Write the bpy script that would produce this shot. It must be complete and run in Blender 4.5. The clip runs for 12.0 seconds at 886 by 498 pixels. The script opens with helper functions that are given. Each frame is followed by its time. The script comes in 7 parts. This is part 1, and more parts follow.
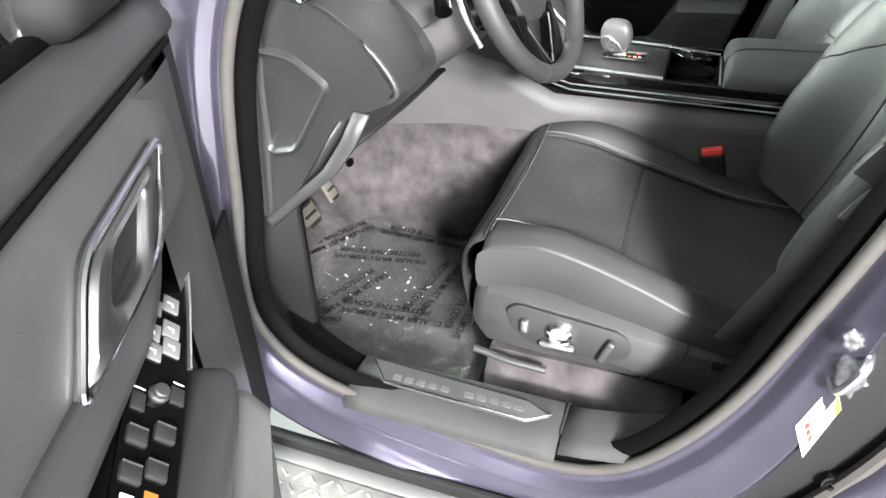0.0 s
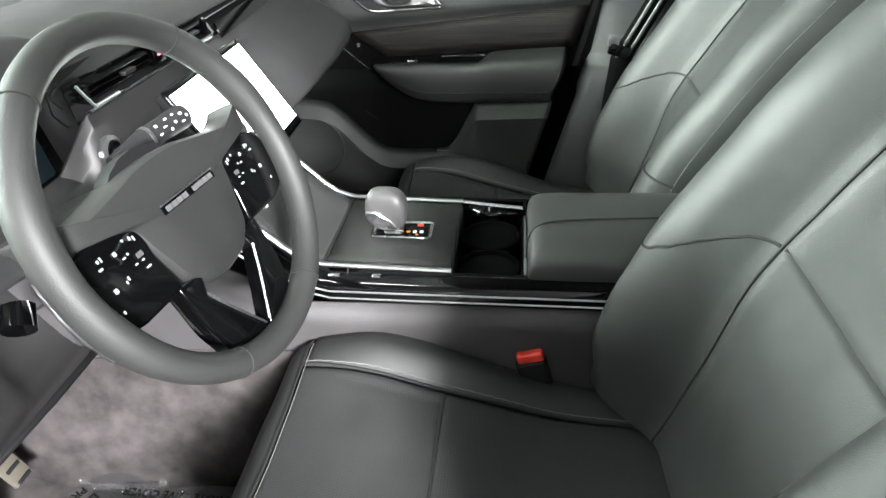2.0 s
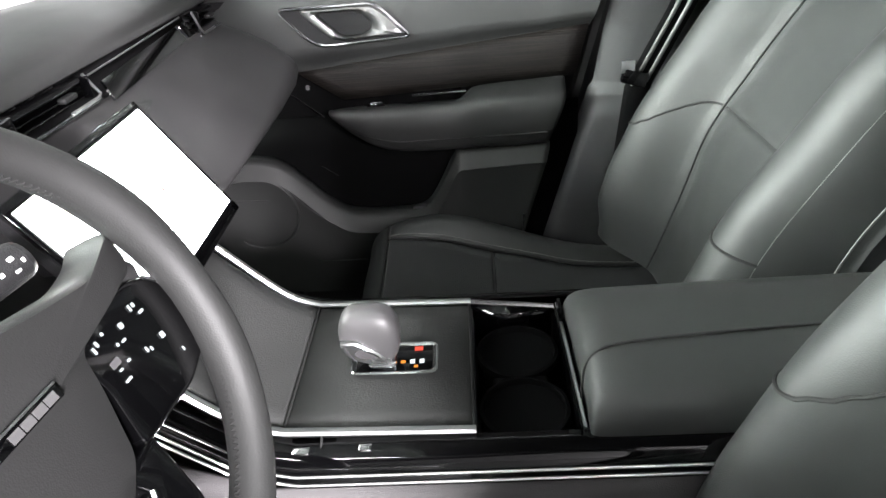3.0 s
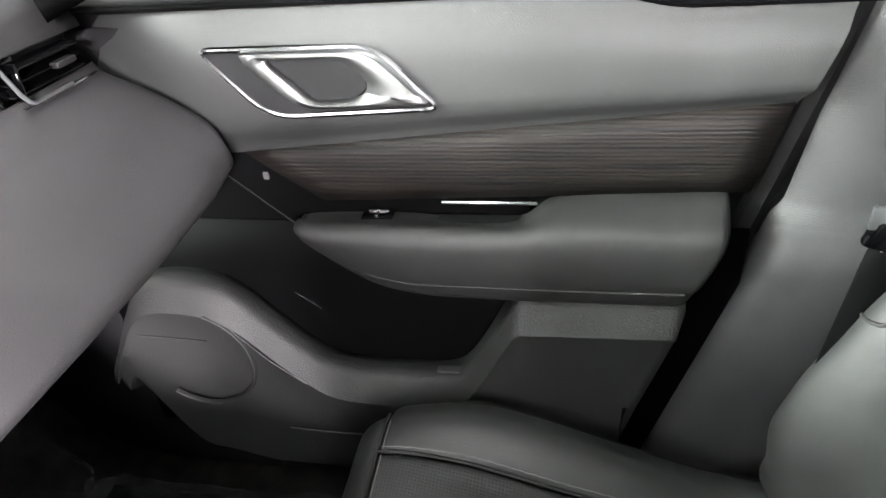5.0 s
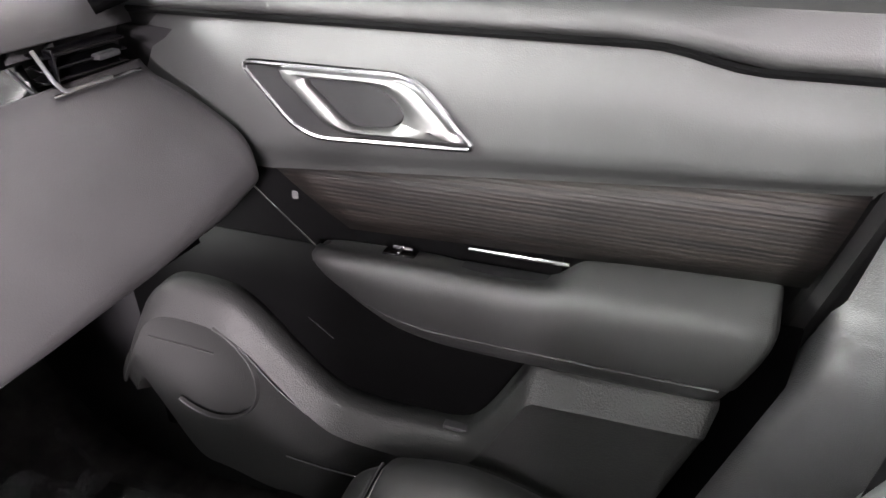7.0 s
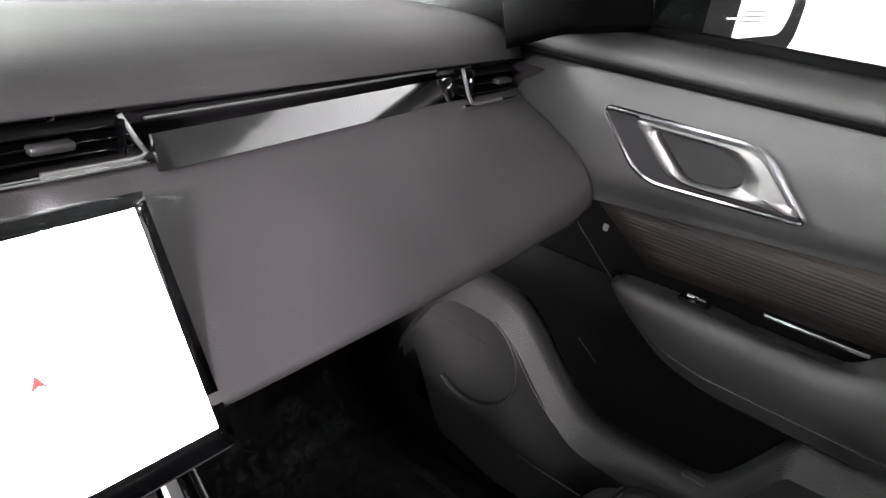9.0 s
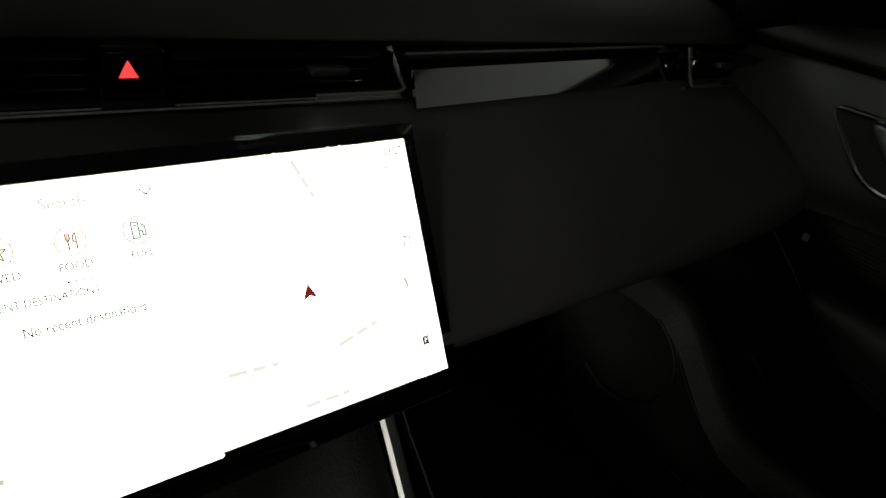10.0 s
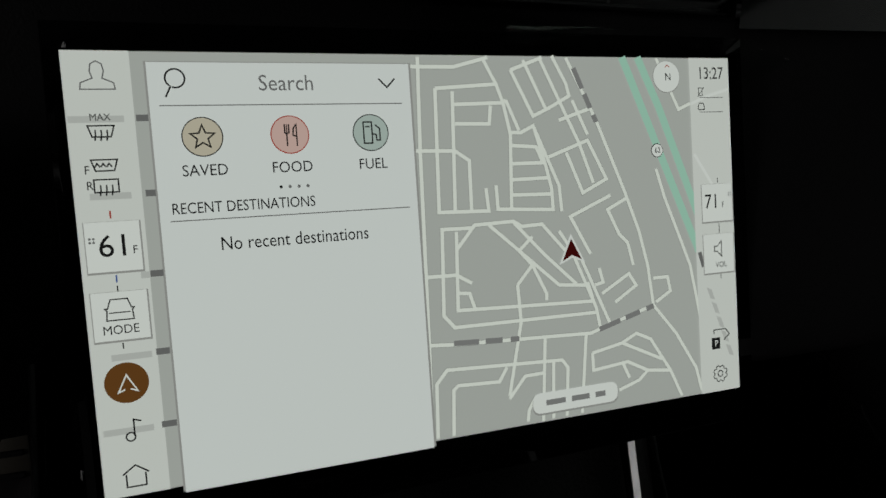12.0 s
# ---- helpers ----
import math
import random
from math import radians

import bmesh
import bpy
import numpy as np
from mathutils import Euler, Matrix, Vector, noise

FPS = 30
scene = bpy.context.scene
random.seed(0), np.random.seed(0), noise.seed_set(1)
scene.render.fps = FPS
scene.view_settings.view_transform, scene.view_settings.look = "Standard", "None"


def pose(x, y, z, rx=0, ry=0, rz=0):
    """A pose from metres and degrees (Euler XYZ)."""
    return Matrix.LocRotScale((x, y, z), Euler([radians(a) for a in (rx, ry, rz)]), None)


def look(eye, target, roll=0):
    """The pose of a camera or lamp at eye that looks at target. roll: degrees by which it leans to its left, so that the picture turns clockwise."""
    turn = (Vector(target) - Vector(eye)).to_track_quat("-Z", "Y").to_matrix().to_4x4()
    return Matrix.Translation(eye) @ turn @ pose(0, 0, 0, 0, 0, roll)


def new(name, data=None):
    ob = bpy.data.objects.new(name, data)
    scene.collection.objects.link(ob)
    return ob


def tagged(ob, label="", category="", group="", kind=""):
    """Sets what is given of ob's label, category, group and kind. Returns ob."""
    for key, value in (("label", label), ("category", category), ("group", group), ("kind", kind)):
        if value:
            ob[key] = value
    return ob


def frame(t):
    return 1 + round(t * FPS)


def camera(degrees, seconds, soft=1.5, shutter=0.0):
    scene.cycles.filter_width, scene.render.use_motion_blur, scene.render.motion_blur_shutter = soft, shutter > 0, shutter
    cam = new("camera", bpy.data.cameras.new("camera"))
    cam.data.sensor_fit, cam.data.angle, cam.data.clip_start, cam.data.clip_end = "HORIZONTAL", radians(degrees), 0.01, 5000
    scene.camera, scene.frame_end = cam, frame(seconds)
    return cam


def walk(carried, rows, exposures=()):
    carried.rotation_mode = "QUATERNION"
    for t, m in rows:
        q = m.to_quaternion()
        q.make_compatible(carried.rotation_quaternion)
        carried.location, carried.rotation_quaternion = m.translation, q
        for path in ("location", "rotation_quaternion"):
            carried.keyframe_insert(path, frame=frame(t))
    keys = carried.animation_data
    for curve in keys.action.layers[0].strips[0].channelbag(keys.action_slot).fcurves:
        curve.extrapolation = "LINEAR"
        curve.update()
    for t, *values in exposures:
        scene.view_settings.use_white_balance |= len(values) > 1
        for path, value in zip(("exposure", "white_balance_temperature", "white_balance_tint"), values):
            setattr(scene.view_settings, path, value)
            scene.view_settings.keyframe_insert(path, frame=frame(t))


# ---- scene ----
cam = camera(67.6, 12.0)
PATH = [
    (0, (-1.405, 0.317, 1.274), (0.154, 0.909, 0.169), -1.5),
    (0.5, (-1.383, 0.302, 1.317), (0.246, 0.734, 0.241), -3.1),
    (1, (-1.274, 0.277, 1.341), (0.415, 0.588, 0.316), -3.1),
    (1.5, (-1.072, 0.252, 1.356), (0.627, 0.52, 0.337), -2.4),
    (2, (-0.884, 0.261, 1.347), (0.811, 0.484, 0.309), -3.0),
    (2.5, (-0.709, 0.334, 1.336), (0.992, 0.397, 0.288), -2.4),
    (3, (-0.569, 0.342, 1.301), (1.16, 0.44, 0.3), -5.2),
    (3.2, (-0.508, 0.331, 1.289), (1.239, 0.457, 0.323), -6.7),
    (4.8, (0.037, 0.301, 1.257), (1.695, 0.683, 0.206), -5.9),
    (5, (0.054, 0.309, 1.27), (1.694, 0.682, 0.187), -5.4),
    (5.5, (0.088, 0.325, 1.261), (1.725, 0.744, 0.191), -4.2),
    (6, (0.112, 0.313, 1.26), (1.743, 0.649, 0.152), -0.9),
    (6.5, (0.11, 0.292, 1.257), (1.749, 0.755, 0.209), -0.4),
    (6.7, (0.109, 0.281, 1.252), (1.764, 0.775, 0.244), -0.1),
    (8.3, (0.02, 0.301, 1.291), (1.502, 1.251, 0.341), 2.2),
    (8.5, (-0.004, 0.319, 1.281), (1.488, 1.301, 0.382), 3.5),
    (9, (-0.042, 0.349, 1.264), (1.394, 1.428, 0.385), 6.9),
    (9.5, (-0.08, 0.374, 1.247), (1.259, 1.568, 0.363), 8.8),
    (10, (-0.102, 0.41, 1.23), (1.111, 1.682, 0.276), 11.2),
    (10.5, (-0.092, 0.446, 1.207), (0.908, 1.846, 0.189), 11.7),
    (11, (-0.086, 0.456, 1.194), (0.787, 1.938, 0.173), 11.4),
    (11.5, (-0.09, 0.463, 1.186), (0.675, 1.979, 0.13), 10.6),
    (12, (-0.081, 0.482, 1.168), (0.58, 2.016, 0.069), 9.0),
]
walk(cam, [(t, look(eye, target, roll)) for t, eye, target, roll in PATH],
     [(0, 0.88, 6450, 3), (0.5, 0.92, 6420, 2), (1.0, 0.96, 6400, 1), (1.5, 0.80, 6400, 1), (3.0, 0.58, 6450, 9), (5.0, 1.58, 6550, 11), (6.5, 1.62, 6650, 18), (8.5, 1.3, 6600, 14), (9.0, 0.65, 6550, 14), (9.5, -0.8, 6700, 8), (10.0, -3.7, 7000, -2),
      (10.5, -5.75, 7450, -7), (11.0, -5.88, 7100, -6), (12.0, -6.14, 6550, 3)])


# ---------------------------------------------------------------- world and lights
world = bpy.data.worlds.new("studio_air")
scene.world = world
world.use_nodes = True
world.node_tree.nodes["Background"].inputs[0].default_value = (0.93, 0.97, 1.0, 1)
world.node_tree.nodes["Background"].inputs[1].default_value = 0.006


def panel_lamp(name, eye, target, sx, sy, power, color):
    data = bpy.data.lights.new(name, "AREA")
    data.shape, data.size, data.size_y, data.energy, data.color = "RECTANGLE", sx, sy, power, color
    ob = new(name, data)
    ob.matrix_world = look(eye, target)
    return tagged(ob, "unseen light panel added to light the scene, switched on", "ceiling light", kind="structure")


# unseen lamps added for the lighting; the first is the key
panel_lamp("unseen_lamp", (-5.6, -2.34, 3.15), (-0.1, 0.5, 0.75), 1.0, 1.1, 2150, (1.0, 0.94, 0.98))
panel_lamp("unseen_lamp", (-3.3, -1.35, 3.05), (-0.3, 0.45, 0.7), 0.7, 0.7, 110, (0.97, 1.0, 0.96))
panel_lamp("unseen_lamp", (-1.0, 5.0, 2.9), (0.0, 0.2, 1.05), 3.6, 1.5, 860, (0.93, 1.0, 0.95))
panel_lamp("unseen_lamp", (-1.0, -4.6, 2.0), (0.22, 0.68, 1.03), 0.7, 0.5, 430, (1.0, 0.93, 0.98))
# added lamp that whitens the east wall outside the window
panel_lamp("unseen_lamp", (4.0, -0.6, 3.2), (6.0, -0.9, 1.5), 6.5, 1.0, 170, (1.0, 0.99, 0.98))
# weak added fill over the driver's side
panel_lamp("unseen_lamp", (-2.6, 1.6, 3.1), (-0.5, 0.6, 0.6), 1.2, 1.2, 9, (1.0, 0.94, 0.98))


# ---------------------------------------------------------------- mesh helpers
def catmull(pts, per=6, closed=False):
    """A smooth polyline through the points."""
    pts = [Vector(p) for p in pts]
    n, out = len(pts), []
    for i in range(n if closed else n - 1):
        a, b, c, d = (pts[(i + k) % n] if closed else pts[min(max(i + k, 0), n - 1)] for k in (-1, 0, 1, 2))
        for j in range(per):
            t = j / per
            out.append(0.5 * (2 * b + (c - a) * t + (2 * a - 5 * b + 4 * c - d) * t * t + (3 * b - a - 3 * c + d) * t ** 3))
    return out if closed else out + [pts[-1]]


def resample(pts, n):
    """The same polyline with n points at even steps."""
    pts = [Vector(p) for p in pts]
    run = [0.0]
    for a, b in zip(pts, pts[1:]):
        run.append(run[-1] + (b - a).length)
    out, i = [], 0
    for k in range(n):
        want = run[-1] * k / (n - 1)
        while i < len(pts) - 2 and run[i + 1] < want:
            i += 1
        span = max(run[i + 1] - run[i], 1e-9)
        out.append(pts[i].lerp(pts[i + 1], min(max((want - run[i]) / span, 0), 1)))
    return out


def loft(rows, closed=False, caps=False):
    """A skin over rows of points; closed: each row is a ring."""
    bm = bmesh.new()
    grid = [[bm.verts.new(p) for p in row] for row in rows]
    n = len(rows[0])
    for a, b in zip(grid, grid[1:]):
        for i in range(n if closed else n - 1):
            bm.faces.new((a[i], a[(i + 1) % n], b[(i + 1) % n], b[i]))
    if caps and closed:
        bm.faces.new(list(reversed(grid[0])))
        bm.faces.new(grid[-1])
    bmesh.ops.recalc_face_normals(bm, faces=bm.faces)
    return bm


def tube(path, r, n=8, flat=1.0, closed=False):
    """A round bar along a path; flat squeezes it."""
    path = [Vector(p) for p in path]
    m, rows, side = len(path), [], None
    for i, p in enumerate(path):
        a, b = (path[i - 1], path[(i + 1) % m]) if closed else (path[max(i - 1, 0)], path[min(i + 1, m - 1)])
        way = (b - a).normalized()
        if side is None:
            side = way.cross(Vector((0.21, 0.13, 0.97))).normalized()
        side = (side - way * side.dot(way)).normalized()
        up = way.cross(side)
        rr = r(i / max(m - 1, 1)) if callable(r) else r
        rows.append([p + rr * (math.cos(2 * math.pi * k / n) * side + flat * math.sin(2 * math.pi * k / n) * up) for k in range(n)])
    if closed:
        rows.append(rows[0])
    bm = loft(rows, True, not closed)
    bmesh.ops.remove_doubles(bm, verts=bm.verts, dist=1e-6)
    return bm


def rbox(size, at=(0, 0, 0), bevel=0.004, seg=2, turn=None):
    """A box with rounded edges."""
    bm = bmesh.new()
    bmesh.ops.create_cube(bm, size=1)
    bmesh.ops.scale(bm, vec=size, verts=bm.verts)
    if bevel:
        bmesh.ops.bevel(bm, geom=list(bm.edges), offset=bevel, segments=seg, affect="EDGES", profile=0.5)
    m = Matrix.Translation(at) @ (turn.to_4x4() if turn else Matrix())
    bmesh.ops.transform(bm, matrix=m, verts=bm.verts)
    return bm


def plate(outline, origin, u, v, thick, bevel=0.002, seg=2, holes=()):
    """A slab: an outline in the axes u, v from origin, thick along their normal, with its edges rounded."""
    origin, u, v = Vector(origin), Vector(u), Vector(v)
    n = u.cross(v).normalized()
    bm = bmesh.new()
    top = [bm.verts.new(origin + u * a + v * b) for a, b in outline]
    face = bm.faces.new(top)
    low = bmesh.ops.extrude_face_region(bm, geom=[face])
    moved = [g for g in low["geom"] if isinstance(g, bmesh.types.BMVert)]
    bmesh.ops.translate(bm, vec=n * thick, verts=moved)
    bmesh.ops.recalc_face_normals(bm, faces=bm.faces)
    if bevel:
        cap = [f for f in bm.faces if len(f.verts) == len(outline) and f.calc_center_median().dot(n) > (origin.dot(n) + 0.5 * thick)]
        edges = {e for f in cap for e in f.edges}
        bmesh.ops.bevel(bm, geom=list(edges), offset=bevel, segments=seg, affect="EDGES", profile=0.5)
    return bm


def rounded(pts, r, seg=4):
    """An outline with its corners rounded by about r."""
    out, n = [], len(pts)
    for i in range(n):
        p, a, b = Vector(pts[i]), Vector(pts[i - 1]), Vector(pts[(i + 1) % n])
        d = min(r, 0.45 * (a - p).length, 0.45 * (b - p).length)
        s, e = p + (a - p).normalized() * d, p + (b - p).normalized() * d
        for k in range(seg + 1):
            t = k / seg
            out.append(tuple((1 - t) ** 2 * s + 2 * t * (1 - t) * p + t * t * e))
    return out


def box_line(w, h, x=0.0, y=0.0):
    return [(x - w / 2, y - h / 2), (x + w / 2, y - h / 2), (x + w / 2, y + h / 2), (x - w / 2, y + h / 2)]


def disc(r, n=24, x=0.0, y=0.0, sx=1.0):
    return [(x + sx * r * math.cos(2 * math.pi * k / n), y + r * math.sin(2 * math.pi * k / n)) for k in range(n)]


def lathe(profile, at, axis, n=24):
    """A turned body: profile of (radius, along) round an axis."""
    at, axis = Vector(at), Vector(axis).normalized()
    side = axis.cross(Vector((0.31, 0.2, 0.9))).normalized()
    up = axis.cross(side)
    rows = [[at + axis * h + r * (math.cos(2 * math.pi * k / n) * side + math.sin(2 * math.pi * k / n) * up) for k in range(n)] for r, h in profile]
    return loft(rows, True, True)


def part(name, bm, material, parent=None, label="", smooth=True, solid=0.0, subd=0, angle=40):
    """Links a bmesh as one mesh object, under a thing if one is given."""
    mesh = bpy.data.meshes.new(name)
    bm.to_mesh(mesh)
    bm.free()
    mesh.materials.append(material)
    if smooth:
        mesh.shade_smooth()
        if not subd:
            mesh.set_sharp_from_angle(angle=radians(angle))
    ob = new(name, mesh)
    if parent:
        ob.parent = parent
        ob.matrix_parent_inverse = parent.matrix_world.inverted()
    if solid:
        mod = ob.modifiers.new("thickness", "SOLIDIFY")
        mod.thickness, mod.offset = solid, -1
    if subd:
        mod = ob.modifiers.new("smooth", "SUBSURF")
        mod.levels = mod.render_levels = subd
    if label:
        ob["label"] = label
    return ob


def thing(name, at, label, category, group="", kind=""):
    """An Empty at a thing's base, to hold its parts."""
    ob = new(name)
    ob.location = at
    ob.empty_display_size = 0.05
    bpy.context.view_layer.update()
    return tagged(ob, label, category, group, kind)


def lettering(text, size, m, material, parent, name="lettering", align="CENTER", squeeze=1.0, bold=0.0):
    """Words in the built-in font, as a flat mesh at the pose m."""
    cu = bpy.data.curves.new("words", "FONT")
    cu.body, cu.size, cu.align_x, cu.align_y, cu.resolution_u = text, size, align, "CENTER", 3
    cu.offset = bold * size
    tmp = bpy.data.objects.new("words", cu)
    scene.collection.objects.link(tmp)
    bpy.context.view_layer.update()
    mesh = bpy.data.meshes.new_from_object(tmp.evaluated_get(bpy.context.evaluated_depsgraph_get()))
    bpy.data.objects.remove(tmp)
    mesh.transform(m @ Matrix.Diagonal((squeeze, 1, 1, 1)))
    mesh.materials.clear()
    mesh.materials.append(material)
    ob = new(name, mesh)
    ob.parent = parent
    ob.matrix_parent_inverse = parent.matrix_world.inverted()
    return ob


# ---------------------------------------------------------------- materials
def material(name, color, rough=0.5, metal=0.0, grain=0.0, grain_size=0.001, vary=0.0, vary_size=0.08, rough_vary=0.0, kind="noise", coat=0.0, spec=0.5, stretch=None, sheen=0.0):
    """A surface with a grain for its relief and a broad variation of colour and gloss, sizes in metres."""
    m = bpy.data.materials.new(name)
    m.use_nodes = True
    nodes, links = m.node_tree.nodes, m.node_tree.links
    b = nodes["Principled BSDF"]
    b.inputs["Base Color"].default_value = (*color, 1)
    b.inputs["Roughness"].default_value = rough
    b.inputs["Metallic"].default_value = metal
    b.inputs["Specular IOR Level"].default_value = spec
    b.inputs["Coat Weight"].default_value = coat
    b.inputs["Coat Roughness"].default_value = 0.05
    if sheen:
        b.inputs["Sheen Weight"].default_value = sheen
        b.inputs["Sheen Roughness"].default_value = 0.6
    coords = nodes.new("ShaderNodeTexCoord")
    where = coords.outputs["Object"]
    if stretch:
        mp = nodes.new("ShaderNodeMapping")
        mp.inputs["Scale"].default_value = stretch
        links.new(where, mp.inputs["Vector"])
        where = mp.outputs["Vector"]
    if vary or rough_vary:
        big = nodes.new("ShaderNodeTexNoise")
        big.inputs["Scale"].default_value, big.inputs["Detail"].default_value = 1 / vary_size, 5
        links.new(where, big.inputs["Vector"])
        if vary:
            ramp = nodes.new("ShaderNodeMapRange")
            ramp.inputs["From Min"].default_value, ramp.inputs["From Max"].default_value = 0.3, 0.7
            ramp.inputs["To Min"].default_value, ramp.inputs["To Max"].default_value = 1 - vary, 1 + vary
            links.new(big.outputs["Fac"], ramp.inputs["Value"])
            mul = nodes.new("ShaderNodeMix")
            mul.data_type, mul.blend_type = "RGBA", "MULTIPLY"
            mul.inputs["Factor"].default_value = 1
            mul.inputs["A"].default_value = (*color, 1)
            links.new(ramp.outputs["Result"], mul.inputs["B"])
            links.new(mul.outputs["Result"], b.inputs["Base Color"])
        if rough_vary:
            rr = nodes.new("ShaderNodeMapRange")
            rr.inputs["To Min"].default_value, rr.inputs["To Max"].default_value = max(rough - rough_vary, 0.02), min(rough + rough_vary, 1)
            links.new(big.outputs["Fac"], rr.inputs["Value"])
            links.new(rr.outputs["Result"], b.inputs["Roughness"])
    if grain:
        if kind == "pebble":
            tex = nodes.new("ShaderNodeTexVoronoi")
            tex.feature = "SMOOTH_F1"
            tex.inputs["Scale"].default_value = 1 / grain_size
            height = tex.outputs["Distance"]
        else:
            tex = nodes.new("ShaderNodeTexNoise")
            tex.inputs["Scale"].default_value, tex.inputs["Detail"].default_value = 1 / grain_size, 4
            height = tex.outputs["Fac"]
        links.new(where, tex.inputs["Vector"])
        bump = nodes.new("ShaderNodeBump")
        bump.inputs["Strength"].default_value, bump.inputs["Distance"].default_value = min(grain, 1), grain_size
        links.new(height, bump.inputs["Height"])
        links.new(bump.outputs["Normal"], b.inputs["Normal"])
    return m


def glowing(name, color, strength):
    m = bpy.data.materials.new(name)
    m.use_nodes = True
    b = m.node_tree.nodes["Principled BSDF"]
    b.inputs["Base Color"].default_value = (0, 0, 0, 1)
    b.inputs["Roughness"].default_value = 0.4
    b.inputs["Emission Color"].default_value = (*color, 1)
    b.inputs["Emission Strength"].default_value = strength
    return m


def glass(name, tint=(0.95, 0.97, 0.96), rough=0.0):
    m = bpy.data.materials.new(name)
    m.use_nodes = True
    b = m.node_tree.nodes["Principled BSDF"]
    b.inputs["Base Color"].default_value = (*tint, 1)
    b.inputs["Roughness"].default_value = rough
    b.inputs["Transmission Weight"].default_value = 1.0
    b.inputs["IOR"].default_value = 1.45
    return m


def thin_glass(name):
    """A flat clear pane: see-through, with a faint mirror gloss."""
    m = bpy.data.materials.new(name)
    m.use_nodes = True
    nodes, links = m.node_tree.nodes, m.node_tree.links
    nodes.remove(nodes["Principled BSDF"])
    clear, shine, mix = nodes.new("ShaderNodeBsdfTransparent"), nodes.new("ShaderNodeBsdfGlossy"), nodes.new("ShaderNodeMixShader")
    clear.inputs["Color"].default_value = (0.94, 0.96, 0.95, 1)
    shine.inputs["Roughness"].default_value = 0.0
    mix.inputs["Fac"].default_value = 0.035
    links.new(clear.outputs[0], mix.inputs[1])
    links.new(shine.outputs[0], mix.inputs[2])
    links.new(mix.outputs[0], nodes["Material Output"].inputs["Surface"])
    return m


def film_material(name):
    """Thin crumpled clear film: mostly see-through, with bright glints on its creases."""
    m = bpy.data.materials.new(name)
    m.use_nodes = True
    nodes, links = m.node_tree.nodes, m.node_tree.links
    out = nodes["Material Output"]
    nodes.remove(nodes["Principled BSDF"])
    clear, shine, mix = nodes.new("ShaderNodeBsdfTransparent"), nodes.new("ShaderNodeBsdfGlossy"), nodes.new("ShaderNodeMixShader")
    clear.inputs["Color"].default_value = (0.93, 0.94, 0.94, 1)
    shine.inputs["Color"].default_value = (0.9, 0.92, 0.92, 1)
    shine.inputs["Roughness"].default_value = 0.05
    coords, tex, bump = nodes.new("ShaderNodeTexCoord"), nodes.new("ShaderNodeTexNoise"), nodes.new("ShaderNodeBump")
    tex.inputs["Scale"].default_value, tex.inputs["Detail"].default_value, tex.inputs["Distortion"].default_value = 34, 5, 1.2
    bump.inputs["Strength"].default_value, bump.inputs["Distance"].default_value = 1.0, 0.03
    links.new(coords.outputs["Object"], tex.inputs["Vector"])
    links.new(tex.outputs["Fac"], bump.inputs["Height"])
    links.new(bump.outputs["Normal"], shine.inputs["Normal"])
    mix.inputs["Fac"].default_value = 0.22
    links.new(clear.outputs[0], mix.inputs[1])
    links.new(shine.outputs[0], mix.inputs[2])
    haze, both = nodes.new("ShaderNodeBsdfDiffuse"), nodes.new("ShaderNodeMixShader")
    haze.inputs["Color"].default_value = (0.36, 0.36, 0.38, 1)
    both.inputs["Fac"].default_value = 0.03
    links.new(mix.outputs[0], both.inputs[1])
    links.new(haze.outputs[0], both.inputs[2])
    links.new(both.outputs[0], out.inputs["Surface"])
    return m


def wood_material(name):
    """Open-pored dark veneer with fine level grain lines."""
    m = material(name, (0.05, 0.042, 0.038), 0.58, spec=0.22)
    nodes, links = m.node_tree.nodes, m.node_tree.links
    b = nodes["Principled BSDF"]
    coords, mp = nodes.new("ShaderNodeTexCoord"), nodes.new("ShaderNodeMapping")
    mp.inputs["Scale"].default_value = (60, 4.0, 240)
    n1, ramp, bump = nodes.new("ShaderNodeTexNoise"), nodes.new("ShaderNodeValToRGB"), nodes.new("ShaderNodeBump")
    n1.inputs["Scale"].default_value, n1.inputs["Detail"].default_value, n1.inputs["Distortion"].default_value = 1.6, 6, 0.25
    ramp.color_ramp.elements[0].position, ramp.color_ramp.elements[0].color = 0.40, (0.003, 0.0027, 0.0025, 1)
    ramp.color_ramp.elements[1].position, ramp.color_ramp.elements[1].color = 0.76, (0.016, 0.0125, 0.0105, 1)
    ribs, both = nodes.new("ShaderNodeTexWave"), nodes.new("ShaderNodeMath")
    ribs.bands_direction = "Z"
    ribs.inputs["Scale"].default_value, ribs.inputs["Distortion"].default_value, ribs.inputs["Detail"].default_value, ribs.inputs["Detail Scale"].default_value = 74, 1.6, 3, 0.5
    both.operation = "MULTIPLY_ADD"
    both.inputs[1].default_value = 0.45
    bump.inputs["Strength"].default_value, bump.inputs["Distance"].default_value = 0.4, 0.0014
    links.new(coords.outputs["Object"], mp.inputs["Vector"])
    links.new(mp.outputs["Vector"], n1.inputs["Vector"])
    links.new(n1.outputs["Fac"], ramp.inputs["Fac"])
    links.new(ramp.outputs["Color"], b.inputs["Base Color"])
    links.new(coords.outputs["Object"], ribs.inputs["Vector"])
    links.new(ribs.outputs["Fac"], both.inputs[0])
    links.new(n1.outputs["Fac"], both.inputs[2])
    links.new(both.outputs[0], bump.inputs["Height"])
    links.new(bump.outputs["Normal"], b.inputs["Normal"])
    return m


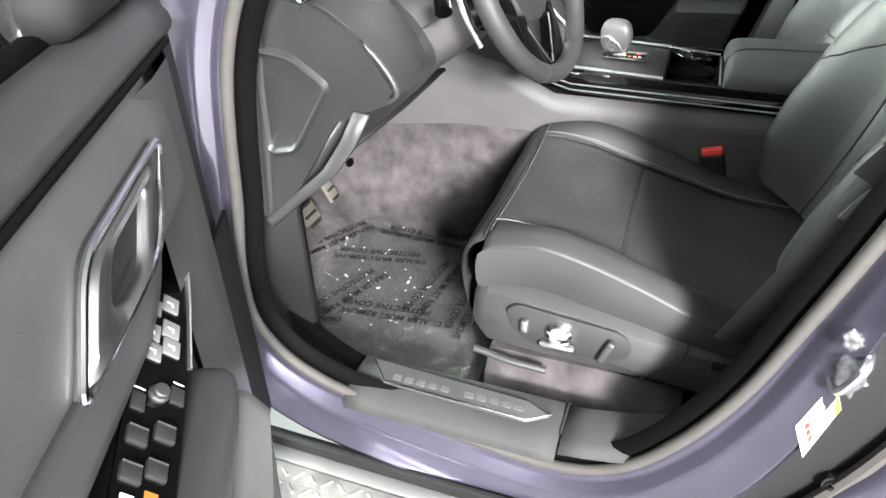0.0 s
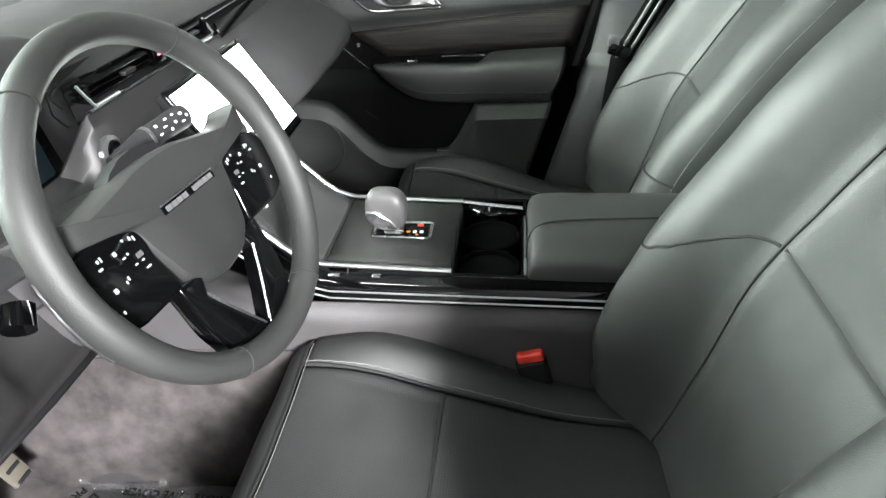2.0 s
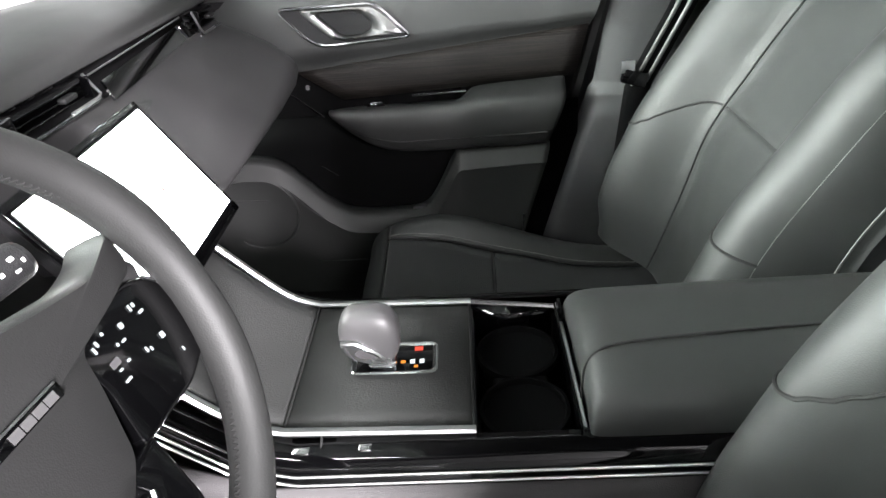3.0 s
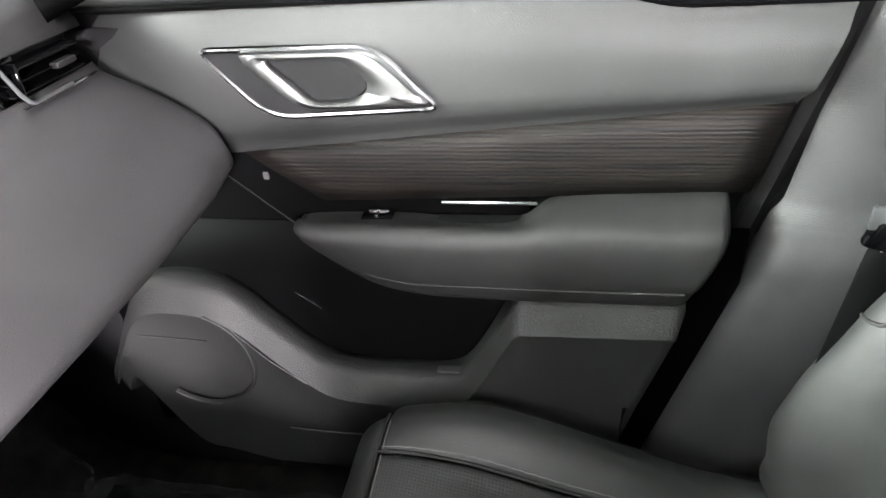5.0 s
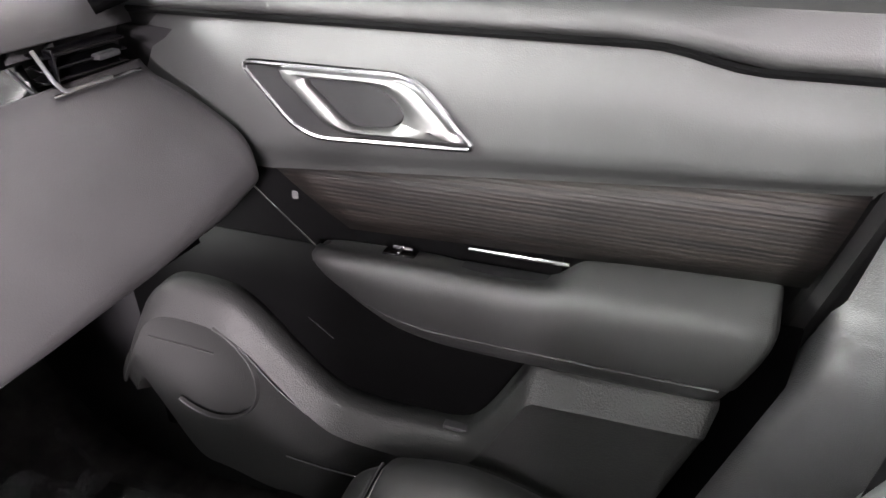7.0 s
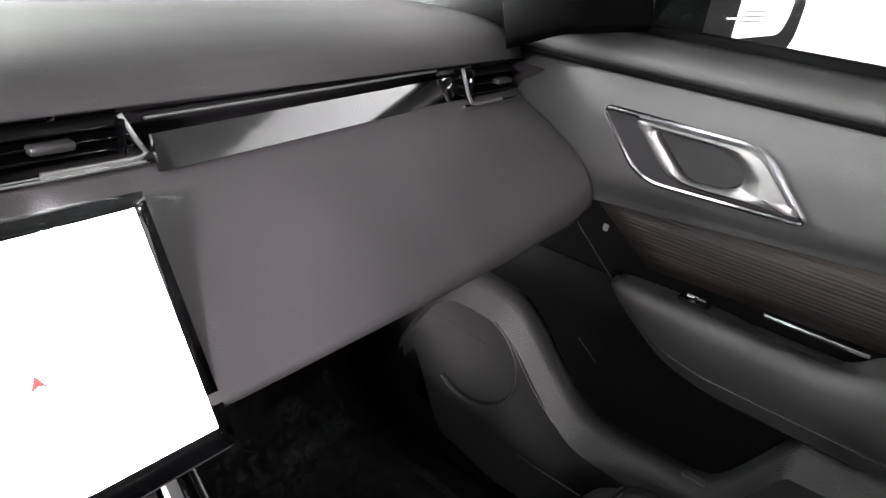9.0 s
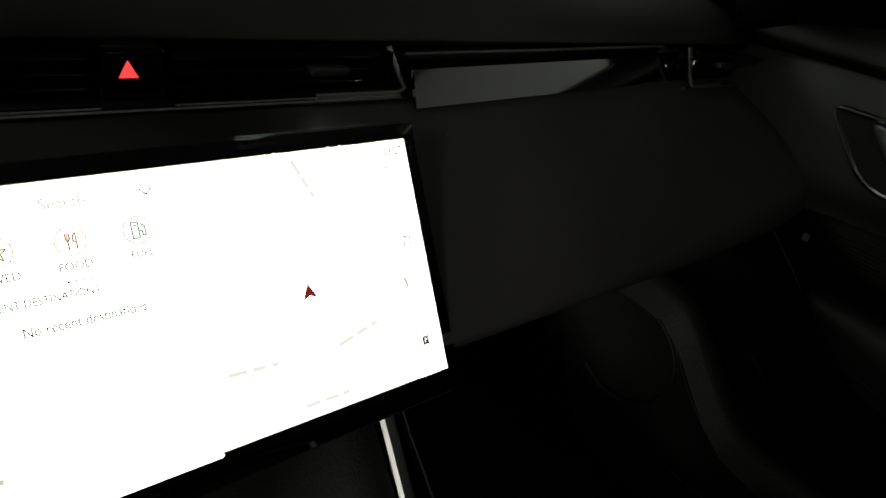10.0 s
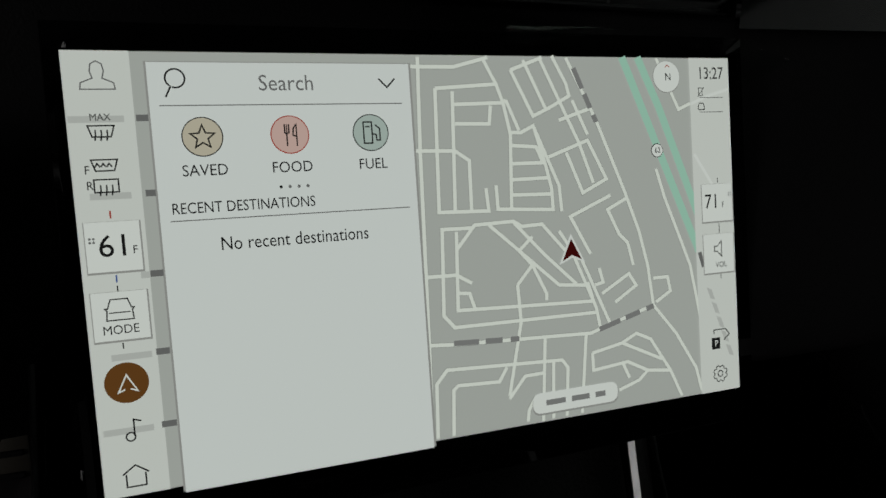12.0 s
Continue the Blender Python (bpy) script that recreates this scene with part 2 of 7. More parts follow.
def perforated(name, color, lie):
    """Leather with a fine regular punching."""
    m = material(name, color, 0.48, vary=0.14, rough_vary=0.06)
    nodes, links = m.node_tree.nodes, m.node_tree.links
    b = nodes["Principled BSDF"]
    coords, tex, ramp, bump = nodes.new("ShaderNodeTexCoord"), nodes.new("ShaderNodeTexVoronoi"), nodes.new("ShaderNodeMapRange"), nodes.new("ShaderNodeBump")
    tex.inputs["Scale"].default_value, tex.inputs["Randomness"].default_value = 270, 0.0
    ramp.inputs["From Min"].default_value, ramp.inputs["From Max"].default_value = 0.16, 0.32
    hole = nodes.new("ShaderNodeMix")
    hole.data_type, hole.blend_type = "RGBA", "MIX"
    hole.inputs["A"].default_value = (0.016, 0.016, 0.016, 1)
    links.new(ramp.outputs["Result"], hole.inputs["Factor"])
    links.new(b.inputs["Base Color"].links[0].from_socket, hole.inputs["B"])
    links.new(hole.outputs["Result"], b.inputs["Base Color"])
    bump.inputs["Strength"].default_value, bump.inputs["Distance"].default_value = 0.35, 0.0012
    spread = nodes.new("ShaderNodeMapping")
    spread.inputs["Scale"].default_value = lie
    links.new(coords.outputs["Object"], spread.inputs["Vector"])
    links.new(spread.outputs["Vector"], tex.inputs["Vector"])
    links.new(tex.outputs["Distance"], ramp.inputs["Value"])
    links.new(ramp.outputs["Result"], bump.inputs["Height"])
    links.new(bump.outputs["Normal"], b.inputs["Normal"])
    return m


M_RIM = material("worn_rim_leather", (0.0168, 0.0172, 0.0168), 0.6, grain=0.12, grain_size=0.0012, kind="pebble", vary=0.12, rough_vary=0.06)
M_PEDAL = material("pale_pedal_metal", (0.12, 0.11, 0.09), 0.4, 0.3, rough_vary=0.1)
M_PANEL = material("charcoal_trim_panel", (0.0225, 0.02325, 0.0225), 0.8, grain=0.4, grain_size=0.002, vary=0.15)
M_LEATHER = material("black_leather", (0.022, 0.0231, 0.02255), 0.58, grain=0.12, grain_size=0.0012, kind="pebble", vary=0.14, vary_size=0.12, rough_vary=0.08)
M_PERF = perforated("perforated_leather", (0.030, 0.031, 0.031), (1, 1, 0))
M_SOFT = material("soft_touch_plastic", (0.021, 0.0205, 0.021), 0.47, grain=0.15, grain_size=0.0010, kind="pebble", vary=0.08, rough_vary=0.06)
# darker twin of the grained plastic; on the dashboard's side it stands for shade
M_SIDE = material("dark_moulded_plastic", (0.0125, 0.0125, 0.0132), 0.45, grain=0.3, grain_size=0.0011, kind="pebble", vary=0.1, rough_vary=0.08)
# darker take on the trim panel, with the passenger door's shade in its colour
M_LOW = material("shaded_charcoal_door_plastic", (0.011, 0.0115, 0.0112), 0.62, grain=0.4, grain_size=0.002, vary=0.15)
M_REST = material("dark_padded_armrest_skin", (0.0145, 0.0145, 0.0145), 0.5, grain=0.15, grain_size=0.0010, kind="pebble", vary=0.08, rough_vary=0.06)
M_HARD = material("grained_plastic", (0.03, 0.03, 0.0312), 0.45, grain=0.35, grain_size=0.0011, kind="pebble", vary=0.1, rough_vary=0.08)
M_TRIM = material("lower_grey_plastic", (0.04216, 0.03968, 0.04092), 0.5, grain=0.3, grain_size=0.0012, kind="pebble", vary=0.1)
M_CARPET = material("grey_carpet", (0.04752, 0.04248, 0.0432), 1.0, spec=0.1, grain=0.8, grain_size=0.0014, vary=0.38, vary_size=0.035)
M_GLOSS = material("gloss_black", (0.0013, 0.0013, 0.0015), 0.05, spec=0.42, rough_vary=0.03, vary=0.2)
M_BLACK = material("matt_black_plastic", (0.0072, 0.0072, 0.0078), 0.6, grain=0.2, vary=0.1, spec=0.25)
M_RUBBER = material("black_rubber", (0.010, 0.010, 0.010), 0.7, spec=0.2, grain=0.15, grain_size=0.002, vary=0.15)
M_SEAL = material("flocked_grey_seal", (0.034, 0.031, 0.028), 0.75, grain=0.2, grain_size=0.001, vary=0.12, vary_size=0.03)
M_CHROME = material("chrome", (0.78, 0.79, 0.80), 0.12, 1.0, rough_vary=0.06)
M_SATIN = material("satin_metal", (0.62, 0.63, 0.63), 0.30, 1.0, grain=0.08, grain_size=0.0005, rough_vary=0.08)
M_PAINT = material("violet_grey_car_paint", (0.078, 0.073, 0.103), 0.30, 0.75, coat=1.0, grain=0.04, grain_size=0.0006, vary=0.08)
M_PLATE = material("brushed_sill_plate", (0.315, 0.315, 0.3225), 0.38, 0.9, grain=0.15, grain_size=0.0008, stretch=(1, 0.08, 1), rough_vary=0.1)
M_TREAD = material("worn_aluminium", (0.30, 0.29, 0.28), 0.56, 0.6, grain=0.3, grain_size=0.004, vary=0.25, vary_size=0.05, rough_vary=0.15)
M_STEP = material("grey_painted_metal", (0.14, 0.14, 0.1365), 0.5, grain=0.15, grain_size=0.002, vary=0.1)
M_WOOD = wood_material("dark_open_pored_veneer")
M_RED = material("red_button_plastic", (0.75, 0.05, 0.03), 0.4, grain=0.1, vary=0.08)
M_WHITE = material("white_label", (0.8, 0.8, 0.78), 0.5, vary=0.05)
M_YELLOW = material("yellow_label", (0.85, 0.62, 0.03), 0.5, vary=0.05)
# wall paints chosen by how much light they throw back
M_BRIGHT = material("bright_bounce_paint", (0.75, 0.75, 0.75), 0.8, grain=0.1, vary=0.04, vary_size=0.6)
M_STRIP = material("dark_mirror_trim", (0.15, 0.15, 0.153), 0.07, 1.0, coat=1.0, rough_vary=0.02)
M_STUDIO = material("dim_bounce_paint", (0.12, 0.12, 0.12), 0.8, grain=0.1, vary=0.04, vary_size=0.6)
M_CONCRETE = material("studio_floor_coating", (0.14, 0.14, 0.14), 0.4, grain=0.15, grain_size=0.01, vary=0.12, vary_size=0.3)
M_GLASS = glass("windscreen_glass")
M_PANE = thin_glass("side_window_glass")
M_FILM = film_material("clear_film")
M_MIRROR = material("mirror_glass", (0.85, 0.86, 0.87), 0.02, 1.0)
M_PRINT = material("black_print", (0.003, 0.003, 0.003), 0.8, spec=0.1, vary=0.3, vary_size=0.02)
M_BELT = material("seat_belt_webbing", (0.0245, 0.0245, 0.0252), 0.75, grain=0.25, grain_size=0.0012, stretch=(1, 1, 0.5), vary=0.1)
M_THREAD = material("grey_thread", (0.13, 0.13, 0.125), 0.7, vary=0.1, vary_size=0.004)
M_SEAM = material("seam_shadow_line", (0.010, 0.010, 0.010), 0.8)
M_STEEL = material("zinc_plated_steel", (0.55, 0.56, 0.58), 0.3, 1.0, rough_vary=0.12)
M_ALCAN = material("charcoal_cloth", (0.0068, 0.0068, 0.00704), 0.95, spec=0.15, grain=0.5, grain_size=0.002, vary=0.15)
M_MAT = material("charcoal_mat", (0.034, 0.032, 0.033), 1.0, spec=0.1, grain=0.8, grain_size=0.0018, vary=0.3, vary_size=0.06)
# near-black for black parts, and for shade painted into recesses and grooves
M_VOID = material("near_black_fill", (0.0014, 0.0014, 0.0015), 0.7, spec=0.04, vary=0.15)
M_TINT = glass("tinted_rear_glass", (0.18, 0.19, 0.19))
M_ICON = glowing("lit_white_icons", (0.9, 0.95, 1.0), 0.95)
M_REDLIT = glowing("lit_red_symbol", (1.0, 0.10, 0.06), 0.8)
M_ORANGE = glowing("lit_orange_symbol", (1.0, 0.32, 0.04), 0.8)
M_BUTTON = material("pale_grey_button", (0.075, 0.0735, 0.075), 0.5, grain=0.1, vary=0.06)
M_LEVER = material("brushed_bright_metal", (0.22, 0.222, 0.222), 0.35, 1.0, grain=0.05, grain_size=0.0006, rough_vary=0.1)
M_SMOOTH = material("warm_grey_plastic_button", (0.063, 0.0616, 0.063), 0.45, grain=0.1, vary=0.06)
M_HAZARD = glowing("lit_hazard_triangle", (1.0, 0.06, 0.07), 16.0)

# ---------------------------------------------------------------- unseen studio added round the car to shape its light
ground = part("ground", plate(box_line(12, 12), (0, 0, -0.1), (1, 0, 0), (0, 1, 0), 0.1, 0), M_CONCRETE, smooth=False)
tagged(ground, "pale coated studio floor under the car", "floor", kind="structure")
# east and south walls pale, the others dark, to steer the bounce light
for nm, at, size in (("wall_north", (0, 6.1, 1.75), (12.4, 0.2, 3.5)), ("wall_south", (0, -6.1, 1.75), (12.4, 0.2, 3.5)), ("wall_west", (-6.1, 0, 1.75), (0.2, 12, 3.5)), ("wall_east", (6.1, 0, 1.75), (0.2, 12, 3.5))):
    tagged(part(nm, rbox(size, at, 0), M_BRIGHT if nm in ("wall_east", "wall_south") else M_STUDIO, smooth=False), "added white wall, lit as the bright view outside the window" if nm == "wall_east" else "added studio wall, its tone set to steer bounce light", "wall", kind="structure")
tagged(part("ceiling", rbox((12.4, 12.4, 0.2), (0, 0, 3.6), 0), M_STUDIO, smooth=False), "added grey studio ceiling over the car, darkened to limit bounce light", "ceiling", kind="structure")

# ---------------------------------------------------------------- car body round the driver's door opening
body = thing("car_body", (-0.3, 0.3, 0.2), "violet-grey metallic car body with an open front door", "car body", kind="structure")


def ring_line():
    pts = [(0.70, 0.514), (0.55, 0.490), (0.40, 0.478), (0.31, 0.508), (0.243, 0.584), (0.187, 0.69), (0.144, 0.82), (0.107, 0.944), (0.059, 1.12), (0.032, 1.25), (0.01, 1.40), (0.01, 1.50)]
    pts += [(0.08, 1.545), (0.20, 1.52), (0.31, 1.45), (0.40, 1.38), (0.50, 1.318), (0.57, 1.284), (0.645, 1.250), (0.703, 1.213), (0.763, 1.157), (0.802, 1.095), (0.830, 1.02), (0.846, 0.93), (0.858, 0.83)]
    pts += [(0.876, 0.72), (0.872, 0.63), (0.83, 0.568), (0.77, 0.533)]
    return [(p.x, p.y) for p in catmull([(a, b, 0) for a, b in pts], 5, True)]


RING = ring_line()


def ring_row(x, off, span=None, slim=False):
    """The door opening's outline at a depth x, moved outwards by off, less far up the centre pillar if slim."""
    n, out, far = len(RING), [], off
    for i in range(*(span or (0, n))):
        a, b, p = Vector(RING[(i - 2) % n]), Vector(RING[(i + 2) % n]), Vector(RING[i % n])
        d = (b - a).normalized()
        if slim and p.x < 0.3:
            off = far * (1 - 0.48 * min(max((p.y - 0.60) / 0.28, 0), 1))
        else:
            off = far
        out.append((x, p.x - d.y * off, p.y + d.x * off))
    return out


def ring_skin(steps, span=None, slim=False):
    rows = [ring_row(x, off, span, slim) for x, off in steps]
    return loft(rows, closed=span is None)


part("door_frame", ring_skin([(-0.766, 0.004), (-0.768, 0.016), (-0.771, 0.022), (-0.784, 0.030), (-0.788, 0.040), (-0.792, 0.052), (-0.800, 0.066), (-0.805, 0.076), (-0.803, 0.083)], None, True), M_PAINT, body, "violet-grey metallic painted door frame", solid=0.004)
part("door_seal", tube(ring_row(-0.766, 0.0), 0.0085, 10, closed=True), M_SEAL, body, "grey flocked rubber door seal")
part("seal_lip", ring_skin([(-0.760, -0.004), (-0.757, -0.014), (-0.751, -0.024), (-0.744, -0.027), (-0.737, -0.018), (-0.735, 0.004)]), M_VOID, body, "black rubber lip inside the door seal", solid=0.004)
part("pillar_trim", ring_skin([(-0.736, 0.005), (-0.71, 0.016), (-0.685, 0.022), (-0.66, 0.04), (-0.655, 0.08)], (20, 50)), M_HARD, body, "grey grained lower centre pillar trim", solid=0.004)
part("pillar_trim", ring_skin([(-0.736, 0.004), (-0.71, 0.006), (-0.69, 0.012), (-0.66, 0.024)], (56, 105)), M_HARD, body, "grey grained plastic pillar trim", solid=0.004)
# sill flank and black cladding below it
part("side_cladding", loft([[(x, y, z) for y in np.linspace(-1.2, 1.25, 30)] for x, z in ((-0.803, 0.425), (-0.81, 0.42), (-0.81, 0.40), (-0.802, 0.388), (-0.77, 0.384))]), M_RUBBER, body, "matt black sill cladding", solid=0.004)
part("front_fender", ring_skin([(-0.812, 0.08), (-0.80, 0.10), (-0.80, 0.14), (-0.83, 0.17), (-0.865, 0.20), (-0.885, 0.26), (-0.89, 0.42)], (82, 131)), M_PAINT, body, "violet-grey metallic front wing", solid=0.004)
# running board
board = thing("running_board", (-0.9, 0.3, 0.36), "grey running board with a bright raised tread", "running board")
part("edge_strip", rbox((0.028, 2.6, 0.02), (-0.802, 0.2, 0.362), 0.004), M_STEP, board, "plain grey painted strip")
part("deck", rbox((0.27, 2.6, 0.02), (-0.953, 0.2, 0.361), 0.003), M_TREAD, board, "worn bright aluminium deck")


def tread_bars():
    """Raised bars of a tread plate, in crossed pairs."""
    bm = bmesh.new()
    step, k = 0.026, 0
    for ix in range(10):
        for iy in range(100):
            x, y = -1.07 + ix * step, -1.05 + iy * step
            ang = 0.9 if (ix + iy) % 2 else -0.6
            dx, dy = 0.011 * math.cos(ang), 0.011 * math.sin(ang)
            wx, wy = -0.0028 * math.sin(ang), 0.0028 * math.cos(ang)
            low = [bm.verts.new((x + a * dx + b * wx, y + a * dy + b * wy, 0.371)) for a, b in ((-1, -1), (1, -1), (1, 1), (-1, 1))]
            top = [bm.verts.new((x + 0.75 * a * dx + 0.4 * b * wx, y + 0.75 * a * dy + 0.4 * b * wy, 0.3735)) for a, b in ((-1, -1), (1, -1), (1, 1), (-1, 1))]
            bm.faces.new(top)
            for i in range(4):
                bm.faces.new((low[i], low[(i + 1) % 4], top[(i + 1) % 4], top[i]))
    return bm


treads = part("tread_pattern", tread_bars(), M_TREAD, board, smooth=False)
treads["kind"] = "stuff"

# rear door, shut, behind the centre pillar
rear = thing("rear_door", (-0.82, -0.4, 0.42), "closed violet-grey rear door with its black front edge", "car door")


def pillar_y(z):
    """The rear edge of the door opening at a height."""
    z = max(z, 0.575)
    side = RING[18:55]
    for (a, b), (c, d) in zip(side, side[1:]):
        if b <= z <= d:
            return a + (c - a) * (z - b) / max(d - b, 1e-6)
    return side[-1][0]


part("skin", loft([[(x, pillar_y(z) - back, z) for z in np.linspace(0.42, 1.14, 16)] for x, back in ((-0.792, 0.150), (-0.808, 0.156), (-0.820, 0.175), (-0.832, 0.22), (-0.846, 0.5), (-0.84, 1.1))]), M_PAINT, rear, "violet-grey metallic door skin", solid=0.003)
part("edge_panel", ring_skin([(-0.800, 0.082), (-0.788, 0.088), (-0.785, 0.115), (-0.788, 0.165), (-0.794, 0.25)], (14, 55), True), M_BLACK, rear, "black painted hinge side", solid=0.003)
part("edge_seal", tube(ring_row(-0.800, 0.138, (14, 55)), 0.009), M_SEAL, rear, "grey rubber edge seal")
boot = part("cable_boot", rbox((0.026, 0.024, 0.085), (-0.792, 0.024, 0.838), 0.004, 3, Matrix.Rotation(-0.12, 3, "X")), M_BLACK, rear, "black plastic cable cover")
part("boot_rib", rbox((0.006, 0.004, 0.078), (-0.807, 0.024, 0.838), 0.001, 2, Matrix.Rotation(-0.12, 3, "X")), M_RUBBER, boot)
for hy, hz in ((0.034, 0.974), (0.056, 0.626)):
    leaf = [(hy + a, hz + b) for a, b in ((0.030, -0.016), (0.022, -0.026), (0.006, -0.014), (-0.012, -0.004), (-0.028, 0.008), (-0.026, 0.024), (-0.012, 0.026), (0.0, 0.014), (0.012, 0.002), (0.026, -0.002))]
    hinge = part("hinge", plate(rounded(leaf, 0.005), (-0.787, 0, 0), (0, 1, 0), (0, 0, 1), -0.012, 0.003), M_BLACK, rear, "black painted cast hinge")
    for a, b in ((0.017, -0.012), (-0.018, 0.014)):
        part("bolt", lathe([(0.0085, 0), (0.0085, 0.003), (0.0055, 0.004), (0.0055, 0.008), (0.003, 0.009), (0.0, 0.009)], (-0.798, hy + a, hz + b), (-1, 0, 0), 12), M_GLOSS, hinge)

# striker in clear wrap, and the tyre label
striker = thing("door_striker", (-0.79, 0.10, 0.80), "steel door striker wrapped in crumpled clear plastic", "door striker")
part("loop", tube(catmull([(-0.786, 0.092, 0.808), (-0.808, 0.094, 0.81), (-0.818, 0.10, 0.80), (-0.818, 0.110, 0.775), (-0.808, 0.114, 0.765), (-0.786, 0.116, 0.767)], 4), 0.005), M_STEEL, striker)


def crumpled(center, size, seed, n=3):
    """A crumpled lump of clear film."""
    bm = bmesh.new()
    bmesh.ops.create_icosphere(bm, subdivisions=n, radius=1.0)
    for v in bm.verts:
        k = 0.72 + 0.5 * noise.noise(v.co * 2.1 + Vector((seed, 0, 0))) + 0.25 * noise.noise(v.co * 5.3 + Vector((0, seed, 0)))
        v.co = Vector((v.co.x * size[0], v.co.y * size[1], v.co.z * size[2])) * k + Vector(center)
    return bm


part("wrap", crumpled((-0.806, 0.104, 0.786), (0.020, 0.019, 0.025), 3.1), M_FILM, striker, "crumpled clear plastic wrap", smooth=False)
part("wrap", crumpled((-0.800, 0.112, 0.826), (0.011, 0.011, 0.014), 7.7), M_FILM, striker, smooth=False)
tag = thing("tyre_label", (-0.812, 0.115, 0.68), "white and yellow tyre information label", "label")
TA, TB_, TC, TD = Vector((-0.7985, 0.112, 0.768)), Vector((-0.8075, 0.1005, 0.740)), Vector((-0.8125, 0.118, 0.661)), Vector((-0.7985, 0.132, 0.692))
on_tag = lambda u, v, h=0.0: (TA.lerp(TB_, u)).lerp(TD.lerp(TC, u), v) + Vector((-h, 0, 0))


def tag_piece(name, pts, h, mat, label=""):
    bm = loft([[on_tag(u, v, h + d) for u, v in pts] for d in (0.0, 0.0006)], True, True)
    part(name, bm, mat, tag, label, smooth=False)


tag_piece("sheet", [(0, 0), (1, 0), (1, 1), (0, 1)], 0.0, M_WHITE)
tag_piece("sheet_band", [(0.02, 0.01), (0.98, 0.01), (0.98, 0.14), (0.45, 0.06), (0.02, 0.10)], 0.0012, M_YELLOW, "yellow warning band")
for k in range(3):
    tag_piece("pictogram", [(0.25 + 0.2 * k, 0.70 + 0.03 * (k % 2)), (0.38 + 0.2 * k, 0.70), (0.40 + 0.2 * k, 0.80), (0.27 + 0.2 * k, 0.79)], 0.0012, M_RED, "red pictogram")

# roof, screen and far side
part("roof_lining", loft([[(x, y, z) for y, z in ((-1.2, 1.50), (-0.6, 1.57), (0.0, 1.58), (0.3, 1.56), (0.42, 1.53))] for x in (-0.70, -0.55, 0.0, 0.5, 0.62)]), M_TRIM, body, "grey cloth roof lining", solid=0.03)
wind = part("windscreen", loft([[(x, y, z) for y, z in ((0.42, 1.53), (0.75, 1.36), (1.2, 1.13))] for x in (-0.66, -0.3, 0.0, 0.3, 0.60)]), M_GLASS, body, "clear windscreen", solid=0.005)
wind.visible_shadow = False
part("far_pillar", tube([(0.60, 0.42, 1.52), (0.63, 0.62, 1.34), (0.66, 0.80, 1.21), (0.68, 1.0, 1.13)], 0.045, 10), M_BLACK, body, "dark front pillar trim")
part("far_pillar_foot", loft([[(0.575, 0.76, 1.15), (0.60, 0.79, 1.19), (0.64, 0.82, 1.24)], [(0.62, 0.72, 1.17), (0.65, 0.74, 1.21), (0.68, 0.76, 1.26)], [(0.69, 0.655, 1.182), (0.70, 0.67, 1.23), (0.70, 0.69, 1.30)]]), M_VOID, body, "black mirror corner trim", solid=0.02)
part("rear_bulkhead", rbox((1.5, 0.06, 0.80), (-0.05, -1.25, 0.70), 0.02), M_ALCAN, body, "dark rear of the cabin")
rear_pane = part("rear_window", rbox((1.36, 0.006, 0.42), (-0.04, -1.25, 1.31), 0), M_GLASS, body, "clear rear window")
rear_pane.visible_shadow = False
part("rear_side_window", rbox((0.006, 1.1, 0.36), (-0.72, -0.68, 1.33), 0), M_TINT, body, "tinted rear side window")
part("rear_side_window", rbox((0.006, 1.1, 0.34), (0.70, -0.66, 1.35), 0), M_TINT, body, "tinted rear side window")
part("far_quarter", rbox((0.03, 1.47, 0.76), (0.70, -0.59, 0.80), 0.01), M_BLACK, body, "dark rear side of the cabin")
part("footwell_side", loft([[(0.690, y, z) for z in (0.42, 0.8, 1.12)] for y in (0.735, 1.0, 1.28)]), M_BLACK, body, "dark footwell side", solid=0.02)
part("door_gap", loft([[(0.712, y, z) for z in (0.42, 0.8, 1.15)] for y in (0.40, 0.75, 1.0)]), M_BLACK, body, "dark door gap", solid=0.01)
part("footwell_side", loft([[(-0.662, y, z) for z in (0.42, 0.8, 1.10)] for y in (0.84, 1.0, 1.28)]), M_BLACK, body, "dark footwell side", solid=0.02)
part("near_rear_wall", rbox((0.02, 1.2, 0.75), (-0.70, -0.66, 0.80), 0.005), M_BLACK, body, "dark rear door lining")

# ---------------------------------------------------------------- cabin floor
floor = part("floor", loft([[(x, y, z) for x in np.linspace(-0.70, 0.70, 15)] for y, z in ((-1.2, 0.42), (0.0, 0.425), (0.9, 0.43), (1.0, 0.445), (1.08, 0.50), (1.18, 0.64), (1.24, 0.80), (1.26, 1.05))]), M_CARPET, solid=0.02)
tagged(floor, "dark grey carpeted car floor", "floor", kind="structure")
tunnel = part("tunnel_carpet", loft([[(s * 0.16 - 0.03, y, 0.43), (s * 0.155 - 0.03, y, 0.56), (s * 0.13 - 0.03, y, 0.72 - 0.1 * max(0, y - 0.75))] for y, s in ((0.58, -1), (0.75, -1.0), (0.95, -1.15), (1.2, -1.5))]), M_CARPET, solid=0.01)
tagged(tunnel, "grey carpet on the side of the tunnel", "carpet", kind="structure")
mat = thing("floor_mat", (-0.42, 0.80, 0.435), "grey tufted floor mat under clear film", "floor mat")


